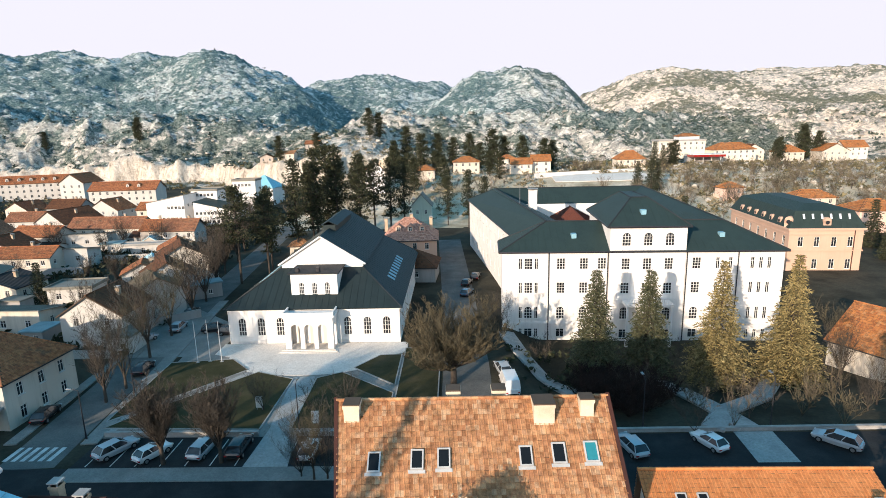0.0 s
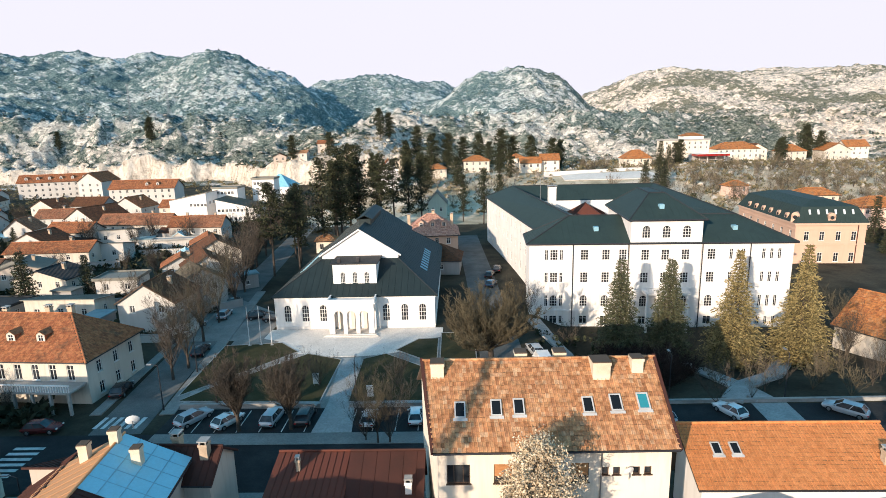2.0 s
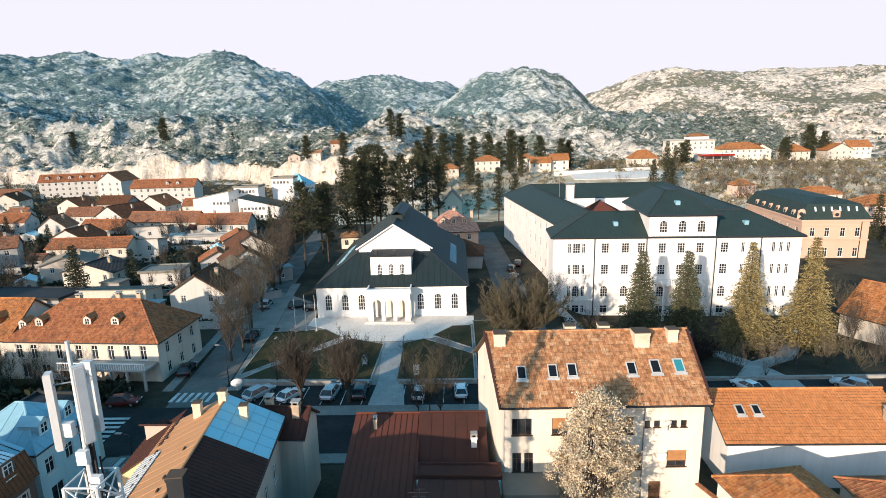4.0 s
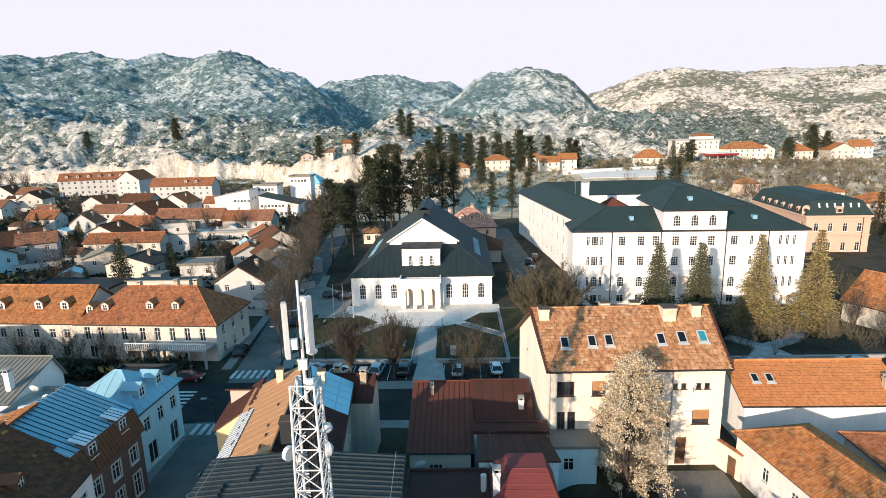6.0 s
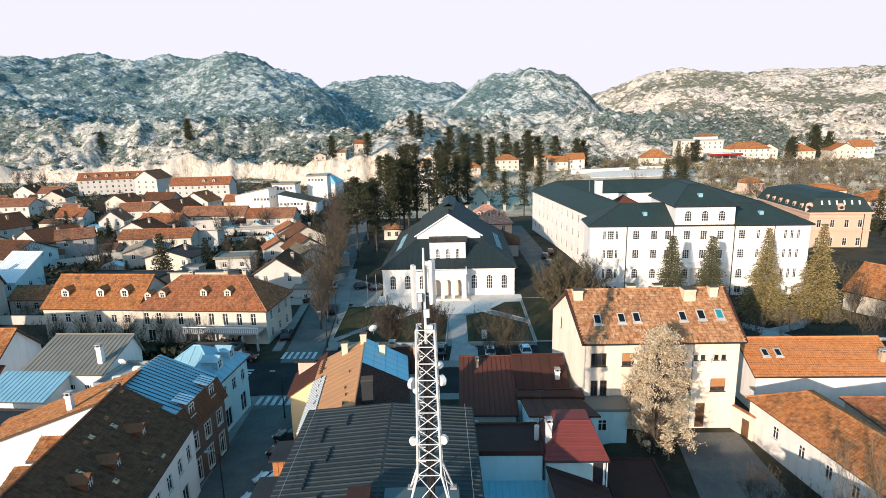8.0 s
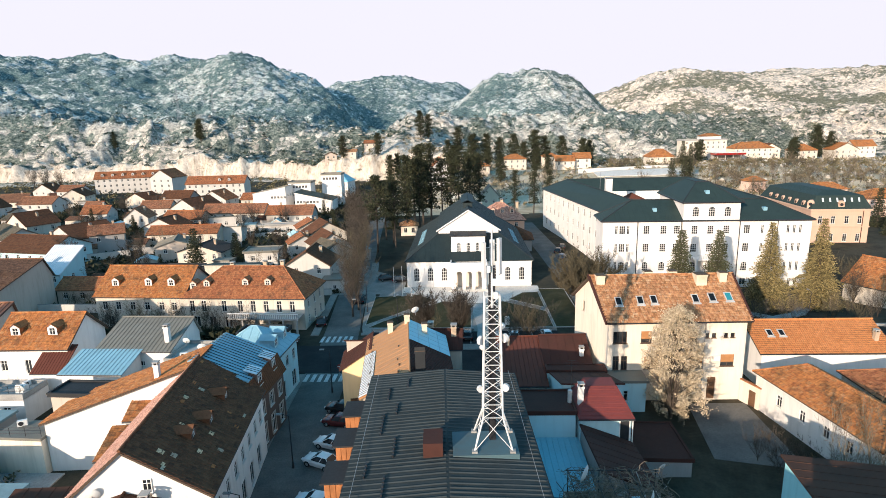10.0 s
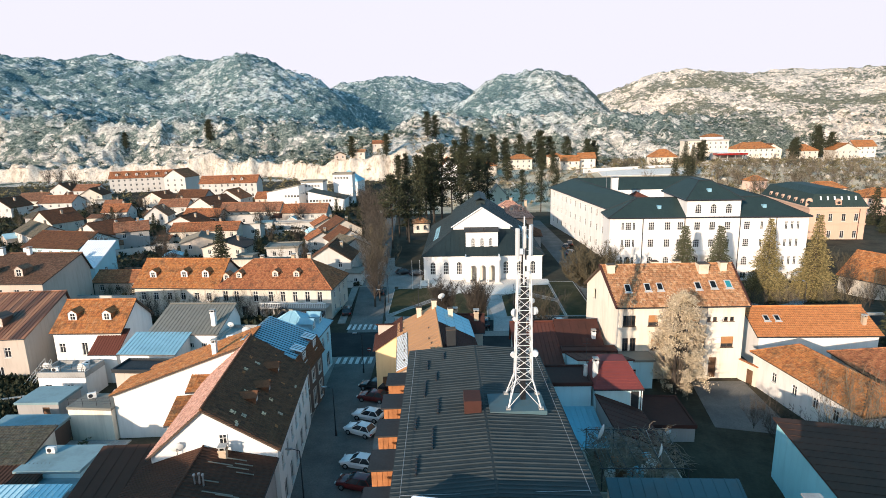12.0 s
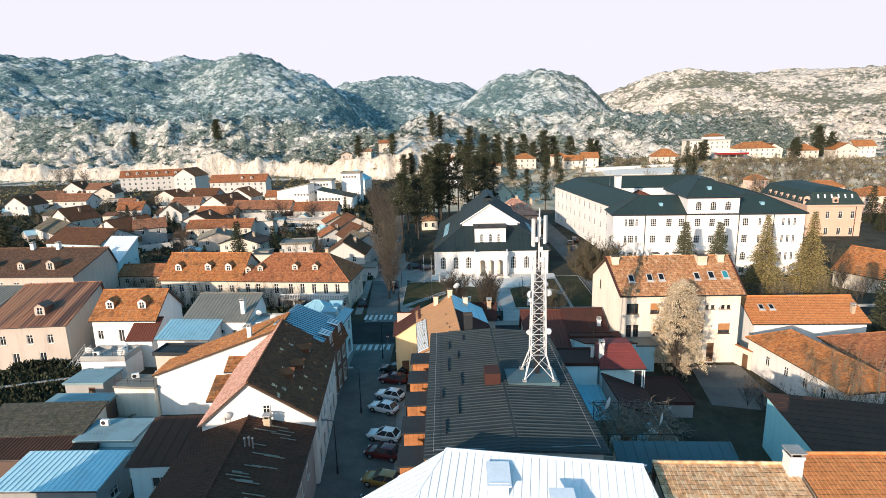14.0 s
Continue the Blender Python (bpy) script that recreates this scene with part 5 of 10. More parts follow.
def school():
    ob = thing("school", pose(0, 0, 0), "large white four-storey school with dark green metal roofs", "school")
    nl, nr, fl, fr = Vector((11.2, 94.9, 0)), Vector((55.9, 92.7, 0)), Vector((7.6, 162.0, 0)), Vector((60.5, 161, 0))
    w0, bl = Vector((15.0, 103.4, 0)), Vector((11.7, 103.2, 0))
    e = (nr - nl).normalized()
    n = Vector((e.y, -e.x, 0))
    dep = -3.0
    E, C = 13.3, 17.4
    width = (nr - nl).length
    P = lambda u, v, z=0.0: nl + e * u - n * v + Vector((0, 0, z))  # noqa: E731
    turn = math.degrees(math.atan2(e.y, e.x))
    blocks = [(0.0, 17.3, E, 0.0), (17.3, 29.3, C, 0.35), (29.3, width, E, 0.0)]
    cols = [[(3.0, "narrow"), (4.3, "wide2"), (5.6, "narrow"), (9.6, "wide2"), (13.3, "wide2"), (16.2, "wide2")],
            [(2.6, "wide2"), (6.0, "wide2"), (9.4, "wide2")], [(1.9, "wide2"), (5.2, "narrow"), (7.2, "narrow"), (10.6, "narrow"), (11.9, "narrow"), (13.2, "narrow")]]
    rows = [(10.0, 1.9, "grid"), (5.9, 1.9, "grid"), (1.5, 2.1, "arch"), (-1.75, 1.5, "cross")]
    for (u0, u1, top, proud), cs in zip(blocks, cols):
        holes, put = [], []
        for zr, h, kind in rows:
            for u, wk in cs:
                w = 1.35 if wk == "wide2" else 0.62
                kd = kind if wk == "wide2" else ("cross" if kind != "arch" else "cross")
                holes.append((u - w / 2, u + w / 2, zr - dep, zr - dep + h, kd == "arch"))
                put.append((u, zr, w, h, kd))
        if top > E:
            for u, _ in cs:
                holes.append((u - 0.7, u + 0.7, 13.9 - dep, 16.1 - dep, True))
                put.append((u, 13.9, 1.4, 2.2, "arch"))
        g = Geo()
        o = P(u0, -proud, dep)
        wall_face(g, o, e, n, u1 - u0, top - dep, holes)
        if proud:
            for q, s in ((u1, 1), (u0, -1)):
                a, b = P(q, -proud), P(q, 17.6)
                pts = [(a.x, a.y, dep), (b.x, b.y, dep), (b.x, b.y, top), (a.x, a.y, top)]
                g.face(*(pts if s > 0 else pts[::-1]))
            a, b = P(u1, 17.6), P(u0, 17.6)
            g.face((a.x, a.y, E), (b.x, b.y, E), (b.x, b.y, top), (a.x, a.y, top))
        part("wall", g, M["white"], ob)
        for u, zr, w, h, kd in put:
            c = P(u0 + u, -proud, zr)
            add_window(ob, Matrix.Translation(c) @ pose(0, 0, 0, 0, 0, turn), w, h, kd)
    # side and back wings
    g = Geo()
    sl = (w0 - fl).length
    se = (w0 - fl).normalized()
    sn = Vector((se.y, -se.x, 0))
    holes, put = [], []
    for zr, h in ((10.0, 1.9), (5.9, 1.9), (1.6, 1.9)):
        for i in range(15):
            u = 4 + 4.6 * i
            if u > sl - 2:
                continue
            holes.append((u - 0.55, u + 0.55, zr - dep, zr - dep + h, False))
            put.append((u, zr, 1.1, h))
    wall_face(g, fl + Vector((0, 0, dep)), se, sn, sl, E - dep, holes)
    for a, b in ((w0, bl), (bl, nl)):
        wall_face(g, a + Vector((0, 0, dep)), (b - a).normalized(), Vector(((b - a).y, -(b - a).x, 0)).normalized(), (b - a).length, E - dep, [])
    wall_face(g, nr + Vector((0, 0, dep)), (fr - nr).normalized(), Vector(((fr - nr).y, -(fr - nr).x, 0)).normalized(), (fr - nr).length, E - dep, [])
    wall_face(g, fr + Vector((0, 0, dep)), (fl - fr).normalized(), Vector(((fl - fr).y, -(fl - fr).x, 0)).normalized(), (fl - fr).length, E - dep, [])
    part("side_wall", g, M["white"], ob)
    st = math.degrees(math.atan2(se.y, se.x))
    for u, zr, w, h in put:
        add_window(ob, Matrix.Translation(fl + se * u + Vector((0, 0, zr))) @ pose(0, 0, 0, 0, 0, st), w, h, "cross")
    # courtyard walls
    i0, i1, k0, k1 = Vector((26.6, 109.6, 0)), P(width - 14, 14.6), Vector((21.8, 148.5, 0)), Vector((46.5, 148.0, 0))
    g = Geo()
    for a, b in ((i1, i0), (i0, k0), (k0, k1), (k1, i1)):
        g.face((a.x, a.y, dep), (b.x, b.y, dep), (b.x, b.y, E), (a.x, a.y, E))
    part("court_wall", g, M["white"], ob)
    # roofs: four wings round the court, the front one wider than the left and hipped round its own corner
    o, top = 0.5, 16.8
    at = lambda q, z: Vector((q.x, q.y, z))  # noqa: E731
    a0, a1 = P(-o, -o, E - 0.2), P(width + o, -o, E - 0.2)
    bl_e, w_e = at(bl + Vector((-o, o, 0)), E - 0.2), at(w0 + Vector((-o, o, 0)), E - 0.2)
    fl_e, fr_e = Vector((fl.x - o, fl.y + o, E - 0.2)), Vector((fr.x + o, fr.y + o, E - 0.2))
    j0, j1, q0, q1 = at(i0, E), at(i1, E), at(k0, E), at(k1, E)
    r0, r1 = P(7.9, 7.4, top), P(width - 7.0, 7.2, top)
    b0, b1 = Vector((14.4, 155.4, top)), Vector((53.2, 154.6, top))
    slopes = [(a0, a1, r1, r0), (bl_e, a0, r0, r0), (w_e, bl_e, r0, r0), (fl_e, w_e, r0, b0), (fr_e, fl_e, b0, b1), (a1, fr_e, b1, r1),
              (j1, j0, r0, r1), (j0, q0, b0, r0), (q0, q1, b1, b0), (q1, j1, r1, b1)]
    for q in slopes:
        d, s = Geo(), Geo()
        d.slab(q if (q[2] - q[3]).length > 0.01 else q[:3], 0.2)
        cover_slope(s, *q, "sheet")
        rf = part("roof_slope", d, M["metal_green"], ob)
        part("seams", s, M["metal_green"], rf)
    for a, b in ((a0, r0), (bl_e, r0), (w_e, r0), (a1, r1), (r0, r1), (r0, b0), (b0, b1), (b1, r1), (fl_e, b0), (fr_e, b1)):
        k = Geo()
        k.tube(a, b, 0.13, None, 6)
        part("ridge_flashing", k, M["metal_dark"], rf)
    for a, b in ((a0, a1), (bl_e, a0), (w_e, bl_e), (fl_e, w_e)):
        k = Geo()
        k.tube(a + Vector((0, 0, -0.12)), b + Vector((0, 0, -0.12)), 0.16, None, 6)
        part("gutter", k, M["dark_iron"], rf)
    # the higher middle block: a long hipped roof running back over the court
    c = [P(17.3 - o, -0.35 - o, C - 0.2), P(29.3 + o, -0.35 - o, C - 0.2), P(29.3 + o, 18.2, C - 0.2), P(17.3 - o, 18.2, C - 0.2)]
    m0, m1, m2, m3 = P(22.0, 6.6, 20.9), P(24.8, 6.6, 20.9), P(24.4, 15.4, 20.9), P(22.2, 15.4, 20.9)
    for q in ((c[0], c[1], m1, m0), (c[1], c[2], m2, m1), (c[2], c[3], m3, m2), (c[3], c[0], m0, m3)):
        d, s = Geo(), Geo()
        d.slab(q, 0.2)
        cover_slope(s, *q, "sheet")
        rf2 = part("middle_roof_slope", d, M["metal_green"], ob)
        part("seams", s, M["metal_green"], rf2)
    d = Geo()
    d.slab([m0, m1, m2, m3], 0.15)
    part("middle_roof_top", d, M["metal_green"], ob)
    for a, b in ((c[0], m0), (c[3], m3), (c[1], m1), (c[2], m2), (m0, m1), (m1, m2), (m3, m0)):
        k = Geo()
        k.tube(a, b, 0.12, None, 6)
        part("ridge_flashing", k, M["metal_dark"], rf2)
    for a, b in ((c[0], c[1]), (c[3], c[0]), (c[1], c[2])):
        k = Geo()
        k.tube(a + Vector((0, 0, -0.12)), b + Vector((0, 0, -0.12)), 0.16, None, 6)
        part("gutter", k, M["dark_iron"], rf2)
    for u, v, zz in ((12, 3.2, E + 1.9), (23, 2.5, C + 1.8), (36, 3.2, E + 1.9), (6.5, 24, E + 2.0), (4.5, 36, E + 2.1)):
        q = P(u, v, zz)
        h = Geo()
        h.box(q.x - 0.4, q.y - 0.5, q.z - 0.9, q.x + 0.4, q.y + 0.5, q.z + 0.2)
        part("roof_hatch", h, M["metal_zinc"], rf)
    # trim: cornice, string courses, rain pipes
    for u0, u1, zz, proud in ((0, 17.3, E - 0.5, 0.25), (29.3, width, E - 0.5, 0.25), (17.3, 29.3, C - 0.5, 0.6), (0, 17.3, 0.6, 0.12), (29.3, width, 0.6, 0.12)):
        a, b, c2, d2 = P(u0, -proud), P(u1, -proud), P(u1, 0.0), P(u0, 0.0)
        t = Geo()
        t.slab([(q.x, q.y, zz + 0.3) for q in (a, b, c2, d2)], 0.3)
        part("cornice", t, M["white2"], ob)
    for u, v, zt in ((7.6, -0.08, E), (17.1, -0.1, E), (29.6, -0.1, E), (37.6, -0.08, E)):
        t = Geo()
        t.tube(P(u, v - 0.06, dep), P(u, v - 0.06, zt - 0.2), 0.09, None, 6)
        part("rain_pipe", t, M["dark_iron"], ob)
    chimney(ob, 20.6, 127.5, 13.8, 19.4, 1.7, "white", 1.8)
    t = Geo()
    t.tube((17.4, 124, 16), (17.4, 124, 21.5), 0.07, 0.04, 5)
    part("antenna", t, M["iron"], ob)
    # entrance terrace on columns
    t = Geo()
    q = [P(19.5, -0.5), P(27.1, -0.5), P(27.1, -3.2), P(19.5, -3.2)]
    t.slab([(a.x, a.y, 4.9) for a in q][::-1], 0.4)
    part("balcony_floor", t, M["white2"], ob)
    for u in (19.9, 22.2, 24.4, 26.7):
        t = Geo()
        t.tube(P(u, -2.9, dep), P(u, -2.9, 4.55), 0.26, 0.22, 10)
        part("column", t, M["white2"], ob)
    for i in range(22):
        t = Geo()
        u = 19.7 + 7.2 * i / 21
        t.tube(P(u, -3.05, 4.9), P(u, -3.05, 5.75), 0.07, 0.05, 6)
        part("baluster", t, M["white2"], ob)
    t = Geo()
    t.tube(P(19.5, -3.05, 5.8), P(27.1, -3.05, 5.8), 0.1, None, 6)
    part("handrail", t, M["white2"], ob)
    return ob


school()
# low building inside the courtyard
house("court_house", "low building with a rusty red roof in the school court", 32.0, 136, -3, 9, 20, 10.6, 2.4, "white", "metal_rust", "y", cover="seam", category="building", gutter=False)

# ---------- cream house with the tiled roof ----------
OHX, OHY, OHZ = 4.5, 39.4, 1.2
oh = house("apartment_house", "cream three-storey house with a weathered clay tile roof", OHX, OHY, 0.6, 17.2, 10.9, 10.6, 3.85, "cream", "tile_old", "x", OHZ, over=0.4, over_y=0.5, tile=(0.30, 0.37), skip=(0,), chim_mat="chimney_pale", deep=1.5,
           rows=[("front", 7.5, 1.5, 1.65, (-6.35,), "wide"), ("front", 7.5, 1.5, 1.3, (-3.2, 2.2), "blind"), ("front", 8.05, 0.6, 0.5, (2.6 + 1.4, 2.6 + 2.2, 6.2, 7.0), "small"), ("front", 4.05, 1.8, 0.75, (-6.75, -5.75), "cross"), ("front", 4.2, 1.5, 1.5, (-2.6, 2.9), "blind"),
                 ("front", 4.4, 1.5, 1.6, (6.6,), "blind"), ("front", 0.1, 2.9, 1.0, (4.9,), "door"), ("left", 8.9, 1.5, 0.9, (-2.6,), "cross"), ("back", 7.5, 1.5, 1.3, (-6, -2, 2, 6), "cross"), ("back", 4.2, 1.5, 1.3, (-6, -2, 2, 6), "cross"), ("right", 7.5, 1.4, 1.1, (-2, 2), "cross")],
           chim_cap="flat", chim=((-7.8, -0.75, 0.85, 1.0), (4.6, -0.9, 0.95, 1.3), (7.4, -0.75, 0.95, 0.85), (-1.2, 1.2, 1.05, 0.9), (1.9, 1.2, 1.05, 0.9)), frame_mat="frame_dark",
           sky_w=[(-6.15, -3.9, 0.8, 1.25, "glass"), (-3.5, -3.8, 0.8, 1.25, "glass"), (-1.85, -3.75, 0.8, 1.25, "glass"), (3.2, -3.7, 0.8, 1.25, "glass"), (5.25, -3.6, 0.85, 1.3, "glass"), (7.25, -3.55, 0.85, 1.3, "glass_teal")])
for sx in (-1, 1):
    g = Geo()
    x = sx * 9.02
    q = [(x - 0.12, -6.0, 10.3), (x + 0.12, -6.0, 10.3), (x + 0.12, 0.1, 14.72), (x - 0.12, 0.1, 14.72)]
    g.slab(q, 0.35)
    part("verge", g, M["metal_brown"], oh, "red-brown sheet metal verge")
# its western gable stands askew to the street
for c in oh.children_recursive:
    if c.type == "MESH" and c.name.split(".")[0] in ("wall", "roof", "ridge_tiles", "roof_tiles", "verge", "gutter"):
        for vert in c.data.vertices:
            if vert.co.x < -8.3:
                vert.co.x -= 0.15 * vert.co.y
    elif c.parent == oh and c.name.startswith("window") and c.matrix_local.translation.x < -8.5:
        c.matrix_local = Matrix.Translation((-0.15 * c.matrix_local.translation.y, 0, 0)) @ c.matrix_local @ pose(0, 0, 0, 0, 0, 8.5)
dish(oh, (5.6, -5.75, 8.4), 0.42, 200, 20)
g = Geo()
g.box(-0.4, -0.36, 0, 0.4, 0, 0.6)
a = part("air_conditioner", g, M["frame_white"], oh, "white outdoor air conditioner")
a.matrix_local = pose(5.2, -5.47, 5.2)
for u in (-1.6, 3.7):
    g = Geo()
    g.tube((u, -5.53, -1.2), (u, -5.53, 10.2), 0.06, None, 6)
    part("rain_pipe", g, M["iron"], oh)
house("annex", "one-storey rendered annex with a flat roof", -1.3, 32.4, 0, 4.0, 2.6, 3.8, 0.0, "paleblue", "metal_grey", "flat", 1.2, over=0.25, cover="none", rows=[("front", 1.4, 1.3, 1.0, (-0.6,), "cross"), ("left", 1.4, 1.2, 0.9, (0,), "cross")], category="annex", deep=1.4)
house("terrace_house", "long white house with a bright orange tile roof", 25.0, 39.7, -0.5, 16.0, 5.2, 4.9, 2.4, "white2", "tile_new", "x", 1.2, over=0.4, ro=2.2, deep=1.4, tile=(0.26, 0.34),
      sky_w=[(-5.9, -0.4, 0.75, 1.1, "glass"), (-4.4, -0.4, 0.75, 1.1, "glass")], chim=((6.8, -1.0, 1.1, 0.5),))
house("side_house", "low white house with a weathered tile roof along the yard", 18.75, 24.66, 9, 7.2, 16.6, 4.6, 1.9, "white", "tile_orange", "hip", 1.2, over=0.35, deep=1.4, inset=3.2,
      rows=[("left", 2.0, 1.3, 0.8, (-4.4, -1.0, 2.2, 5.0), "cross"), ("front", 2.0, 1.2, 0.9, (-2, 1.5), "cross")], tile=(0.28, 0.36))
house("side_house", "low house with a hipped red tile roof behind bare trees", 28.5, 26.5, 0, 10, 11, 4.6, 2.6, "beige", "tile_red", "hip", 1.2, over=0.4, deep=1.4, rows=[("front", 1.4, 1.3, 1.0, (-3, 0, 3), "cross")])
house("side_house", "white house with a red tile roof beyond the yard", 33.5, 15.0, 0, 9, 8, 4.0, 2.6, "white", "tile_red", "x", 0.6, over=0.4, deep=1.0, rows=[("front", 1.2, 1.4, 1.2, (-3, 0, 3), "cross")])
house("garage_block", "turquoise rendered block with a dark flat sheet roof", 11.0, 5.6, -7, 11.6, 12.5, 6.2, 0.7, "turquoise", "metal_char", "shed_r", 0.4, over=0.3, cover="sheet", deep=0.8, rows=[("left", 2.2, 0.6, 1.0, (3.5,), "wide"), ("front", 1.8, 1.0, 1.6, (-3.5, 0), "wide")], category="building")


def yard_wall(a, b, h, z):
    """Rendered yard wall with a coping and a plank door."""
    a, b = Vector((*a, z)), Vector((*b, z))
    ln = (b - a).length
    ob = thing("yard_wall", Matrix.Translation(a) @ pose(0, 0, 0, 0, 0, math.degrees(math.atan2(b.y - a.y, b.x - a.x))), "cream rendered yard wall with a brown plank door", "wall")
    g = Geo()
    wall_face(g, (0, 0, -0.4), (1, 0, 0), (0, -1, 0), ln, h + 0.4, [(ln * 0.45, ln * 0.45 + 1.0, 0.4, 2.4, False)])
    wall_face(g, (ln, 0.3, -0.4), (-1, 0, 0), (0, 1, 0), ln, h + 0.4, [])
    part("wall", g, M["cream"], ob)
    g = Geo()
    g.box(-0.05, -0.06, h, ln + 0.05, 0.36, h + 0.1)
    part("coping", g, M["tile_red"], ob)
    g = Geo()
    g.box(ln * 0.45 + 0.01, 0.1, 0, ln * 0.45 + 0.99, 0.16, 2.0)
    d = part("door", g, M["wood"], ob, "brown plank door")
    for i in range(5):
        g = Geo()
        g.box(ln * 0.45 + 0.03 + 0.19 * i, 0.07, 0.03, ln * 0.45 + 0.2 + 0.19 * i, 0.098, 1.97)
        part("plank", g, M["wood"], d)
    return ob


yard_wall((12.9, 33.9), (13.9, 31.2), 2.7, 1.2)

# ---------- long dark-roofed building under the mast ----------


def long_building():
    ob = thing("long_building", pose(-23.4, 7.0, 0, 0, 0, 2.2), "long building with a dark metal roof and orange-clad box dormers", "building")
    L, R, F, B, E, T = -5.2, 7.8, -12.0, 12.6, 11.5, 12.0
    g = Geo()
    wall_face(g, (L - 0.6, B, 0), (0, -1, 0), (-1, 0, 0), B - F, 7.2, [(1.5 + 4.4 * i, 2.9 + 4.4 * i, zz, zz + 1.6, False) for i in range(5) for zz in (1.0, 4.4)])
    wall_face(g, (L - 0.6, F, 0), (1, 0, 0), (0, -1, 0), R - L + 0.6, 7.2, [])
    wall_face(g, (R, F, 0), (0, 1, 0), (1, 0, 0), B - F, E, [])
    wall_face(g, (R, B, 0), (-1, 0, 0), (0, 1, 0), R - L + 0.6, 7.2, [])
    g.face((L - 0.6, F, 7.2), (R, F, 7.2), (R, F, E), (1.5, F, T), (L, F, E))
    g.face((R, B, 7.2), (L - 0.6, B, 7.2), (L, B, E), (1.5, B, T), (R, B, E))
    part("wall", g, M["beige"], ob)
    for i in range(5):
        for zz in (1.0, 4.4):
            add_window(ob, pose(L - 0.6, B - 2.2 - 4.4 * i, zz, 0, 0, -90), 1.4, 1.6, "cross")
    d, s = Geo(), Geo()
    ms = ((L - 0.9, B, 7.1), (L - 0.9, F, 7.1), (L, F, E), (L, B, E))
    d.slab(ms, 0.15)
    cover_slope(s, *ms, "slat")
    mz = part("mansard", d, M["wood_orange"], ob, "steep orange-brown mansard slope")
    part("battens", s, M["wood_orange"], mz)
    d, s = Geo(), Geo()
    q1 = ((L - 0.35, B + 0.3, E), (L - 0.35, F - 0.3, E), (1.5, F - 0.3, T), (1.5, B + 0.3, T))
    q2 = ((R + 0.4, F - 0.3, E + 0.1), (R + 0.4, B + 0.3, E - 0.1), (1.5, B + 0.3, T), (1.5, F - 0.3, T))
    d.slab(q1, 0.18)
    d.slab(q2, 0.18)
    rnd = random.Random(4)
    # sheets lapped across the fall, in courses along the building
    y = F
    while y < B:
        for a, b in ((L - 0.3, 1.4), (1.6, R + 0.3)):
            za, zb = E + (T - E) * (a - L) / (1.5 - L) if a < 1.5 else T - (T - E + 0.1) * (a - 1.5) / (R - 1.1), E + (T - E) * (b - L) / (1.5 - L) if b < 1.5 else T - (T - E + 0.1) * (b - 1.5) / (R - 1.1)
            if a > 1.5:
                eave = E + 0.1 - 0.2 * (y - F) / (B - F)
                za, zb = (T + (eave - T) * (u - 1.5) / (R - 1.1) for u in (a, b))
            s.slab([(a, y, za + 0.03), (b, y, zb + 0.03), (b, y + 0.09, zb + 0.075), (a, y + 0.09, za + 0.075)], 0.05)
        y += rnd.uniform(0.42, 0.6)
    rf = part("roof", d, M["metal_long"], ob)
    tagged(part("sheet_joint", s, M["metal_lap"], rf), kind="stuff")
    # snow guards and vents
    for i, (x, y0, n) in enumerate(((-3.5, 7.5, 5), (-2.6, 5.0, 4), (-3.6, 2.0, 7), (-2.4, -1.2, 6), (-4.2, -3.4, 4), (-2.8, -6.4, 7), (-3.9, -9.4, 5), (-1.9, 9.6, 4))):
        zz = E + (T - E) * (x - L) / (1.5 - L)
        for k in range(n):
            v = Geo()
            v.box(x - 0.05, y0 + 0.45 * k, zz, x + 0.05, y0 + 0.45 * k + 0.28, zz + 0.2)
            part("snow_guard", v, M["dark_iron"], rf)
    for i in range(5):
        y0 = -9.4 + 4.75 * i
        b = Geo()
        x0, x1, z0, z1 = L - 2.3, L + 0.5, 7.0, 9.75
        b.box(x0, y0 - 1.15, z0, x1, y0 + 1.15, z1)
        dm = part("box_dormer", b, M["wood_orange"], ob, "orange board-clad box dormer")
        for k in range(6):
            xx = x0 + 0.05 + k * 0.42
            bd = Geo()
            bd.box(xx, y0 - 1.19, z0, xx + 0.36, y0 - 1.152, z1)
            part("board", bd, M["wood_orange"], dm)
        t = Geo()
        t.slab([(x0 - 0.25, y0 - 1.4, z1 + 0.1), (x1, y0 - 1.4, z1 + 0.16), (x1, y0 + 1.4, z1 + 0.16), (x0 - 0.25, y0 + 1.4, z1 + 0.1)], 0.14)
        part("dormer_roof", t, M["metal_dark"], dm)
        w = add_window(dm, pose(x0, y0, z0 + 0.9, 0, 0, -90), 1.4, 1.3, "plain")
        w.name = "dormer_window"
    # lightning wire along the roof edge
    t = Geo()
    for a, b in (((L + 0.4, B, E + 0.35), (L + 0.4, F, E + 0.35)), ((R - 0.3, F, E + 0.35), (R - 0.3, B, E + 0.35)), ((L + 0.4, F + 0.3, E + 0.3), (R - 0.3, F + 0.3, E + 0.35))):
        t.tube(a, b, 0.02, None, 4)
    part("lightning_wire", t, M["iron"], rf)
    # sunk platform under the mast
    p = Geo()
    p.box(1.9, -1.7, E - 0.3, 6.6, 1.5, T + 0.06)
    part("platform", p, M["teal_sheet"], ob, "pale blue sheet platform under the mast")
    c = Geo()
    c.box(-0.2, -1.6, T - 0.6, 1.2, 0.4, T + 1.0)
    part("roof_hatch", c, M["metal_brown"], ob)
    return ob


long_building()


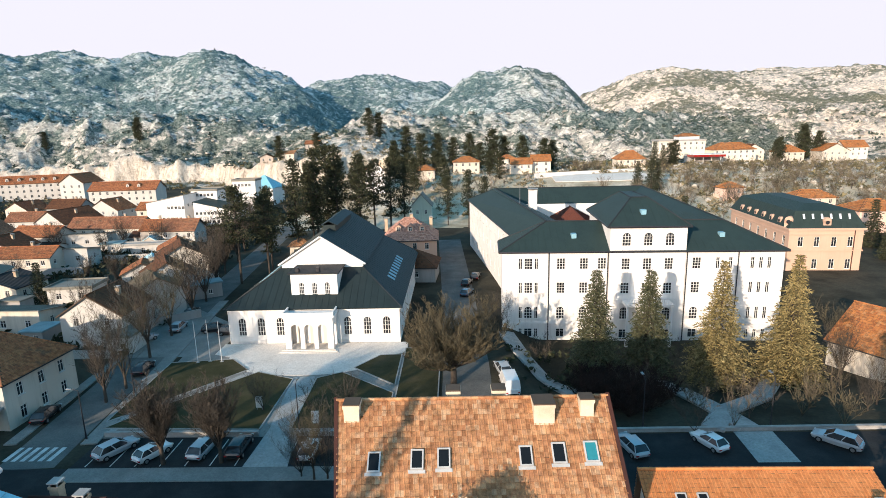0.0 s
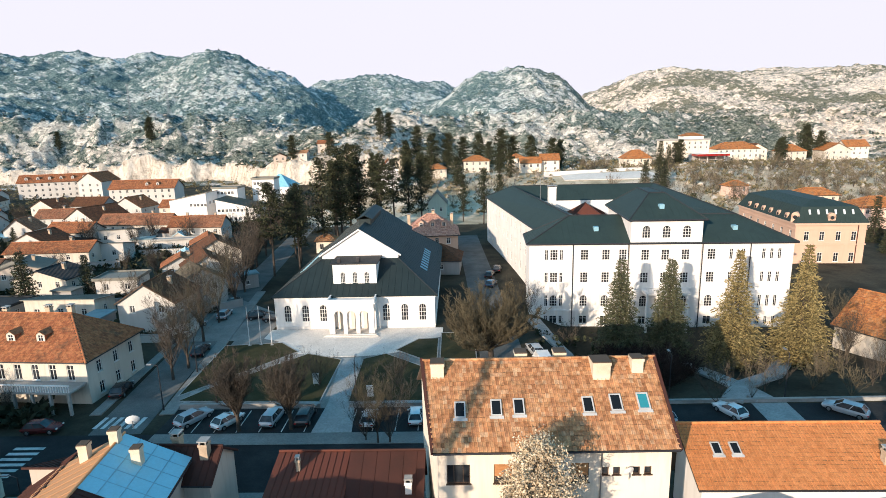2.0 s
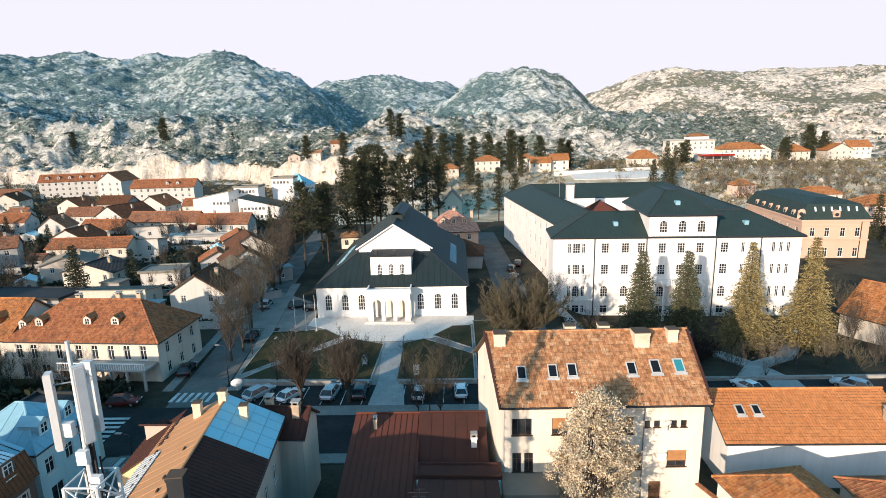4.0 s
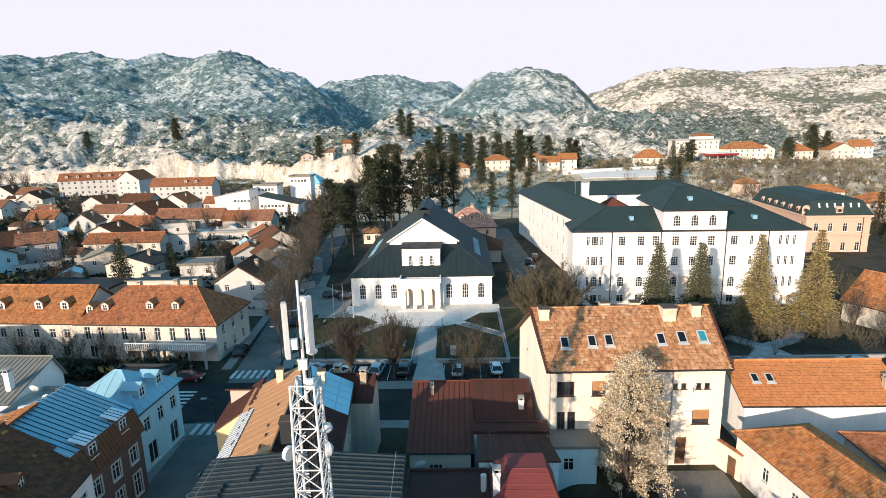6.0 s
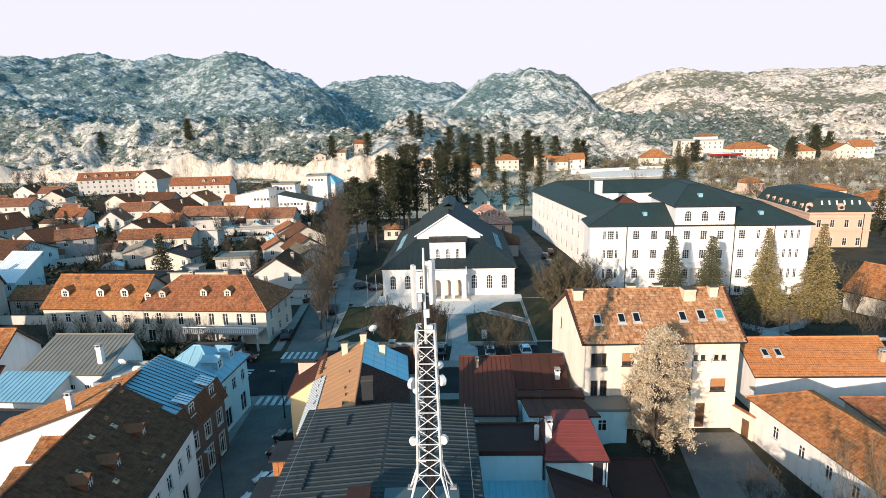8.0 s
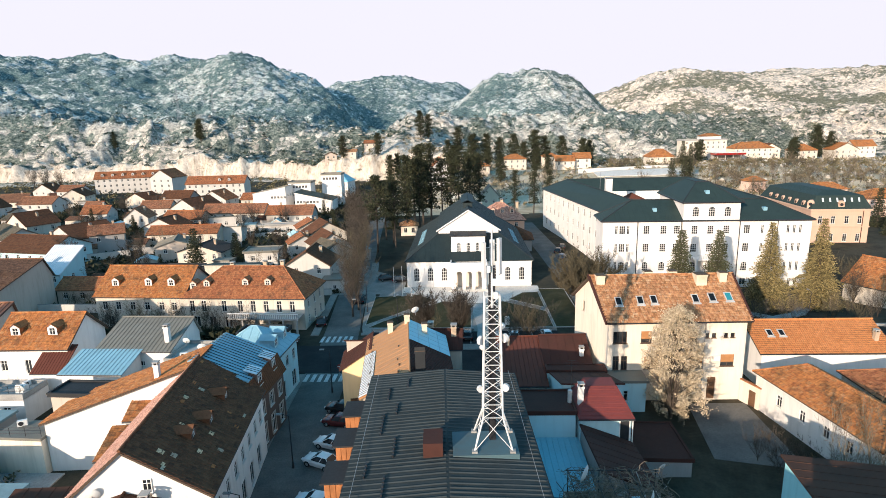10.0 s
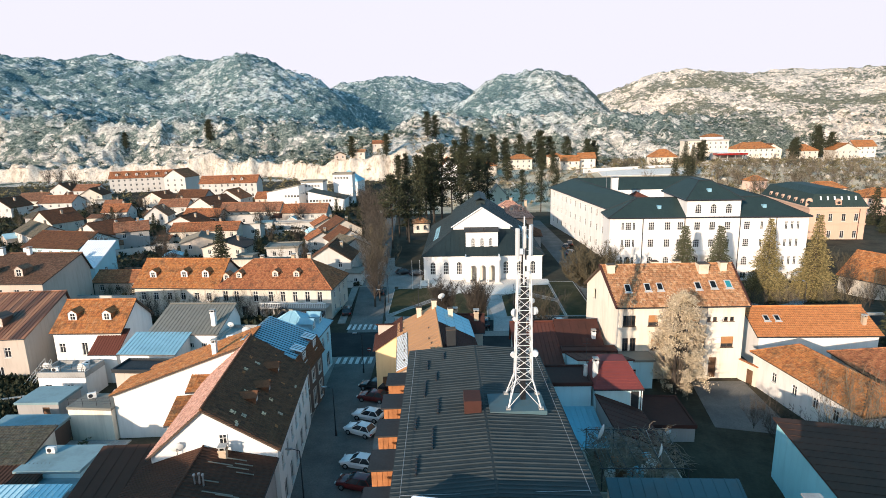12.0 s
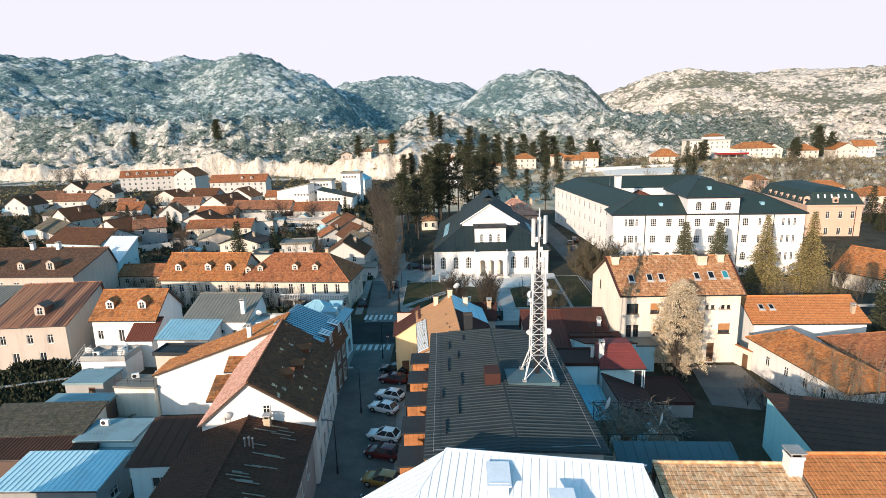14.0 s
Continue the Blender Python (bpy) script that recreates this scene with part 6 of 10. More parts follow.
def mast():
    ob = thing("radio_mast", pose(-18.55, 7.2, 12.15), "white lattice radio mast with dishes and panel antennas", "mast")
    top, h0, h1, flare = 11.2, 0.70, 0.52, 1.35
    levels = [0.0, 2.2] + [2.2 + (top - 2.2) * i / 9 for i in range(1, 10)]
    half = lambda z: flare + (h0 - flare) * z / 2.2 if z < 2.2 else h0 + (h1 - h0) * (z - 2.2) / (top - 2.2)  # noqa: E731
    cor = ((-1, -1), (1, -1), (1, 1), (-1, 1))
    for sx, sy in cor:
        g = Geo()
        for a, b in zip(levels, levels[1:]):
            g.tube((sx * half(a), sy * half(a), a), (sx * half(b), sy * half(b), b), 0.066, None, 8)
        part("leg", g, M["mast_white"], ob)
        g = Geo()
        g.box(sx * flare - 0.2, sy * flare - 0.2, -0.1, sx * flare + 0.2, sy * flare + 0.2, 0.06)
        part("foot_plate", g, M["concrete"], ob)
    for a, b in zip(levels, levels[1:]):
        for i in range(4):
            p, q = cor[i], cor[(i + 1) % 4]
            g = Geo()
            g.tube((p[0] * half(b), p[1] * half(b), b), (q[0] * half(b), q[1] * half(b), b), 0.034, None, 6)
            part("girt", g, M["mast_white"], ob)
            for u, v in ((p, q), (q, p)):
                g = Geo()
                g.tube((u[0] * half(a), u[1] * half(a), a), (v[0] * half(b), v[1] * half(b), b), 0.030, None, 5)
                part("brace", g, M["mast_white"], ob)
    g = Geo()
    for x in (-0.22, 0.22):
        g.tube((x, 0.25, 0), (x, 0.25, top + 0.6), 0.03, None, 5)
    z = 0.3
    while z < top:
        g.tube((-0.22, 0.25, z), (0.22, 0.25, z), 0.018, None, 4)
        z += 0.32
    part("ladder", g, M["dark_iron"], ob)
    g = Geo()
    for x in (-0.16, -0.08, 0.0, 0.09, 0.17):
        g.tube((x, 0.1, 0), (x, 0.1, top + 2), 0.045, None, 5)
    part("cable_run", g, M["dark_iron"], ob, "black cables up the middle")
    g = Geo()
    g.tube((0, 0, top - 1), (0, 0, top + 4.6), 0.09, 0.06, 8)
    part("top_pole", g, M["mast_white"], ob)
    for ang, rad, zz, hh in ((-155, 0.62, top + 1.2, 2.5), (-40, 0.62, top + 1.5, 2.5), (85, 0.62, top + 1.3, 2.4)):
        x, y = rad * math.cos(radians(ang)), rad * math.sin(radians(ang))
        g = Geo()
        g.box(-0.17, -0.09, 0, 0.17, 0.09, hh)
        g.box(-0.13, -0.12, 0.06, 0.13, -0.09, hh - 0.06)
        p = part("panel_antenna", g, M["mast_white"], ob, "white panel antenna")
        p.matrix_local = pose(x, y, zz, 0, 0, ang + 90)
        g = Geo()
        for q in (0.4, hh - 0.4):
            g.tube((0, 0.09, q), (0, 0.58, q), 0.03, None, 5)
        part("bracket", g, M["iron"], p)
    for x, y, zz in ((0.1, -0.3, top + 0.7), (-0.28, -0.2, top + 1.6), (0.25, -0.1, top - 0.3)):
        g = Geo()
        g.box(x - 0.16, y - 0.1, zz, x + 0.16, y + 0.1, zz + 0.45)
        part("radio_unit", g, M["frame_white"], ob)
    for x, y, zz, r, az in ((-0.92, -0.45, 8.0, 0.33, 60), (0.95, -0.3, 8.1, 0.32, -60), (-0.92, -0.5, 4.4, 0.25, 20), (0.92, -0.5, 4.5, 0.28, -20), (0.8, 0.4, 8.7, 0.24, -100), (-0.75, 0.2, 7.2, 0.22, 100)):
        m = Matrix.Translation((x, y, zz)) @ pose(0, 0, 0, 90, 0, az)
        g = Geo()
        n = 14
        ring = [[m @ Vector((rr * math.cos(2 * math.pi * i / n), rr * math.sin(2 * math.pi * i / n), dz)) for i in range(n)] for rr, dz in ((r, 0.22), (r, 0.0), (r * 0.4, -0.14))]
        for a, b in zip(ring, ring[1:]):
            for i in range(n):
                g.face(a[i], b[i], b[(i + 1) % n], a[(i + 1) % n])
        g.face(*ring[0])
        g.face(*reversed(ring[2]))
        p = part("microwave_dish", g, M["mast_white"], ob, "white drum microwave dish")
        g = Geo()
        g.tube((x * 0.55, y * 0.6, zz), (x, y, zz), 0.045, None, 6)
        part("bracket", g, M["iron"], p)
    return ob


mast()

# ---------- corner house with ochre and blue roof ----------
ch = house("corner_house", "old corner house, its metal roof half ochre and half blue", -27.0, 29.4, 6, 9.2, 15.2, 8.6, 2.3, "beige", "metal_orange", "y", over=0.4, cover="none", roof_mat2="metal_brown", cover2="slat", ro=0.2,
           rows=[("right", 4.6, 1.5, 1.0, (-5, -2, 1, 4), "cross"), ("front", 4.6, 1.5, 1.0, (-3, 0, 3), "cross")], chim=((-2.0, 6.4, 1.3), (0.1, 6.8, 1.1), (2.2, 5.4, 1.3)), chim_mat="chimney_pale", chim_cap="flat")
g = Geo()
q = [(5.0, 1.2, 8.39), (5.0, 7.9, 8.39), (0.2, 7.9, 10.9), (0.2, 1.2, 10.9)]
g.slab([tuple(Vector(p) + Vector((0, 0, 0.09))) for p in q], 0.03)
part("blue_sheet", g, M["metal_blue"], ch, "light blue sheet metal patch")
q = ((-5.0, 2.4, 8.52), (-5.0, -7.9, 8.52), (-3.7, -7.9, 9.14), (-3.7, 2.4, 9.14))
g, k = Geo(), Geo()
g.slab(q, 0.05)
cover_slope(k, *q, "slat")
es = part("eave_strip", g, M["metal_white"], ch, "pale seamed sheets along the eave")
part("seams", k, M["metal_grey"], es)
chimney(ch, 1.3, -6.6, 8.9, 12.7, 1.0, "metal_dark", 0.9, "flat")
# lapped sheets and snow guards on the ochre slope
rnd = random.Random(23)
g, k = Geo(), Geo()
for i in range(14):
    y0 = -7.6 + 1.1 * i
    a, b = Vector((-5.0, y0, 8.42)), Vector((0.2, y0, 10.9))
    g.slab([a + Vector((0, 0, 0.02)), a + Vector((0, -0.05, 0.05)), b + Vector((0, -0.05, 0.05)), b + Vector((0, 0, 0.02))], 0.03)
for i in range(16):
    u = rnd.choice((0.16, 0.16, 0.16, 0.78)) + rnd.uniform(-0.03, 0.03)
    y0 = rnd.uniform(-7.2, 7.4)
    c = Vector((-5.0, y0, 8.42)).lerp(Vector((0.2, y0, 10.9)), u)
    k.box(c.x - 0.05, c.y - 0.2, c.z - 0.02, c.x + 0.05, c.y + 0.2, c.z + 0.14)
part("sheet_lap", g, M["metal_orange"], ch)
tagged(part("snow_guard", k, M["deck"], ch), kind="stuff")
# worn joints over the blue sheets
g = Geo()
for i in range(1, 5):
    a, b = Vector((5.0, 1.2 + 1.34 * i, 8.49)), Vector((0.2, 1.2 + 1.34 * i, 11.0))
    g.slab([a, a + Vector((0, 0.05, 0.02)), b + Vector((0, 0.05, 0.02)), b], 0.03)
for i in range(1, 4):
    a = Vector((5.0, 1.2, 8.49)).lerp(Vector((0.2, 1.2, 11.0)), i / 4)
    g.box(a.x - 0.03, 1.2, a.z - 0.01, a.x + 0.03, 7.9, a.z + 0.03)
part("sheet_lap", g, M["metal_zinc"], ch)
dish(ch, (1.2, 7.4, 12.2), 0.5, 200, 25)
house("corner_annex", "yellow rendered annex with a dark lean-to roof", -34.0, 35.6, 6, 3.4, 5.4, 6.4, 2.2, "yellow", "metal_brown", "shed_l", over=0.3, cover="seam", rows=[("left", 3.2, 1.4, 0.9, (-1.5, 1.0), "cross"), ("front", 0.1, 2.2, 1.0, (-0.4,), "door")], category="annex")
house("corner_shed", "low brown-roofed wing of the corner house", -30.8, 38.9, -1, 9.6, 3.6, 6.6, 1.6, "beige", "metal_brown", "shed_b", over=0.3, cover="seam", category="annex")
house("rear_wing", "rusty-roofed rear wing with a small chimney", -23.4, 38.6, -2, 5.0, 4.4, 7.4, 1.6, "beige", "metal_brown", "x", over=0.3, cover="seam", chim=((-1.5, 1.0, 1.1), (1.6, -0.6, 1.1)), category="annex")

# ---------- yards between the street and the cream house ----------
house("yard_house", "brown house with a faded red metal roof", -13.8, 36.2, 0, 5.7, 10.6, 4.9, 2.1, "beige", "metal_rust", "x", over=0.3, cover="seam", ro=4.6, rows=[("front", 2.6, 0.9, 1.3, (-0.4,), "wide")], chim=((-1.0, 2.6, 1.0, 0.3),))
house("yard_house", "low house with a dull brown sheet roof", -7.6, 38.0, 0, 5.6, 6.0, 5.2, 2.3, "grey", "metal_brown", "x", over=0.3, cover="sheet", ro=2.0, rows=[("front", 3.2, 1.0, 0.8, (0.9,), "cross"), ("front", 3.2, 1.0, 1.2, (-1.4,), "wide")], chim=((1.9, -1.2, 0.9, 0.5),), chim_mat="white")
house("yard_house", "brown-roofed workshop with a white parapet behind, tinted shade blue", -7.2, 28.2, -1, 6.2, 8.4, 5.7, 2.7, "paleblue", "metal_brown", "shed_b", over=0.15, cover="sheet", category="building")
house("yard_annex", "narrow flat roof with a pale sheet edge", -7.1, 33.4, -1, 7.0, 1.7, 5.6, 0.1, "paleblue", "metal_brown", "flat", over=0.1, cover="none", category="annex")
house("yard_shed", "grey rendered lean-to with a dark sheet roof", -7.1, 14.7, 2, 4.8, 7.3, 5.1, 1.9, "grey", "metal_brown", "shed_r", over=0.12, cover="sheet", category="shed")
house("yard_shed", "boundary building with a flat dark roof and walls tinted shade blue", -12.95, 21.4, 0, 6.0, 4.4, 7.55, 0.15, "paleblue", "metal_brown", "flat", over=0.12, cover="none", category="shed")
house("yard_shed", "low shelter with a pale blue seamed sheet roof", -12.6, 15.1, 0, 5.7, 8.0, 4.6, 0.5, "grey", "metal_blue", "shed_f", over=0.1, cover="seam", category="shed")
house("yard_shed", "low garage with a flat dark brown roof", -1.2, 21.9, -2, 4.8, 6.6, 2.9, 0.12, "grey", "metal_brown", "flat", over=0.15, cover="none", category="shed")


def red_house():
    """A small house, its white walls tinted shade blue, whose red sheet roof is hipped to the front and flat on top."""
    ob = thing("yard_house", pose(-7.3, 18.5, 0), "house with a red sheet hipped roof and walls tinted shade blue", "house")
    g = Geo()
    g.box(-2.4, 0, 0, 2.4, 5.3, 7.6)
    part("wall", g, M["paleblue"], ob)
    e = [(-2.6, -0.3, 7.6), (2.6, -0.3, 7.6), (2.6, 5.3, 7.6), (-2.6, 5.3, 7.6)]
    t = [(-1.0, 3.3, 9.15), (1.8, 3.3, 9.15), (1.8, 5.3, 9.15), (-1.0, 5.3, 9.15)]
    g = Geo()
    g.slab((e[0], e[1], t[1], t[0]), 0.08)
    roof = part("front_slope", g, M["metal_red"], ob, "dull red sheet metal roof")
    for name, q in (("side_slope", (e[1], e[2], t[2], t[1])), ("side_slope", (e[3], e[0], t[0], t[3])), ("flat_top", t)):
        g = Geo()
        g.slab(q, 0.08)
        part(name, g, M["metal_red"], ob)
    n = 9
    for i in range(1, n):
        u = i / n
        a, b = Vector(e[0]).lerp(Vector(t[0]), u), Vector(e[1]).lerp(Vector(t[1]), u)
        k = Geo()
        k.tube(a + Vector((0.05, 0, 0.02)), b + Vector((-0.05, 0, 0.02)), 0.035, None, 5)
        part("seam", k, M["metal_red"], roof)
    for a, b in ((e[0], t[0]), (e[1], t[1]), (t[0], t[1])):
        k = Geo()
        k.tube(a, b, 0.06, None, 5)
        part("ridge_cap", k, M["metal_red"], roof)
    k = Geo()
    k.tube((-2.65, -0.36, 7.5), (2.65, -0.36, 7.5), 0.07, None, 6)
    part("gutter", k, M["dark_iron"], ob)
    k = Geo()
    k.tube((2.5, -0.15, 7.45), (2.5, -0.15, 0.2), 0.05, None, 6)
    part("downpipe", k, M["frame_white"], ob)
    k = Geo()
    k.box(1.35, -0.05, 5.2, 2.2, 0.02, 7.2)
    door = part("door", k, M["dark_iron"], ob, "narrow dark upper door")
    for x in (1.28, 2.2):
        k = Geo()
        k.box(x, -0.09, 5.15, x + 0.08, 0.0, 7.28)
        part("jamb", k, M["frame_white"], door)
    chimney(ob, -2.0, 1.9, 7.6, 9.9, 0.5, "white")
    k = Geo()
    k.tube((-2.9, 2.6, 0), (-2.9, 2.6, 9.1), 0.22, None, 10)
    part("flue", k, M["flashing"], ob, "pale metal flue")
    k = Geo()
    k.tube((-2.3, 5.0, 7.7), (-2.3, 5.0, 11.2), 0.03, None, 5)
    for j, w in ((10.6, 0.5), (10.9, 0.7), (11.15, 0.4)):
        k.tube((-2.3 - w, 5.0, j), (-2.3 + w, 5.0, j), 0.018, None, 4)
    part("aerial", k, M["dark_iron"], ob)


red_house()


def pergola():
    """A roof terrace of bare climbing vines and scrap pipes."""
    ob = thing("roof_terrace", pose(-9.0, 7.8, 0), "roof terrace overgrown with bare vines, with two dishes", "terrace")
    g = Geo()
    g.box(-3.6, -3.4, 0, 4.0, 3.2, 5.2)
    part("base", g, M["beige"], ob)
    g = Geo()
    g.box(-3.45, -3.25, 5.203, 3.85, 3.05, 5.23)
    part("floor", g, M["tile_moss"], ob, "dark tar-felt terrace floor")
    for x in (-3.3, -0.8, 1.6, 3.7):
        for y in (-3.1, 2.9):
            g = Geo()
            g.tube((x, y, 5.2), (x, y, 7.3), 0.05, None, 6)
            part("post", g, M["dark_iron"], ob)
    for y in (-3.1, 2.9):
        g = Geo()
        g.tube((-3.5, y, 7.3), (3.9, y, 7.3), 0.045, None, 6)
        part("rail", g, M["dark_iron"], ob)
    for i in range(8):
        g = Geo()
        x = -3.3 + i * 1.0
        g.tube((x, -3.3, 7.36), (x, 3.1, 7.36), 0.035, None, 5)
        part("rafter", g, M["dark_iron"], ob)
    r = random.Random(9)
    g = Geo()
    for i in range(700):
        p = Vector((r.uniform(-3.4, 3.9), r.uniform(-3.2, 3.0), r.uniform(6.2, 7.6)))
        d = Vector((r.uniform(-1, 1), r.uniform(-1, 1), r.uniform(-0.5, 0.4)))
        for k in range(4):
            q = p + d * r.uniform(0.25, 0.5)
            g.tube(p, q, 0.036 * (1 - k * 0.2), 0.026 * (1 - k * 0.2), 4, False)
            p = q
            d = (d + Vector((r.uniform(-0.6, 0.6), r.uniform(-0.6, 0.6), r.uniform(-0.4, 0.3)))).normalized()
    part("vines", g, M["twig_pale"], ob, "tangle of bare vine stems")
    for i in range(16):
        g = Geo()
        x, y, k = r.uniform(-3.2, 3.4), r.uniform(-3.0, 2.8), r.uniform(0.25, 0.6)
        g.box(-k, -k * 0.7, 0, k, k * 0.7, k * r.uniform(0.6, 1.5))
        p = part("crate", g, M[("wood", "frame_white", "concrete", "metal_blue", "wood_orange")[i % 5]], ob)
        p.matrix_local = pose(x, y, 5.2, 0, 0, r.uniform(0, 90))
    for i in range(9):
        g = Geo()
        x, y = r.uniform(-3.2, 3.6), r.uniform(-3.0, 2.8)
        g.tube((x, y, 5.2), (x + r.uniform(-1.6, 1.6), y + r.uniform(-1.2, 1.2), r.uniform(6.4, 8.2)), 0.035, None, 5)
        part("scrap_pipe", g, M["iron"], ob)
    dish(ob, (-2.1, 1.7, 7.7), 0.75, 238, 12)
    dish(ob, (2.0, -1.6, 7.9), 0.66, 246, 10)
    return ob


pergola()
house("street_roof", "stained teal sheet roof over a low building", -7.6, 0.9, -1, 9.8, 2.6, 7.0, 1.0, "cream", "teal_sheet", "shed_f", over=0.15, cover="wide", category="building")
house("tile_house", "house with a pale sunlit tile roof and broken ridge", -7.6, -11.8, -1, 9.0, 10.6, 8.8, 3.0, "cream", "tile_pale", "x", over=0.25, ro=5.2, chim=((4.4, 4.6, 1.4, 0.9),), chim_mat="white", tile=(0.28, 0.36))
house("tile_house", "house with a clean red tile roof", 2.6, -11.0, 0, 10.0, 10.0, 9.4, 2.8, "cream", "tile_new", "x", over=0.25, ro=4.9, tile=(0.28, 0.36))


def white_roof_house():
    ob = thing("white_roof_house", pose(0, 0, 0), "house with a white standing-seam metal roof", "house")
    p, q = Vector((-26.7, -6.7, 13.0)), Vector((-13.6, -8.6, 13.0))
    fl, fr, bl, br = Vector((-35.5, -20.5, 6.6)), Vector((-11.0, -24.0, 6.6)), Vector((-33.0, -6.0, 8.6)), Vector((-12.6, -6.4, 11.6))
    d, s, g = Geo(), Geo(), Geo()
    for a in ((fl, fr, q, p), (bl, fl, p, p)):
        d.slab(a if (a[2] - a[3]).length > 0.01 else a[:3], 0.15)
        cover_slope(s, *a, "seam")
    d.slab((br, bl, p, q), 0.12)
    rf = part("roof", d, M["metal_white"], ob)
    part("seams", s, M["metal_white"], rf)
    k = Geo()
    for a, b in ((p, q), (p, fl)):
        k.tube(a + Vector((0, 0, 0.03)), b + Vector((0, 0, 0.03)), 0.09, None, 6)
    part("ridge_flashing", k, M["metal_white"], rf)
    for a, b in ((fl, fr), (fr, br), (br, bl), (bl, fl)):
        g.face((a.x * 0.99 - 0.2, a.y, 0), (b.x * 0.99 - 0.2, b.y, 0), (b.x * 0.99 - 0.2, b.y, b.z - 0.1), (a.x * 0.99 - 0.2, a.y, a.z - 0.1))
    part("wall", g, M["white"], ob)
    for x, y in ((-23.2, -9.6), (-19.4, -12.4)):
        h = Geo()
        h.box(x - 0.6, y - 0.6, 10.6, x + 0.6, y + 0.8, 12.75)
        h.slab([(x - 0.78, y - 0.85, 12.7), (x + 0.78, y - 0.85, 12.7), (x + 0.78, y + 1.5, 12.95), (x - 0.78, y + 1.5, 12.95)], 0.08)
        part("roof_hatch", h, M["metal_white"], ob)
    return ob


white_roof_house()

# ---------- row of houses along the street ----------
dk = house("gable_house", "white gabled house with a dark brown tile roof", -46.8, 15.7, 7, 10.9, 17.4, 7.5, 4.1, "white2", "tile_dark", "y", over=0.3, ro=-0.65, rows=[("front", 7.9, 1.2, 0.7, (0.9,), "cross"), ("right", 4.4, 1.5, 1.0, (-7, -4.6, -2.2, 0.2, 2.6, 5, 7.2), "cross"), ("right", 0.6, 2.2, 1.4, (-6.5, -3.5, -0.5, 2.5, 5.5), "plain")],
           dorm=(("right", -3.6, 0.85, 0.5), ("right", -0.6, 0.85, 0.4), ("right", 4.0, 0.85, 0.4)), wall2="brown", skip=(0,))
# narrow western slope tiled pinkish and paler, the sun on it put into the colour
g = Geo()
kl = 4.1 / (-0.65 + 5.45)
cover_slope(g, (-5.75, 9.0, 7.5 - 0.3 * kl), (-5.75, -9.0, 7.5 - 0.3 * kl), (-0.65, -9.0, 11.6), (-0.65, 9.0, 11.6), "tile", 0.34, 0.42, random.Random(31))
tagged(part("west_tiles", g, M["tile_pink"], dk, "pinkish tiles, coloured paler for the sun"), kind="stuff")
# slipped and replaced tiles scattered over the dark slope
rnd = random.Random(37)
for i in range(20):
    u, y = rnd.uniform(0.08, 0.95), rnd.uniform(-8.6, 8.6)
    c = Vector((5.75, y, 7.29)).lerp(Vector((-0.65, y, 11.6)), u)
    g = Geo()
    w, h = rnd.uniform(0.12, 0.3), rnd.uniform(0.1, 0.26)
    g.slab([c + Vector((h, -w, -h * 0.67 + 0.11)), c + Vector((h, w, -h * 0.67 + 0.11)), c + Vector((-h, w, h * 0.67 + 0.11)), c + Vector((-h, -w, h * 0.67 + 0.11))], 0.03)
    part("patch_tile", g, M[("tile_pale", "tile_orange", "brick")[i % 3]], dk)
dish(dk, (-3.0, -9.1, 8.2), 0.55, 190, 20)
house("gable_wing", "white walled wing with a long orange tile roof", -56.8, 25.0, 4, 15.4, 5.8, 5.7, 5.4, "white2", "tile_orange", "shed_l", over=0.35, rows=[("front", 2.6, 0.8, 1.1, (3.4,), "wide"), ("front", 5.6, 1.3, 0.8, (5.2,), "cross")], chim=((4.2, -2.2, 1.5, 0.5),), chim_mat="white")
# lower tiled roofs against its side
house("lean_to", "small lean-to with bright orange tiles", -53.6, 17.6, 6, 3.0, 3.6, 5.2, 1.2, "white2", "tile_orange", "shed_f", over=0.25, category="annex", rows=[("front", 2.6, 0.9, 1.4, (-0.2,), "wide")])
house("lean_to", "small lean-to with bright orange tiles", -53.2, 21.4, 6, 3.0, 2.4, 6.8, 1.0, "white2", "tile_orange", "shed_f", over=0.25, category="annex")


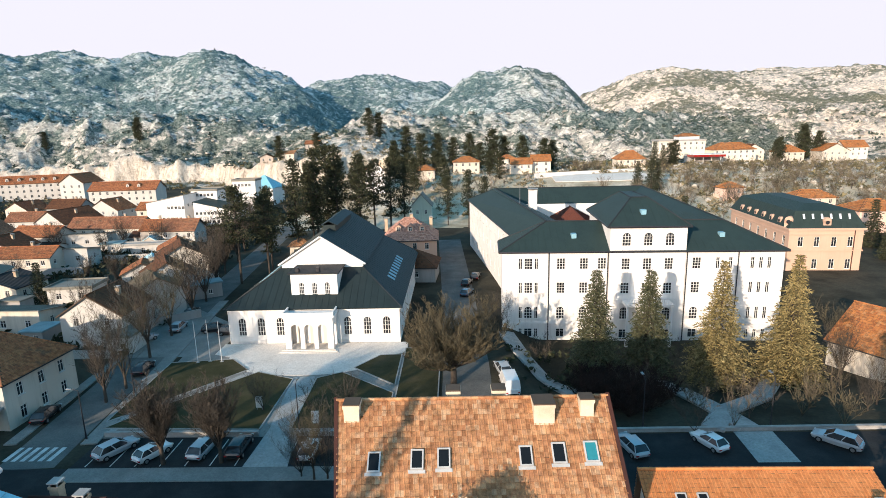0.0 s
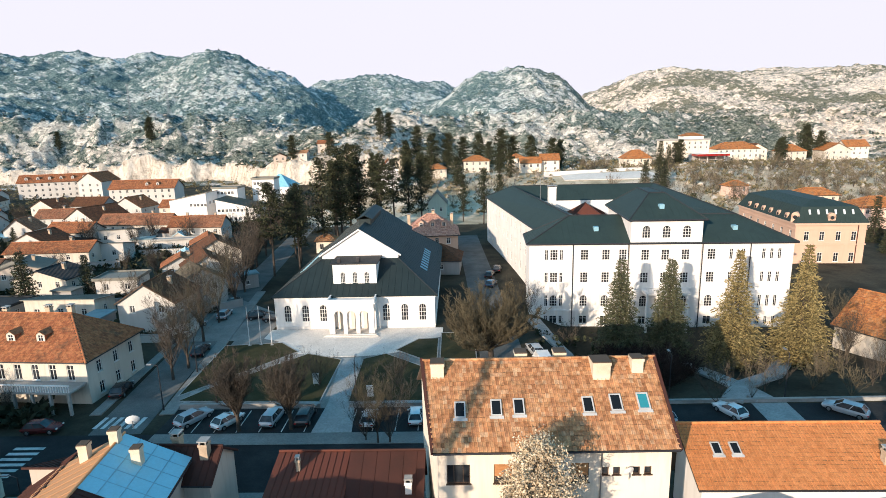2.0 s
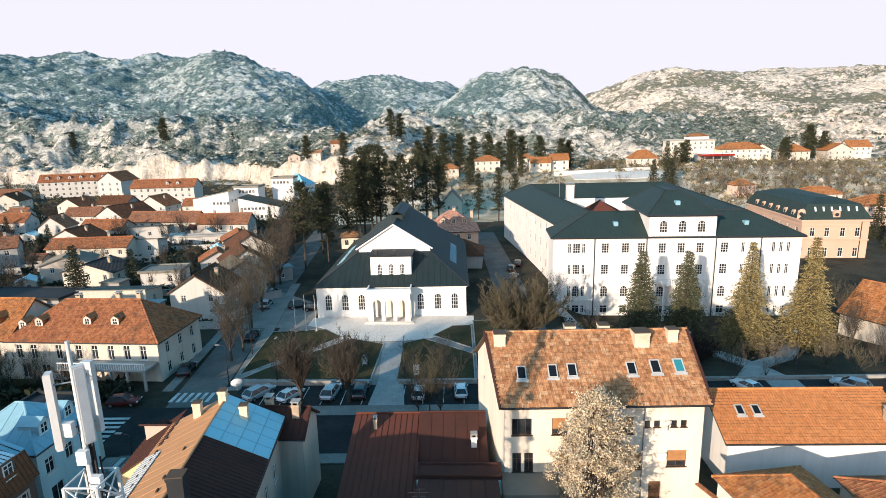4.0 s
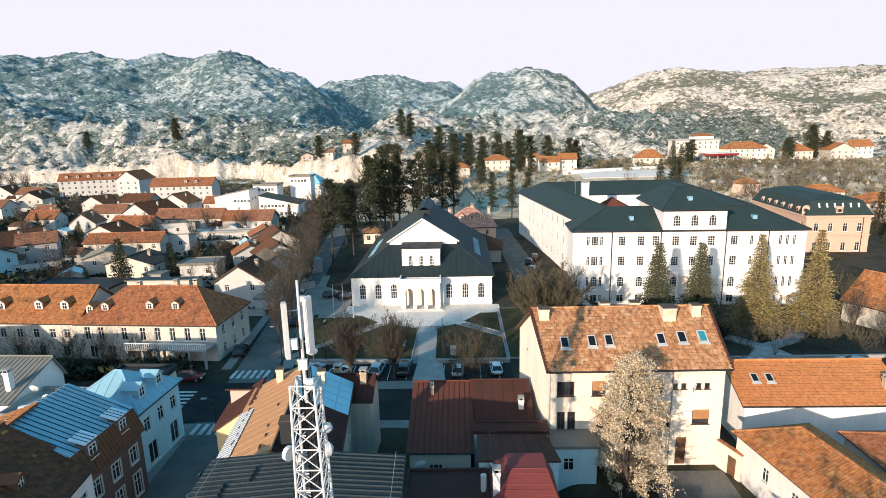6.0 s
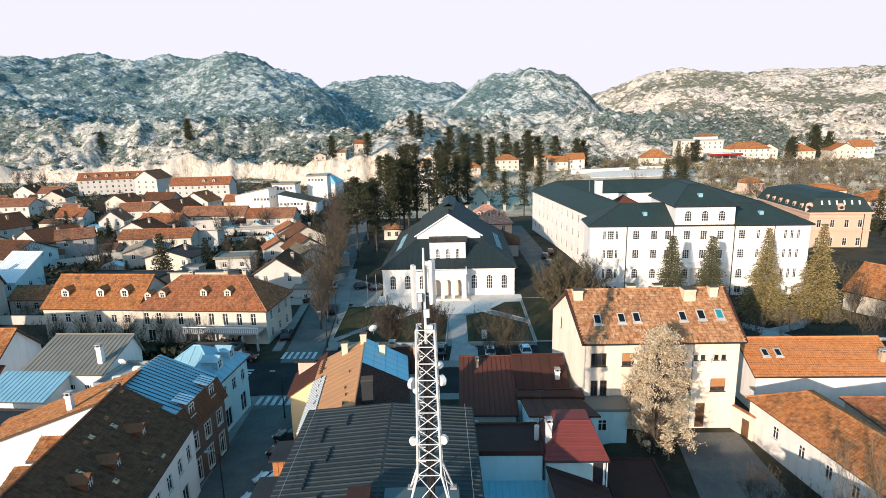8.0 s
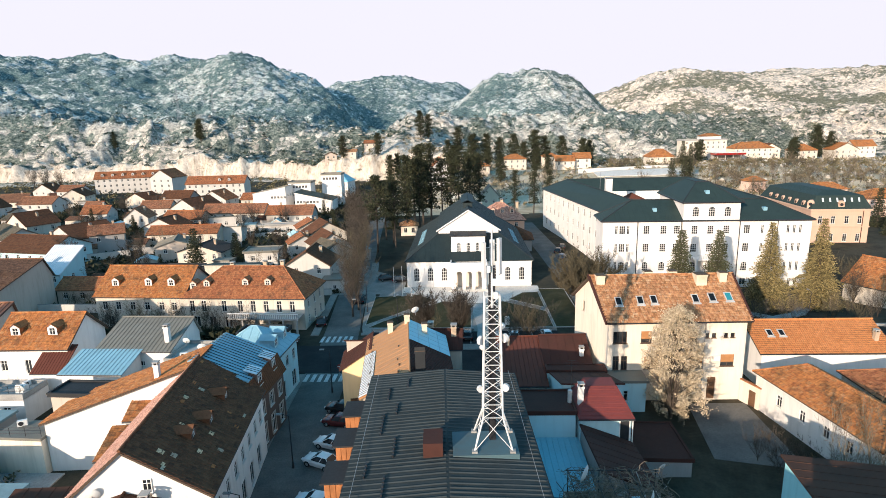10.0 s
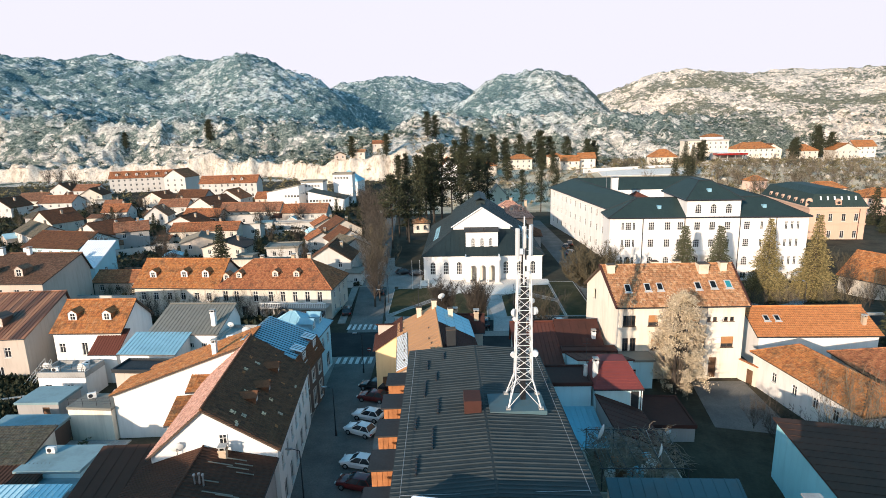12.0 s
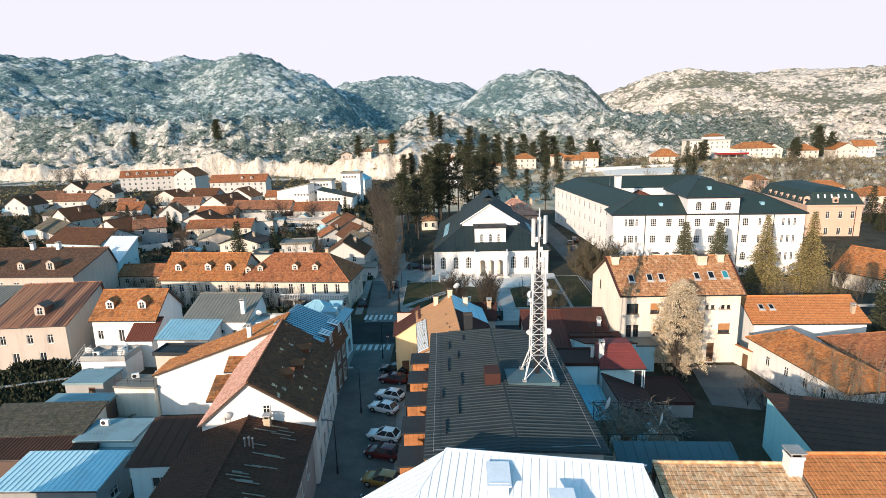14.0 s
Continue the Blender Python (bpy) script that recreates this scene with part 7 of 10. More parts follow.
def blue_roof_house():
    """Dark house whose wide seamed roof breaks into a steep dark skirt with two dormers over the street."""
    ob = thing("blue_roof_house", pose(-46.4, 28.6, 0, 0, 0, -3), "dark brown house with a standing-seam zinc roof tinted sky blue", "house")
    L, R, F, B = -3.3, 3.7, -3.7, 3.9
    g = Geo()
    hs = [(u - 0.5, u + 0.5, zz, zz + h, False) for u in (1.2, 3.7, 6.2) for zz, h in ((3.9, 1.6), (0.5, 2.3))]
    wall_face(g, (R, F, 0), (0, 1, 0), (1, 0, 0), B - F, 6.5, hs)
    wall_face(g, (L, B, 0), (0, -1, 0), (-1, 0, 0), B - F, 10.7, [])
    for y, flip in ((F, 1), (B, -1)):
        q = [(L, y, 0), (R, y, 0), (R, y, 6.5), (R - 0.75, y, 8.65), (-3.0, y, 10.95), (L, y, 10.7)]
        g.face(*q[::flip])
    part("wall", g, M["brown"], ob)
    for u in (1.2, 3.7, 6.2):
        for zz, h in ((3.9, 1.6), (0.5, 2.3)):
            w = add_window(ob, pose(R, F + u, zz, 0, 0, 90), 1.0, h, "cross")
            t = Geo()
            for bx in ((-0.68, 0.0, -0.52, h + 0.15), (0.52, 0.0, 0.68, h + 0.15), (-0.52, h, 0.52, h + 0.15)):
                t.box(bx[0], -0.06, bx[1], bx[2], -0.003, bx[3])
            part("surround", t, M["beige"], w, "beige window surround")
    for name, q, key, style in (("roof", ((R - 0.6, F - 0.3, 8.66), (R - 0.6, B + 0.3, 8.66), (-3.0, B + 0.3, 11.05), (-3.0, F - 0.3, 11.05)), "metal_zinc", "seam"),
                                ("roof_back", ((L - 0.15, B + 0.3, 10.9), (L - 0.15, F - 0.3, 10.9), (-3.0, F - 0.3, 11.05), (-3.0, B + 0.3, 11.05)), "metal_zinc", "seam"),
                                ("mansard", ((R + 0.35, F - 0.25, 6.35), (R + 0.35, B + 0.25, 6.35), (R - 0.6, B + 0.25, 8.6), (R - 0.6, F - 0.25, 8.6)), "tile_dark", "slat")):
        d, s = Geo(), Geo()
        d.slab(q, 0.16)
        cover_slope(s, *q, style)
        rf = part(name, d, M[key], ob)
        part("seams", s, M["lap" if key == "metal_zinc" else key], rf)
    for y in (-2.0, 2.0):
        g = Geo()
        g.box(R - 1.8, y - 0.75, 6.9, R - 0.3, y + 0.75, 8.9)
        dm = part("dormer", g, M["brown"], ob, "dark dormer with a pale seamed roof")
        t, sm = Geo(), Geo()
        q = ((R - 0.2, y - 0.8, 8.98), (R - 0.2, y + 0.8, 8.98), (R - 1.7, y + 0.8, 9.42), (R - 1.7, y - 0.8, 9.42))
        t.slab(q, 0.08)
        cover_slope(sm, *q, "slat")
        dr = part("dormer_roof", t, M["metal_white"], dm)
        part("seams", sm, M["metal_dark"], dr)
        add_window(dm, pose(R - 0.16, y, 7.45, 0, 0, 90), 0.9, 1.2, "cross")
    g = Geo()
    g.box(-0.45, -0.34, 0, 0.45, 0, 0.62)
    a = part("air_conditioner", g, M["frame_white"], ob, "white outdoor air conditioner")
    a.matrix_local = pose(1.5, F - 0.002, 8.0)
    return ob


blue_roof_house()
house("mansard_house", "house with walls tinted shade blue and a hipped blue-green roof", -48.0, 38.6, -3, 8.2, 7.4, 7.2, 2.6, "paleblue", "metal_zinc", "hip", over=0.4, cover="sheet", rows=[("right", 4.2, 1.5, 1.0, (-2.4, 0, 2.4), "cross"), ("right", 0.5, 2.3, 1.5, (-2, 2), "plain"), ("front", 4.2, 1.4, 1.0, (2.4,), "cross")], dorm=(("right", -1.6, 1.1, 0.15), ("right", 1.4, 1.1, 0.15)))
house("end_house", "pale green corner house with a dark flat roof", -48.6, 43.6, -3, 6.4, 3.0, 7.0, 0.3, "green", "metal_dark", "flat", over=0.2, cover="none", rows=[("right", 4.2, 1.5, 1.0, (-0.7, 0.8), "cross"), ("right", 0.6, 2.0, 1.1, (0,), "plain"), ("back", 4.2, 1.4, 1.0, (-1.6, 1.6), "cross")])
house("back_house", "low house with a weathered grey seamed roof", -63.0, 40.0, -2, 9.8, 7.8, 7.6, 2.2, "white", "metal_grey", "x", over=0.3, cover="seam", ro=2.6, rows=[("front", 5.4, 0.7, 0.9, (-3, -1, 1, 3), "wide")], chim=((3.9, -2.2, 2.0, 0.6),), chim_mat="white")
house("back_house", "low house with a seamed zinc lean-to roof tinted sky blue", -66.0, 34.0, -2, 7.6, 4.2, 6.4, 1.2, "white2", "metal_zinc", "shed_f", over=0.3, cover="seam", rows=[("front", 4.4, 0.9, 1.2, (-2, 0.6, 2.6), "wide")])
house("back_house", "flat-roofed white extension with a dish", -54.8, 37.0, -4, 6, 6, 6.6, 0.4, "white2", "concrete", "flat", over=0.1, cover="none")
house("back_house", "low beige building with a grey flat roof", -60.5, 27.6, -3, 13, 3.0, 6.2, 0.2, "beige", "metal_dark", "flat", over=0.25, cover="none")
fh = house("front_house", "dark brown metal-roofed house across the yard", -45.4, -0.6, 6, 11.2, 14.8, 6.5, 1.5, "grey", "metal_char", "y", over=0.35, cover="slat", ro=-0.4, rows=[("right", 3.4, 1.5, 1.0, (-5, -2, 1, 4), "cross")], chim=((1.6, 6.6, 0.8, 0.6),))
# short pale strips scattered down the right slope
rnd = random.Random(61)
for i in range(22):
    y, a = rnd.uniform(-6.6, 6.6), rnd.uniform(0.2, 3.2)
    b = min(5.4, a + rnd.uniform(0.7, 2.4))
    za, zb = (8.02 - 1.5 * (u + 0.4) / 6.0 for u in (a, b))
    g = Geo()
    g.slab([(a, y, za + 0.10), (b, y, zb + 0.10), (b, y + 0.07, zb + 0.13), (a, y + 0.07, za + 0.13)], 0.06)
    part("batten", g, M["metal_grey"], fh)
for x, y in ((0.6, 2.6), (0.95, 2.7), (1.3, 2.55)):
    g = Geo()
    g.tube((x, y, 7.3), (x, y, 8.5), 0.08, 0.07, 8)
    g.tube((x, y, 8.5), (x, y, 8.62), 0.13, 0.1, 8)
    part("vent_pipe", g, M["iron"], fh)
house("front_house", "low house with a brown sheet roof and a wall tinted shade blue", -54.2, 6.7, 4, 6.0, 6.0, 5.0, 1.3, "paleblue", "metal_char", "shed_f", over=0.3, cover="sheet", rows=[("front", 2.4, 1.1, 1.5, (-0.4,), "plain")])
house("shed", "shed with a pale blue corrugated roof", -63.8, 3.7, 1, 9.6, 5.0, 4.0, 0.5, "grey", "metal_sky", "shed_f", over=0.3, cover="seam", category="shed", rows=[("right", 1.4, 1.0, 1.2, (0,), "cross")])
house("shed", "long low shed with a mossy grey roof", -73.2, 13.4, 3, 11.6, 4.8, 3.6, 1.1, "cream_old", "tile_moss", "shed_f", over=0.3, category="shed")
house("shed", "low dark brown sheet roof between two sheds", -71.0, 9.2, 2, 13, 3.4, 3.0, 0.5, "brown", "metal_char", "shed_f", over=0.2, cover="slat", category="shed")
house("shed", "garage with a stained pale teal flat roof", -64.0, 12.2, 1, 6.2, 4.2, 3.3, 0.0, "paleblue", "teal_flat", "flat", over=0.2, cover="none", category="shed")
house("shed", "low store with a pale teal flat roof", -62.7, 9.1, 1, 4.2, 1.8, 2.4, 0.0, "paleblue", "teal_flat", "flat", over=0.15, cover="none", category="shed")
house("shed", "low yard shed with a stained teal flat roof", -76.4, 26.9, 1, 5.2, 4.2, 2.8, 0.0, "grey", "teal_flat", "flat", over=0.2, cover="none", category="shed", rows=[("front", 0.4, 1.9, 0.9, (1.0,), "door")])
house("shed", "long yard shed with a stained teal flat roof", -73.6, 20.1, 1, 7.6, 3.0, 2.8, 0.0, "brown", "teal_flat", "flat", over=0.2, cover="none", category="shed")
house("shed", "garage with a railed roof deck and a sunlit cream wall", -67.0, 22.8, -4, 5.4, 3.4, 4.0, 0.0, "cream", "metal_grey", "flat", over=0.1, cover="none", category="shed")
paved("yard", [(-72.0, 16.6), (-62.6, 16.6), (-62.6, 21.0), (-72.0, 21.0)], 0.16, "slab", "pale concrete yard between the sheds", "yard")
house("town_house", "white house with an orange tile roof and two dormers", -79.0, 43.0, 0, 10.2, 8.2, 7.0, 3.4, "white2", "tile_orange", "x", over=0.35, ro=0.3, rows=[("front", 3.6, 1.5, 0.9, (-4.0,), "cross"), ("front", 3.2, 2.0, 0.9, (-0.6,), "plain"), ("front", 0.6, 1.8, 1.0, (-3, 1), "cross")], dorm=(("front", -2.8, 1.15, 0.35), ("front", 2.4, 1.15, 0.35)))
house("town_house", "small porch house with a rusty seamed roof", -75.2, 38.0, 0, 3.8, 3.4, 4.6, 2.2, "white", "metal_rust", "shed_f", over=0.25, cover="slat", category="annex")
house("town_house", "white terrace with roof clutter below the orange house", -77.9, 33.4, 0, 6.6, 4.2, 3.2, 0.5, "white2", "concrete", "flat", over=0.0, cover="none", category="annex", rows=[("front", 0.8, 1.4, 1.0, (-2, 1), "cross")])
house("town_house", "house with a striped brown seamed roof and dormer", -93.4, 42.2, 6, 12.0, 12.4, 7.0, 3.6, "beige", "metal_stripe", "x", over=0.35, cover="seam", ro=5.0, rows=[("front", 4.0, 1.5, 0.9, (-3.5, 0.5, 3.5), "cross"), ("front", 0.8, 1.8, 1.0, (-2, 2), "plain")], dorm=(("front", 1.0, 1.3, 0.4),))
house("town_house", "house with a dark striped sheet roof", -107.6, 43.0, 0, 12.0, 12.4, 7.0, 3.0, "grey", "metal_grey", "x", over=0.35, cover="seam", ro=5.0, rows=[("front", 4.0, 1.5, 0.9, (-3.5, 0, 3.5), "cross")], dorm=(("front", -2.0, 1.3, 0.4),))
house("town_house", "long house with a brown tile roof, dormers and chimneys", -119.0, 73.0, -1, 26.0, 14.0, 7.0, 3.4, "beige", "tile_brown", "x", over=0.35, ro=5.0, rows=[("front", 4.2, 1.5, 1.1, (-10, -6.5, -3, 0.5, 4, 7.5, 10.5), "cross")], dorm=(("front", -7.5, 1.3, 0.35), ("front", 0.0, 1.3, 0.35), ("front", 6.5, 1.5, 0.35)), chim=((-4, 4.4, 1.4, 0.8), (2, 4.4, 1.4, 0.8)), chim_mat="white")
# two joined houses facing the cross street
house("row_house", "cream house with a lichened orange tile roof and dormers", -78.9, 70.7, -4, 17.0, 11.0, 6.1, 4.2, "cream_old", "tile_orange", "x", over=0.35, rows=[("front", 3.4, 1.5, 1.0, (-6.8, -4.2, -1.4, 1.4, 4.2, 6.6), "cross"), ("front", 0.4, 1.8, 1.1, (-6, -2, 2, 6), "plain")],
      dorm=(("front", -5.4, 1.15, 0.3), ("front", 1.0, 1.15, 0.32), ("front", 5.4, 1.15, 0.32)), wall2="white2")
lh = house("row_house", "white corner house with a red tile hipped roof and terrace", -59.3, 69.3, -4, 22.4, 11.0, 6.1, 4.2, "cream_old", "tile_red", "hip", over=0.4, inset=5.4, rows=[("front", 3.2, 2.1, 0.95, (-9.6, -7.4, -3.6, -0.6, 1.8, 4.2, 6.6, 9.0), "cross"), ("front", 0.3, 2.0, 1.3, (-9, -6, -3), "plain"), ("right", 3.5, 1.6, 0.9, (-3.2, 0, 3.2), "cross"), ("right", 0.6, 1.6, 0.9, (-3.2, 0, 3.2), "cross")],
           dorm=(("front", -10.0, 1.0, 0.3), ("front", -7.4, 1.0, 0.3), ("front", -0.2, 1.0, 0.35), ("front", 4.0, 1.0, 0.35)), chim=((-4.5, 1.0, 1.0), (2.0, 0.8, 1.2), (5.4, 0.6, 1.2)))
g = Geo()
g.box(-1.6, -8.6, 2.8, 11.0, -5.52, 3.05)
part("terrace", g, M["concrete"], lh)
for i in range(6):
    g = Geo()
    x = -1.4 + 2.42 * i
    g.box(x - 0.15, -8.5, 0, x + 0.15, -8.2, 2.8)
    part("terrace_post", g, M["concrete"], lh)
for i in range(38):
    g = Geo()
    x = -1.5 + 12.4 * i / 37
    g.tube((x, -8.45, 3.05), (x, -8.45, 3.85), 0.05, 0.035, 5)
    part("baluster", g, M["white2"], lh)
g = Geo()
g.box(-1.6, -8.55, 3.852, 11.0, -8.35, 3.96)
part("handrail", g, M["white2"], lh)

# ---------- town beyond ----------
K = "small"
TOWN = [
    ("white house with a dark brown gable roof beside the street", -54.8, 93.0, 0, 10.0, 9, 5.5, 3.2, "town_white", "tile_dark", "y"),
    ("small house with a mossy grey tile roof", -54.0, 106.0, 40, 9, 8, 5.0, 2.6, "town_white", "tile_moss", "y"),
    ("house with a dark roof and white gable", -57.0, 117.0, 30, 9.5, 9, 5.0, 3.0, "town_white", "tile_dark", "y"),
    ("house with a dark roof and cream gable", -62.0, 134.0, 28, 11, 9, 5.0, 3.2, "cream", "tile_dark", "y"),
    ("flat-roofed white workshop with a blue shutter", -72.9, 112.0, 6, 8.4, 6, 4.0, 0.3, "town_white", "metal_grey", "flat"),
    ("beige house with a shallow roof", -99.5, 119.0, 20, 10, 9, 5.0, 1.6, "beige", "metal_grey", "y"),
    ("cream low building with a pitched front", -88.5, 113.0, -4, 12, 8, 4.5, 1.8, "cream", "metal_dark", "y"),
    ("long low house with a brown tile roof", -106.5, 139.0, 4, 21, 8, 4.6, 2.0, "cream", "tile_red", "x"),
    ("flat white house with a grey roof", -104.5, 165.5, 12, 11, 7, 4.6, 0.9, "town_white", "metal_grey", "shed_b"),
    ("low white building along a boundary", -82.5, 158.0, 8, 15.5, 3, 3.0, 0.3, "town_white", "concrete", "flat"),
    ("low cream row house with red roof", -106.2, 178.5, -3, 24, 8, 5.0, 2.8, "cream", "tile_town", "x"),
    ("low red-roofed house with white walls", -79.9, 171.5, 0, 10.6, 8, 5.0, 2.8, "town_white", "tile_town", "x"),
    ("low house with a dull red roof", -88.5, 172.5, 0, 6.2, 8, 5.0, 2.6, "beige", "tile_red", "x"),
    ("white gabled house with a dark red roof", -130.5, 219.0, -10, 13, 10, 5.4, 3.8, "town_white", "tile_red", "y"),
    ("small house with an orange roof", -113, 219.0, 0, 12, 8, 5.0, 2.4, "cream", "tile_red", "x"),
    ("white gabled house with dark roof", -126.0, 188.0, -20, 14, 14, 5.8, 3.8, "town_white", "tile_dark", "y"),
    ("house with a tan roof", -119.5, 166.0, -5, 14, 8, 5.0, 2.4, "beige", "tile_red", "x"),
    ("white gabled house with an orange cross roof", -141.5, 174.0, 8, 8.6, 8, 4.6, 3.4, "town_white", "tile_town", "y"),
    ("cream house with a dark hipped roof", -168.0, 224.0, -20, 14, 9, 5.2, 3.0, "cream", "tile_dark", "y"),
    ("grey house with a dark tile roof", -152.0, 226.0, -5, 14, 9, 5.4, 3.0, "grey", "tile_dark", "x"),
    ("small white house with an orange roof", -180.0, 207.0, 6, 7, 7, 4.0, 2.4, "town_white", "tile_town", "x"),
    ("white house with an orange roof", -210.0, 215.0, 0, 16, 10, 5.4, 2.8, "town_white", "tile_town", "x"),
    ("cream gabled house with a dark roof", -172.0, 160.0, -25, 13, 11, 5.0, 4.0, "cream", "tile_dark", "y"),
    ("house with a mossy grey roof", -163.0, 140.0, -38, 20, 10, 4.4, 2.8, "town_white", "tile_moss", "x"),
    ("large house with a dark brown roof and pale gable", -136.5, 117.0, -12, 19, 14, 5.0, 3.2, "paleblue", "tile_dark", "x"),
    ("small house with a shining white metal roof", -114.0, 92.5, -6, 7.0, 7.5, 4.6, 4.6, "paleblue", "metal_white", "shed_f"),
    ("long white gabled house with a dark roof", -135.0, 133.0, -30, 16, 13, 5.6, 3.2, "town_white", "tile_dark", "y"),
    ("grey house with a red roof and dormers", -127.0, 131.5, 30, 9, 8, 6.2, 2.2, "grey", "tile_town", "x"),
    ("small white gabled house with dark roof", -251.0, 275.0, -4, 12.5, 9, 5.0, 3.8, "town_white", "tile_dark", "y"),
    ("low white house with an orange roof", -235.0, 272.0, 2, 13, 9, 5.0, 2.8, "town_white", "tile_town", "x"),
    ("cream gabled house with dark roof", -216.0, 248.0, 12, 11, 12, 5.0, 3.4, "cream", "tile_dark", "y"),
    ("white house with an orange roof", -146.0, 196.0, 4, 12, 8, 5.0, 2.6, "town_white", "tile_town", "x"),
    ("low dark shed with a mossy roof", -190.0, 180.0, -10, 16, 8, 3.6, 1.6, "grey", "tile_moss", "x"),
    ("white house with red roof", -165.0, 186.0, 5, 10, 8, 4.6, 2.6, "town_white", "tile_red", "x"),
    ("white walled house with grey roof", -96.0, 145.0, 8, 10, 7, 4.2, 1.2, "town_white", "metal_grey", "shed_b"),
    ("low house with brown roof", -70.0, 148.0, 25, 9, 7, 4.2, 2.2, "beige", "tile_red", "y"),
    ("low house with brown roof", -66.0, 124.0, 25, 8, 6, 4.0, 2.0, "town_white", "tile_red", "y"),
    ("low grey garage with a flat roof", -92.0, 96.0, -4, 18, 7, 3.4, 0.2, "grey", "metal_dark", "flat"),
    ("low cream outbuilding with a grey roof", -74.0, 97.0, 0, 13, 6, 3.6, 1.0, "cream", "metal_grey", "shed_b"),
    ("white house with red roof and grey side", -118.0, 150.0, -8, 12, 9, 5.0, 2.8, "town_white", "tile_dark", "y"),
    ("cream house with a brown roof at the town's edge", -232, 228, 4, 13, 9, 5.0, 3.2, "cream", "tile_brown", "x"),
    ("white gabled house with a dark roof", -225, 203, -8, 12, 11, 5.2, 3.8, "town_white", "tile_dark", "y"),
    ("low red-roofed house behind hedges", -95.0, 83.0, -2, 22, 6, 3.2, 1.8, "beige", "tile_red", "x"),
]
for lab, x, y, rot, w, d, e, r, wl, rm, rt in TOWN:
    cv = "tile" if rm.startswith("tile") else "seam"
    n = max(1, int(w / 3.4))
    us = [(i - (n - 1) / 2) * w / n for i in range(n)]
    nd = max(1, int(d / 4))
    ud = [(i - (nd - 1) / 2) * d / nd for i in range(nd)]
    rows = [("front", e - 2.1, 1.3, 1.0, us, "cross"), ("right", e - 2.1, 1.2, 0.9, ud, "cross")]
    if rt == "y":
        rows = [("front", e - 1.9, 1.3, 0.9, us[:: max(1, len(us) // 2)], "cross"), ("right", e - 2.1, 1.2, 0.9, ud, "cross")]
    house("house", lab, x, y, rot, w, d, e, r, {"cream": "cream_old"}.get(wl, wl), rm, rt, gz(x, y), over=0.4, cover=cv if rt != "flat" else "none", rows=rows, tile=(0.5, 0.6), gutter=False, deep=1.0, chim=((w * 0.2, 0.4, 1.1, 0.6),) if rt in "xy" else (), group="town houses")
rnd = random.Random(91)
for i, q in enumerate(TOWN):
    lab, x, y, rot, w, d = q[:6]
    if i % 5 == 4:
        continue
    sx = -1 if i % 2 else 1
    u, v = sx * (w * 0.5 + rnd.uniform(0.8, 2.0)), -d * 0.5 - rnd.uniform(0.4, 2.6)
    c, s = math.cos(radians(rot)), math.sin(radians(rot))
    px, py = x + u * c - v * s, y + u * s + v * c
    kind = ("metal_grey", "tile_brown", "teal_flat", "tile_town", "metal_char", "metal_sky")[i % 6]
    flat_roof = kind in ("teal_flat", "metal_grey")
    house("garden_shed", "small outbuilding with a " + {"metal_grey": "grey sheet", "tile_brown": "brown tile", "teal_flat": "pale teal flat", "tile_town": "red tile", "metal_char": "dark brown sheet", "metal_sky": "pale blue sheet"}[kind] + " roof beside a town house",
          px, py, rot + rnd.uniform(-4, 4), rnd.uniform(3.5, 6.5), rnd.uniform(3, 5), rnd.uniform(2.2, 3.0), 0.0 if flat_roof else rnd.uniform(0.7, 1.3), ("town_white", "cream_old", "grey", "beige")[i % 4], kind,
          "flat" if flat_roof else ("shed_f", "x", "y")[i % 3], gz(px, py), over=0.25, cover="none" if flat_roof else "tile" if kind.startswith("tile") else "sheet", tile=(0.5, 0.6), gutter=False, deep=1.0,
          rows=[("front", 0.9, 0.9, 0.8, (0.6,), "plain")], category="shed", group="garden sheds")
for i, q in enumerate(TOWN):
    lab, x, y, rot, w, d = q[:6]
    if i % 3 == 2:
        continue
    c, s = math.cos(radians(rot)), math.sin(radians(rot))
    v = -d * 0.5 - 4.6 - (i % 4) * 0.6
    ends = [(x + u * c - v * s, y + u * s + v * c) for u in (-w * 0.62, w * 0.62)]
    z = gz(*ends[0])
    wl = low_wall(*ends, 1.3 + 0.2 * (i % 4), 0.25, ("town_white", "grey", "cream_old")[i % 3], ("pale", "grey", "cream")[i % 3] + " rendered garden wall with a coping")
    wl.location.z += z
# apartment rows under the hill
house("apartment_row", "long white apartment row with a red dormered roof", -222.0, 305.0, 18, 36, 11, 9.0, 3.6, "town_white", "tile_red", "x", gz(-222, 305), rows=[("front", z, 1.4, 1.1, [-16 + 3.2 * i for i in range(11)], "cross") for z in (1.2, 4.0, 6.8)], dorm=[("front", -14 + 5.5 * i, 1.2, 0.3) for i in range(6)], tile=(0.6, 0.7), deep=1.0, gutter=False, category="apartments")
house("apartment_row", "white gabled end of the apartment row", -194.0, 297.0, -8, 14, 14, 9.5, 4.4, "town_white", "tile_red", "y", gz(-194, 297), rows=[("front", z, 1.4, 1.1, [-4.5, 0, 4.5], "cross") for z in (1.2, 4.0, 6.8)], tile=(0.6, 0.7), deep=1.0, gutter=False, category="apartments")
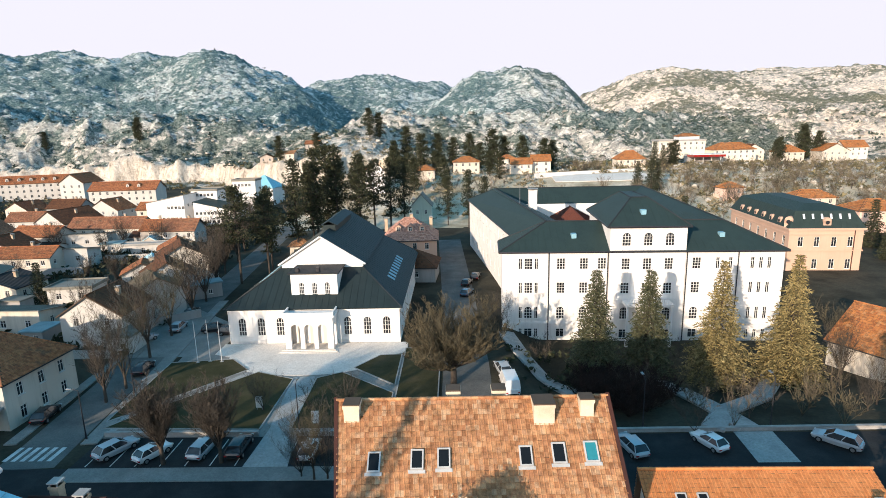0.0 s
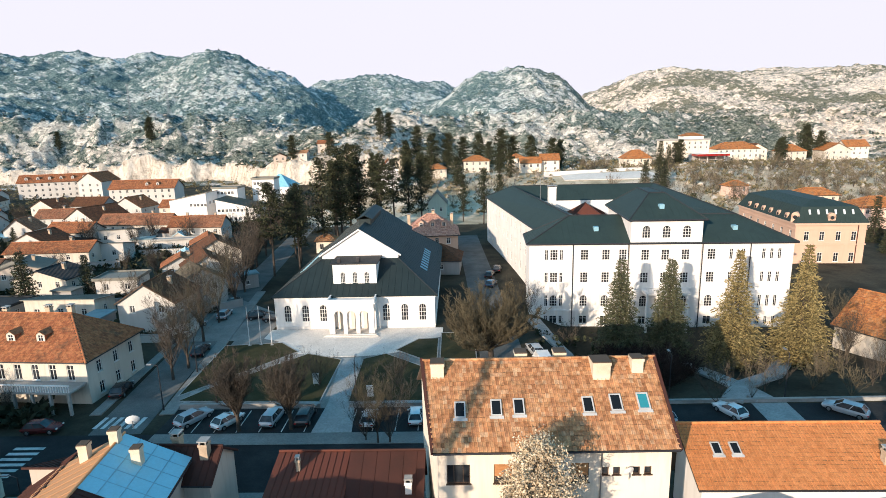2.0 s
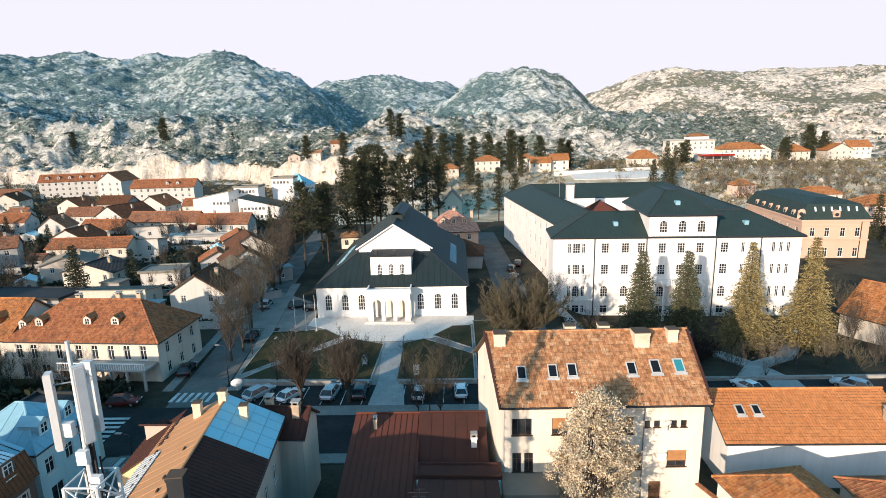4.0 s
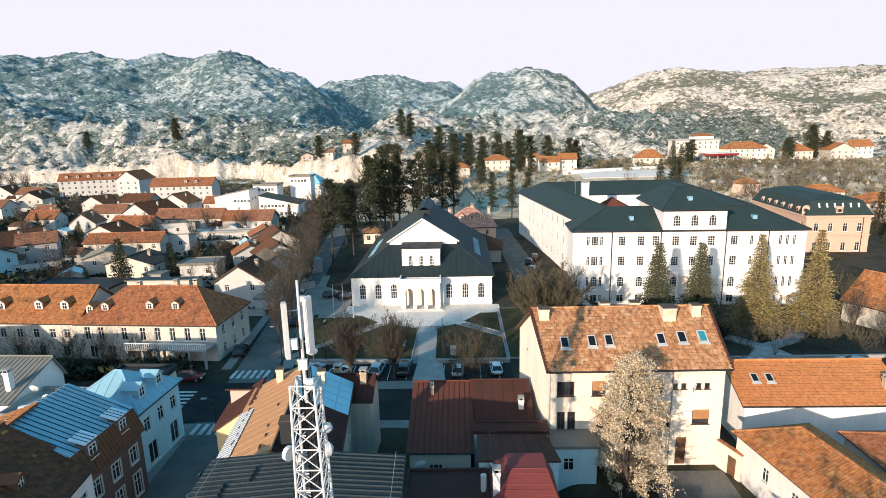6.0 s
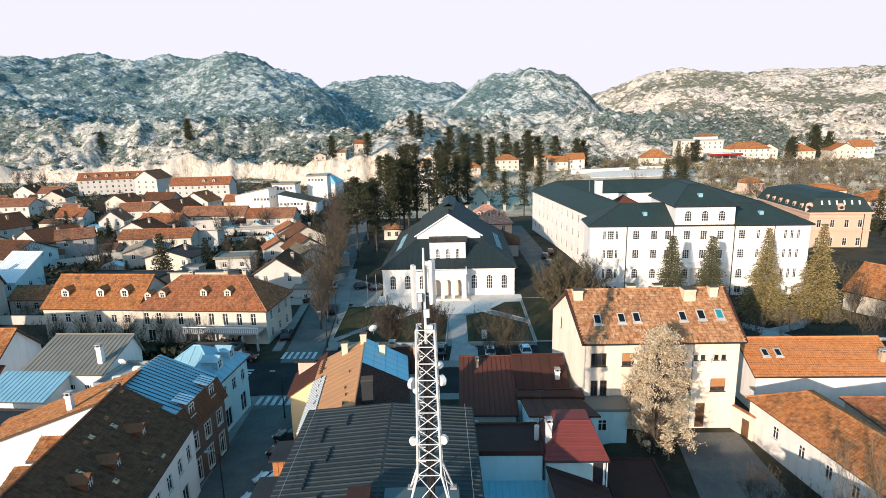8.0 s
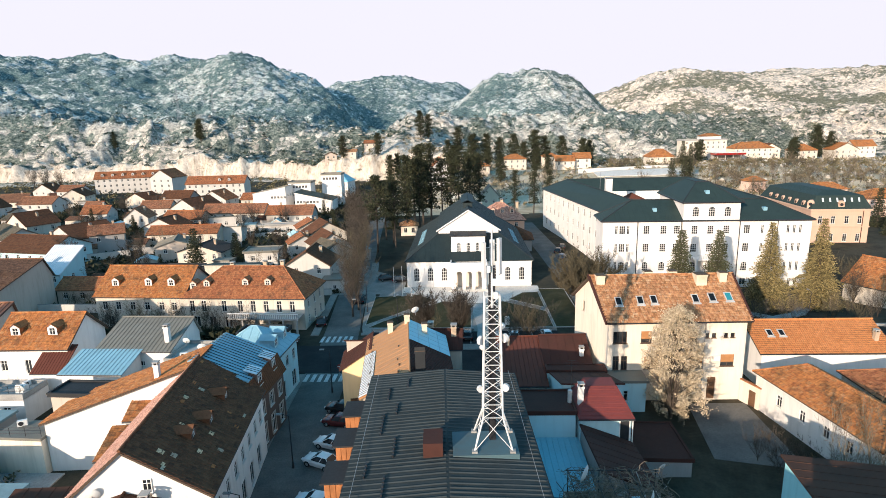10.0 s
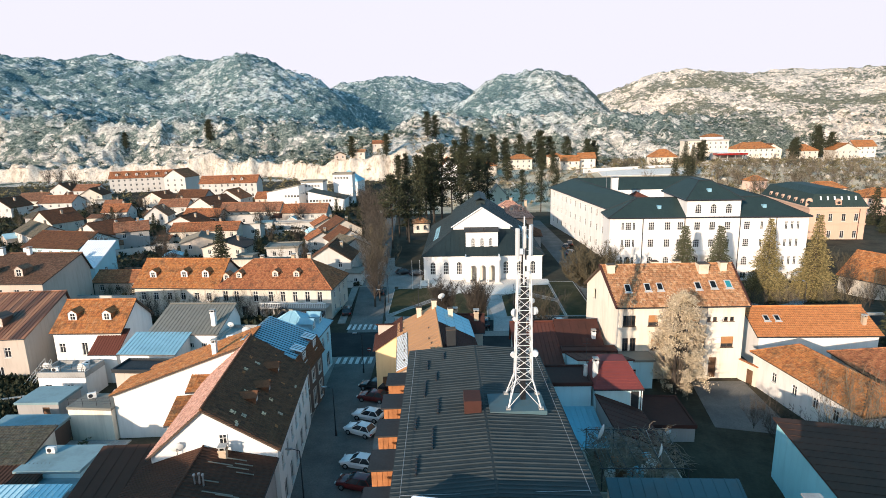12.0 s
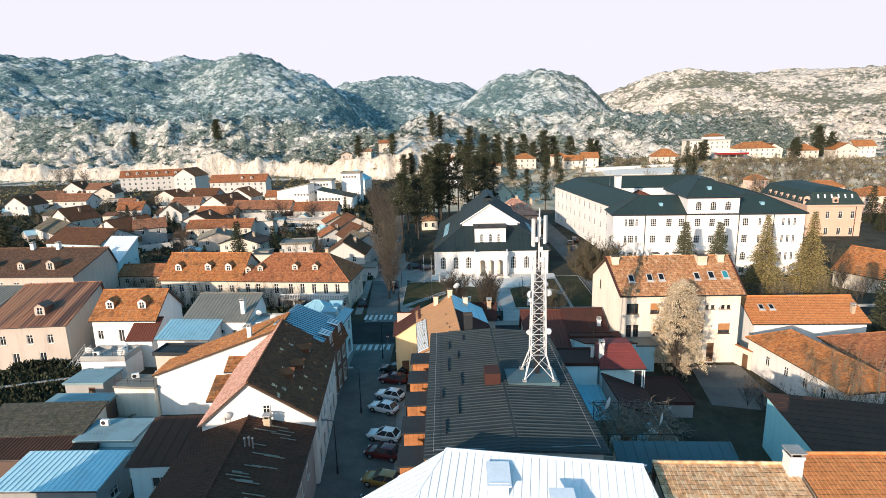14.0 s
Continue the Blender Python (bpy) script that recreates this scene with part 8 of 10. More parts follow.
house("apartment_row", "white apartment row with an orange-red roof", -149.0, 262.0, 4, 30, 11, 8.6, 3.4, "town_white", "tile_red", "x", gz(-149, 262), rows=[("front", z, 1.4, 1.0, [-13 + 3.2 * i for i in range(9)], "cross") for z in (1.2, 3.9, 6.5)], dorm=[("front", 2, 1.1, 0.3), ("front", 7, 1.1, 0.3)], tile=(0.6, 0.7), deep=1.0, gutter=False, category="apartments")
# modern school blocks
house("school_block", "white modern school block with a slanting roof", -103.0, 213.0, -3, 14.6, 12, 8.4, 2.8, "white2", "metal_grey", "shed_l", gz(-103, 213), cover="sheet", over=0.2, rows=[("front", 6.0, 1.1, 1.0, [1.2 + 1.4 * i for i in range(5)], "plain"), ("front", 1.8, 1.2, 1.1, [-1 + 1.6 * i for i in range(5)], "plain"), ("right", 6.6, 1.1, 1.2, (-3, 0, 3), "wide")], category="school", deep=1.0, gutter=False)
house("school_block", "white modern school block with a green roof", -83.4, 210.0, 2, 15.8, 13, 5.3, 3.7, "white2", "metal_green", "shed_r", gz(-83, 210), cover="sheet", over=0.2, rows=[("front", 4.2, 1.1, 1.0, [-6.8 + 1.4 * i for i in range(7)], "plain"), ("front", 1.0, 1.2, 1.1, [-4.4 + 1.7 * i for i in range(7)], "plain")], category="school", deep=1.0, gutter=False)
house("school_block", "flat-roofed white link block between wings", -92.5, 220.0, 0, 10, 8, 11.6, 0.5, "white2", "metal_grey", "flat", gz(-92, 220), over=0.3, cover="none", rows=[("front", z, 1.2, 1.0, [-4 + 1.4 * i for i in range(6)], "plain") for z in (2.4, 5.8, 9.4)], category="school", deep=1.0)
house("school_block", "white stair block above the link", -80.0, 228.0, 0, 9, 7, 14.2, 0.5, "white2", "metal_grey", "flat", gz(-80, 228), over=0.3, cover="none", rows=[("front", 12.0, 1.2, 1.0, [-3.4 + 1.4 * i for i in range(5)], "plain")], category="school", deep=1.0)
house("pavilion", "white pavilion with a bright blue pyramid roof", -84.5, 262, -8, 13, 12, 8.0, 5.0, "white2", "metal_blue", "hip", gz(-89, 262), cover="seam", rows=[("front", 2.6, 1.4, 1.2, (-3, 0, 3), "plain")], category="pavilion", deep=1.0, gutter=False)
# behind the theatre
vil = house("villa", "villa with a pink tile hipped roof and small dormers", -8.4, 147.0, 2, 14, 12, 6.2, 4.6, "peach", "tile_pink", "hip", 0, rows=[("front", 3.6, 1.6, 1.0, (-4.5, -1.5, 1.5, 4.5), "cross")], dorm=(("front", -2.6, 1.2, 0.35), ("front", 0.4, 1.2, 0.35), ("front", 3.4, 1.2, 0.35)), chim=((-6, 1, 3.4, 0.8), (5.6, 1, 3.2, 0.8), (0.6, 0.2, 0.9, 0.8)), tile=(0.45, 0.55))
house("pavilion", "dark-roofed pavilion beside the drive", -5.5, 128.0, -4, 9.5, 9, 3.6, 2.8, "grey", "tile_dark", "hip", 0, rows=[("front", 1.2, 1.2, 1.0, (-2.6, 0.5), "cross")], category="pavilion", tile=(0.45, 0.55))
house("villa", "small villa with a pale green gable", -8.6, 208, 0, 7, 9, 5.4, 4.0, "green", "metal_grey", "y", gz(-8, 208), cover="sheet", rows=[("front", 2.2, 1.4, 0.9, (-1.5, 1.5), "cross")], deep=1.0)
house("kiosk", "cream kiosk with a tile roof among pines", -38.0, 151.5, 6, 5.5, 5, 3.6, 1.4, "cream", "tile_old", "hip", 0, rows=[("front", 1.0, 1.6, 1.1, (-1.2, 1.2), "plain")], category="kiosk")
house("villa", "tall white house with a red roof among pines", -31, 246, 10, 8, 9, 9.5, 4, "white2", "tile_red", "y", gz(-31, 246), rows=[("front", z, 1.4, 0.9, (-2, 1.6), "cross") for z in (2, 5.6)], tile=(0.5, 0.6), deep=1.5)

# ---------- houses on the far slope ----------
FAR = [
    ("small cream house with an orange roof on the slope", -10.5, 266, 0, 9.6, 8, 4.6, 2.0, "cream", "tile_orange", "hip"),
    ("cream two-storey house with an orange hipped roof", 9.3, 289, 0, 13, 10, 6.0, 2.4, "cream", "tile_orange", "hip"),
    ("white house with an orange roof on the slope", 30.5, 296, 0, 8.6, 8, 6.6, 1.8, "white2", "tile_orange", "hip"),
    ("white house with an orange roof", 35.6, 279, 0, 10, 8, 5.0, 2.4, "white2", "tile_orange", "x"),
    ("white house with an orange roof", 45.5, 282, 0, 9, 8, 6.0, 2.6, "white2", "tile_orange", "x"),
    ("white villa with an orange dormered roof", 95.6, 305, 0, 14.4, 10, 4.6, 4.0, "white2", "tile_orange", "hip"),
    ("large white building with red roof pavilions", 137, 346, 0, 27, 12, 11.5, 0.6, "white2", "concrete", "flat"),
    ("white building with an orange roof beside the filling station", 163, 336, 2, 24, 12, 7.6, 3.6, "white2", "tile_orange", "hip"),
    ("white house with a dark gable roof", 183, 352, 0, 12, 9, 6, 3.4, "white2", "tile_dark", "y"),
    ("cream house with an orange hipped roof", 198.6, 341, 0, 14, 11, 6.2, 3.6, "cream", "tile_orange", "hip"),
    ("cream gabled house with an orange roof", 223.5, 341, 0, 15.5, 11, 6.4, 4.0, "cream", "tile_orange", "y"),
    ("white house with an orange roof", 245, 355, 0, 14, 10, 7.0, 3.6, "white2", "tile_orange", "x"),
    ("small pink house with a tile roof in the thicket", 111, 226, 8, 8, 6, 4.6, 1.8, "pink", "tile_orange", "hip"),
    ("low pink house with an orange roof", 129, 205, -6, 14, 8, 6.0, 2.2, "pink", "tile_orange", "hip"),
    ("pink house with an orange roof", 128, 173, 0, 14, 10, 6.8, 2.6, "pink", "tile_orange", "hip"),
    ("stone house on the rocky hill", -88.9, 316, 0, 9, 7, 3.0, 1.2, "cream_old", "tile_old", "x"),
    ("small stone house on the rocky hill", -101, 318, 10, 7, 6, 3.0, 1.6, "beige", "tile_dark", "y"),
    ("small house high on the hill", -77.5, 330, 0, 8, 7, 2.8, 1.6, "beige", "tile_red", "x"),
]
for lab, x, y, rot, w, d, e, r, wl, rm, rt in FAR:
    n = max(2, int(w / 3.2))
    us = [(i - (n - 1) / 2) * w / n for i in range(n)]
    rows = [("front", e - 2.2, 1.4, 1.0, us, "cross")] + ([("front", e - 4.9, 1.4, 1.0, us, "cross")] if e > 5.5 else [])
    house("hill_house", lab, x, y, rot, w, d, e, r, {"white2": "cream", "cream": "cream_old"}.get(wl, wl), rm, rt, gz(x, y), over=0.5, cover="tile" if rm.startswith("tile") else "none", rows=rows, tile=(0.7, 0.8), gutter=False, deep=3.5, group="houses on the far slope")
house("hill_house", "red-roofed pavilion on top of the white building", 142, 347, 0, 12, 8, 2.4, 1.6, "white2", "tile_orange", "hip", gz(137, 346) + 11.78, over=0.4, tile=(0.7, 0.8), gutter=False)


def filling_station():
    ob = thing("filling_station", pose(143, 320, gz(143, 320) - 0.2), "filling station with a red canopy band", "filling station")
    g = Geo()
    g.box(-9, -3, 4.0, 9, 5, 5.2)
    part("canopy", g, M["lamp_red"], ob, "bright red canopy")
    g = Geo()
    g.box(-9.1, -3.1, 5.2, 9.1, 5.1, 5.5)
    part("canopy_edge", g, M["white2"], ob)
    for x in (-7, -2.3, 2.3, 7):
        g = Geo()
        g.tube((x, -1, 0), (x, -1, 4.2), 0.2, None, 8)
        part("post", g, M["frame_white"], ob)
    g = Geo()
    g.box(-9, 4, 0, 9, 9, 4.1)
    part("shop", g, M["grey"], ob)
    return ob


filling_station()
strip("road", [(60, 286), (100, 292), (160, 304), (260, 312)], 7, 9.0, "paving", "pale road across the far slope", "road", 6)
ground_path([(48, 261), (60, 261), (76, 261), (92, 263)], 15, "plaza", "pale levelled yard behind the school")
low = low_wall((40, 262), (100, 282), 11.5, 0.6, "white", "long pale retaining wall on the slope")


# ---------- peach building with the mansard ----------
def mansard_block():
    ob = thing("mansard_building", pose(85.2, 127.6, -2.0, 0, 0, -4), "peach building with a dark mansard roof and ornate dormers", "building")
    w, d, E = 15.5, 31.0, 11.6
    g = Geo()
    hf = [(u + w / 2 - 0.55, u + w / 2 + 0.55, z, z + 2.2, False) for u in (-5.2, -1.8, 1.8, 5.2) for z in (2.4, 7.4)]
    wall_face(g, (-w / 2, 0, 0), (1, 0, 0), (0, -1, 0), w, E, hf)
    wall_face(g, (w / 2, 0, 0), (0, 1, 0), (1, 0, 0), d, E, [])
    hl = [(3 + 4.2 * i, 4.1 + 4.2 * i, z, z + 2.2, False) for i in range(7) for z in (2.4, 7.4)]
    wall_face(g, (-w / 2, d, 0), (0, -1, 0), (-1, 0, 0), d, E, hl)
    wall_face(g, (w / 2, d, 0), (-1, 0, 0), (0, 1, 0), w, E, [])
    part("wall", g, M["peach"], ob)
    for u in (-5.2, -1.8, 1.8, 5.2):
        for z in (2.4, 7.4):
            add_window(ob, pose(u, 0, z), 1.1, 2.2, "cross")
    for i in range(7):
        for z in (2.4, 7.4):
            add_window(ob, pose(-w / 2, d - 3.55 - 4.2 * i, z, 0, 0, -90), 1.1, 2.2, "cross")
    for zz, o, t in ((E - 0.5, 0.4, 0.5), (6.4, 0.2, 0.3), (E - 1.6, 0.15, 0.2)):
        for bx in ((-w / 2 - o, -o, w / 2 + o, 0), (-w / 2 - o, 0, -w / 2, d), (w / 2, 0, w / 2 + o, d)):
            c = Geo()
            c.box(bx[0], bx[1], zz, bx[2], bx[3], zz + t)
            part("cornice", c, M["peach"], ob)
    m, s = Geo(), Geo()
    i1, z1, i2, z2 = 1.6, E + 3.6, 5.5, E + 4.8
    r0 = [(-w / 2 - 0.3, -0.3, E), (w / 2 + 0.3, -0.3, E), (w / 2 + 0.3, d + 0.3, E), (-w / 2 - 0.3, d + 0.3, E)]
    r1 = [(-w / 2 + i1, i1, z1), (w / 2 - i1, i1, z1), (w / 2 - i1, d - i1, z1), (-w / 2 + i1, d - i1, z1)]
    r2 = [(-w / 2 + i2, i2, z2), (w / 2 - i2, i2, z2), (w / 2 - i2, d - i2, z2), (-w / 2 + i2, d - i2, z2)]
    for a, b in ((r0, r1), (r1, r2)):
        for i in range(4):
            j = (i + 1) % 4
            q = (a[i], a[j], b[j], b[i])
            m.slab(q, 0.15)
            cover_slope(s, *q, "sheet")
    m.slab(r2, 0.15)
    rf = part("roof", m, M["metal_green"], ob)
    part("seams", s, M["metal_green"], rf)

    def lucarne(p, turn, k=1.0):
        g = Geo()
        g.box(-0.9 * k, -0.3, 0, 0.9 * k, 1.4, 1.7 * k)
        g.tube((0, -0.3, 1.7 * k), (0, 1.4, 1.7 * k), 0.9 * k, None, 14)
        q = part("dormer", g, M["peach"], ob, "rounded peach-coloured dormer")
        q.matrix_local = Matrix.Translation(p) @ pose(0, 0, 0, 0, 0, turn)
        n = Geo()
        n.tube((0, -0.36, 1.35 * k), (0, -0.31, 1.35 * k), 0.48 * k, None, 12)
        part("pane", n, M["glass"], q)

    lucarne((0, 0.3, E), 0, 0.9)
    lucarne((-w / 2 + 0.3, 1.2, E), -45, 0.95)
    for i in range(6):
        lucarne((-w / 2 + 0.3, 5 + 4.0 * i, E), -90, 0.7)
    for i in range(6):
        n = Geo()
        x = -4.6 + 1.9 * i
        n.slab([(x - 0.2, 0.62, E + 1.95), (x + 0.2, 0.62, E + 1.95), (x + 0.2, 1.1, E + 3.0), (x - 0.2, 1.1, E + 3.0)], 0.14)
        part("roof_light", n, M["metal_white"], rf)
    t = Geo()
    t.tube((5.9, -0.12, 0), (5.9, -0.12, E - 0.5), 0.1, None, 6)
    part("rain_pipe", t, M["metal_brown"], ob)
    return ob


mansard_block()
house("garden_house", "orange tile roofed house in front of the peach building", 66.0, 82.0, 28, 13, 10, 2.8, 4.4, "cream_old", "tile_orange", "y", -1.0, rows=[("front", 0.9, 1.3, 1.0, (-3, 0, 3), "cross")], tile=(0.4, 0.5), deep=1.5)
house("garden_house", "house with an orange tile roof and sides tinted shade blue", 79.0, 78.0, 24, 16, 12, 4.8, 4.6, "paleblue", "tile_orange", "x", -1.0, rows=[("front", 1.6, 1.4, 1.0, (-5, -2, 1, 4), "cross")], dorm=(("front", -2, 1.3, 0.35),), tile=(0.4, 0.5), deep=1.5)

# unseen taller houses, added south of the yards to cast shade over them
house("south_house", "unseen plain three-storey house shading the yards from the south", -63.0, -23.0, 0, 27, 9, 12.0, 4.0, "grey", "tile_dark", "x", over=0.4, tile=(0.6, 0.7), gutter=False, rows=[("front", z, 1.5, 1.1, (-10, -6, -2, 2, 6, 10), "cross") for z in (1, 4.5, 8)])
house("south_house", "unseen plain house shading the courtyards from the south", 20.0, -14.0, 0, 18, 9, 9.0, 4.0, "grey", "tile_dark", "x", over=0.4, tile=(0.6, 0.7), gutter=False)


# ---------- outside stair and roof clutter beside the orange-roofed house ----------


def outside_stair(x, y, turn):
    ob = thing("outside_stair", pose(x, y, 0, 0, 0, turn), "steep concrete outside stair with white railings", "stair")
    n = 15
    for i in range(n):
        g = Geo()
        g.box(-0.6, i * 0.27, 0, 0.6, (i + 1) * 0.27, (i + 1) * 0.18)
        part("step", g, M["concrete"], ob)
    for sx in (-0.58, 0.58):
        for i in range(0, n + 1, 3):
            g = Geo()
            g.tube((sx, i * 0.27, i * 0.18), (sx, i * 0.27, i * 0.18 + 1.0), 0.025, None, 5)
            part("post", g, M["frame_white"], ob)
        for dz in (0.55, 1.0):
            g = Geo()
            g.tube((sx, 0, dz), (sx, n * 0.27, n * 0.18 + dz), 0.025, None, 5)
            part("rail", g, M["frame_white"], ob)
    return ob


outside_stair(-84.6, 32.6, -14)


def roof_rail(x0, x1, y, z, label):
    ob = thing("roof_rail", pose(x0, y, z), label, "railing")
    n = max(2, int((x1 - x0) / 1.4))
    for i in range(n + 1):
        g = Geo()
        q = (x1 - x0) * i / n
        g.tube((q, 0, 0), (q, 0, 1.0), 0.025, None, 5)
        part("post", g, M["dark_iron"], ob)
    for dz in (0.35, 0.7, 1.0):
        g = Geo()
        g.tube((0, 0, dz), (x1 - x0, 0, dz), 0.02, None, 5)
        part("rail", g, M["dark_iron"], ob)
    return ob


roof_rail(-69.6, -64.6, 21.3, 4.25, "thin iron railing round a flat garage roof")
roof_rail(-81.0, -74.8, 31.4, 3.95, "thin iron railing round the white terrace")


def cooling_unit(x, y, z, turn):
    ob = thing("air_conditioner", pose(x, y, z, 0, 0, turn), "white outdoor air conditioner on a roof", "air conditioner", "outdoor units")
    g = Geo()
    g.box(-0.45, -0.18, 0.06, 0.45, 0.18, 0.7)
    part("case", g, M["frame_white"], ob)
    g = Geo()
    g.tube((-0.12, -0.2, 0.38), (-0.12, -0.182, 0.38), 0.24, None, 14)
    part("fan_grille", g, M["dark_iron"], ob)
    for q in (-0.35, 0.35):
        g = Geo()
        g.box(q - 0.04, -0.18, 0, q + 0.04, 0.18, 0.06)
        part("foot", g, M["iron"], ob)
    return ob


for x, y, z, a in ((-79.6, 32.6, 3.45, 10), (-76.6, 34.6, 3.45, 80), (-68.2, 23.4, 4.25, 30), (-65.6, 23.8, 4.25, 110), (-56.0, 35.2, 6.85, 20), (-53.4, 38.4, 6.85, 100), (-65.6, 13.0, 3.55, 0), (-12.6, 26.2, 4.35, 40)):
    cooling_unit(x, y, z, a)


def water_tank(x, y, z):
    ob = thing("water_tank", pose(x, y, z), "white plastic water tank in a wire cage", "tank")
    g = Geo()
    g.box(-0.5, -0.5, 0.12, 0.5, 0.5, 1.05)
    g.tube((0, 0, 1.05), (0, 0, 1.12), 0.12, None, 10)
    part("tank", g, M["frame_white"], ob)
    for q in (-0.52, 0.0, 0.52):
        for hx in (0, 1):
            g = Geo()
            a, b = ((q, -0.52, 0.1), (q, -0.52, 1.1)) if hx else ((0.52, q, 0.1), (0.52, q, 1.1))
            g.tube(a, b, 0.012, None, 4)
            part("cage_bar", g, M["iron"], ob)
    g = Geo()
    g.box(-0.52, -0.52, 0, 0.52, 0.52, 0.12)
    part("pallet", g, M["wood"], ob)
    return ob


water_tank(-75.6, 32.6, 3.45)
water_tank(-66.8, 0.0, 0.0)

# ---------- trees ----------


def tuft(g, p, d, length, width, rnd):
    """A small blade-like spray of needles."""
    d = d.normalized()
    s = d.cross(Vector((rnd.uniform(-1, 1), rnd.uniform(-1, 1), rnd.uniform(-1, 1)))).normalized() * width
    a, b = Vector(p), Vector(p) + d * length
    m = (a + b) / 2
    g.face(a, m + s, b, m - s)


def vase_tree(seed, h, label, limbs=12, flare=0.6, twig="twig", trunk=0.2, base=0.2, name="bare_tree", wide=1.0, dens=1.0, thick=1.0, fine=2, lite=False, dome=False):
    """A bare tree whose slender limbs rise from a short trunk and curve upright, each with finer upright side twigs."""
    rnd = random.Random(seed)
    ob = thing(name, pose(0, 0, -60), label, "tree", "bare trees")
    wood, twigs = Geo(), Geo()
    foot = Vector((0, 0, base * h))
    wood.tube((0, 0, -0.4), foot * 0.5, trunk * 1.15, trunk, 7, False)
    wood.tube(foot * 0.5, foot * 1.15, trunk, trunk * 0.7, 7, False)

    def side(p, d, length, r, deep):
        if lite:
            tuft(twigs, p, d, length, 0.016 * thick, rnd)
            for j in range(fine):
                w = (d + Vector((rnd.gauss(0, 0.5), rnd.gauss(0, 0.5), rnd.uniform(-0.1, 0.7)))).normalized()
                tuft(twigs, p + d * length * rnd.uniform(0.2, 0.9), w, length * rnd.uniform(0.35, 0.8), 0.013 * thick, rnd)
            return
        segs = 3
        for k in range(segs):
            q = p + d * (length / segs)
            twigs.tube(p, q, r * (1 - 0.24 * k), r * (0.76 - 0.24 * k), 3, False)
            for j in range(fine):
                w = (d + Vector((rnd.gauss(0, 0.55), rnd.gauss(0, 0.55), rnd.uniform(-0.1, 0.7)))).normalized()
                if deep and j == 0 and rnd.random() < 0.6 * dens:
                    side(q, w, length * rnd.uniform(0.45, 0.7), r * 0.62, deep - 1)
                else:
                    tuft(twigs, p.lerp(q, rnd.random()), w, length * rnd.uniform(0.35, 0.85), 0.013 * thick, rnd)
            p = q
            d = (d + Vector((rnd.gauss(0, 0.12), rnd.gauss(0, 0.12), 0.16))).normalized()

    for i in range(limbs):
        a = 2 * math.pi * (i + rnd.uniform(-0.35, 0.35)) / limbs * (1 if limbs < 8 else 1.618)
        tilt = flare * (0.15 + 0.85 * math.sqrt(rnd.random()))
        d = Vector((math.cos(a) * math.sin(tilt), math.sin(a) * math.sin(tilt), math.cos(tilt)))
        p = foot * rnd.uniform(0.65, 1.1)
        reach = (h - p.z) * rnd.uniform(0.74, 1.0) / max(0.45, math.cos(tilt * 0.72))
        if dome:
            # limbs of even reach, the low ones nearly level
            reach = h * 0.62 * rnd.uniform(0.8, 1.05)
        segs, r = 4 if lite else 7, trunk * rnd.uniform(0.30, 0.46)
        for k in range(segs):
            q = p + d * (reach / segs)
            r1 = max(0.014, r * 0.74)
            (wood if r > 0.05 else twigs).tube(p, q, r, r1, 5 if r > 0.05 else 3, False)
            p, r = q, r1
            if k >= 1:
                for j in range(2 + lite * 2 + (rnd.random() < 0.5 * dens)):
                    w = (d * 0.8 + Vector((rnd.gauss(0, 0.55), rnd.gauss(0, 0.55), rnd.uniform(0.0, 0.6)))).normalized()
                    side(p - d * (reach / segs) * rnd.random(), w, reach * rnd.uniform(0.14, 0.30) * (1.15 - 0.6 * k / segs), max(0.013, r * 0.55) * thick, 1)
            d = (d + Vector((rnd.gauss(0, 0.09), rnd.gauss(0, 0.09), 0.10))).normalized()
    for g in (wood, twigs):
        k = h / max(v[2] for v in twigs.v)
        if g is twigs:
            wood.v = [(x * k * wide, y * k * wide, z * k) for x, y, z in wood.v]
            twigs.v = [(x * k * wide, y * k * wide, z * k) for x, y, z in twigs.v]
    part("trunk", wood, M["bark"], ob, smooth=True)
    part("crown", twigs, M[twig], ob, "fine bare twigs")
    return ob


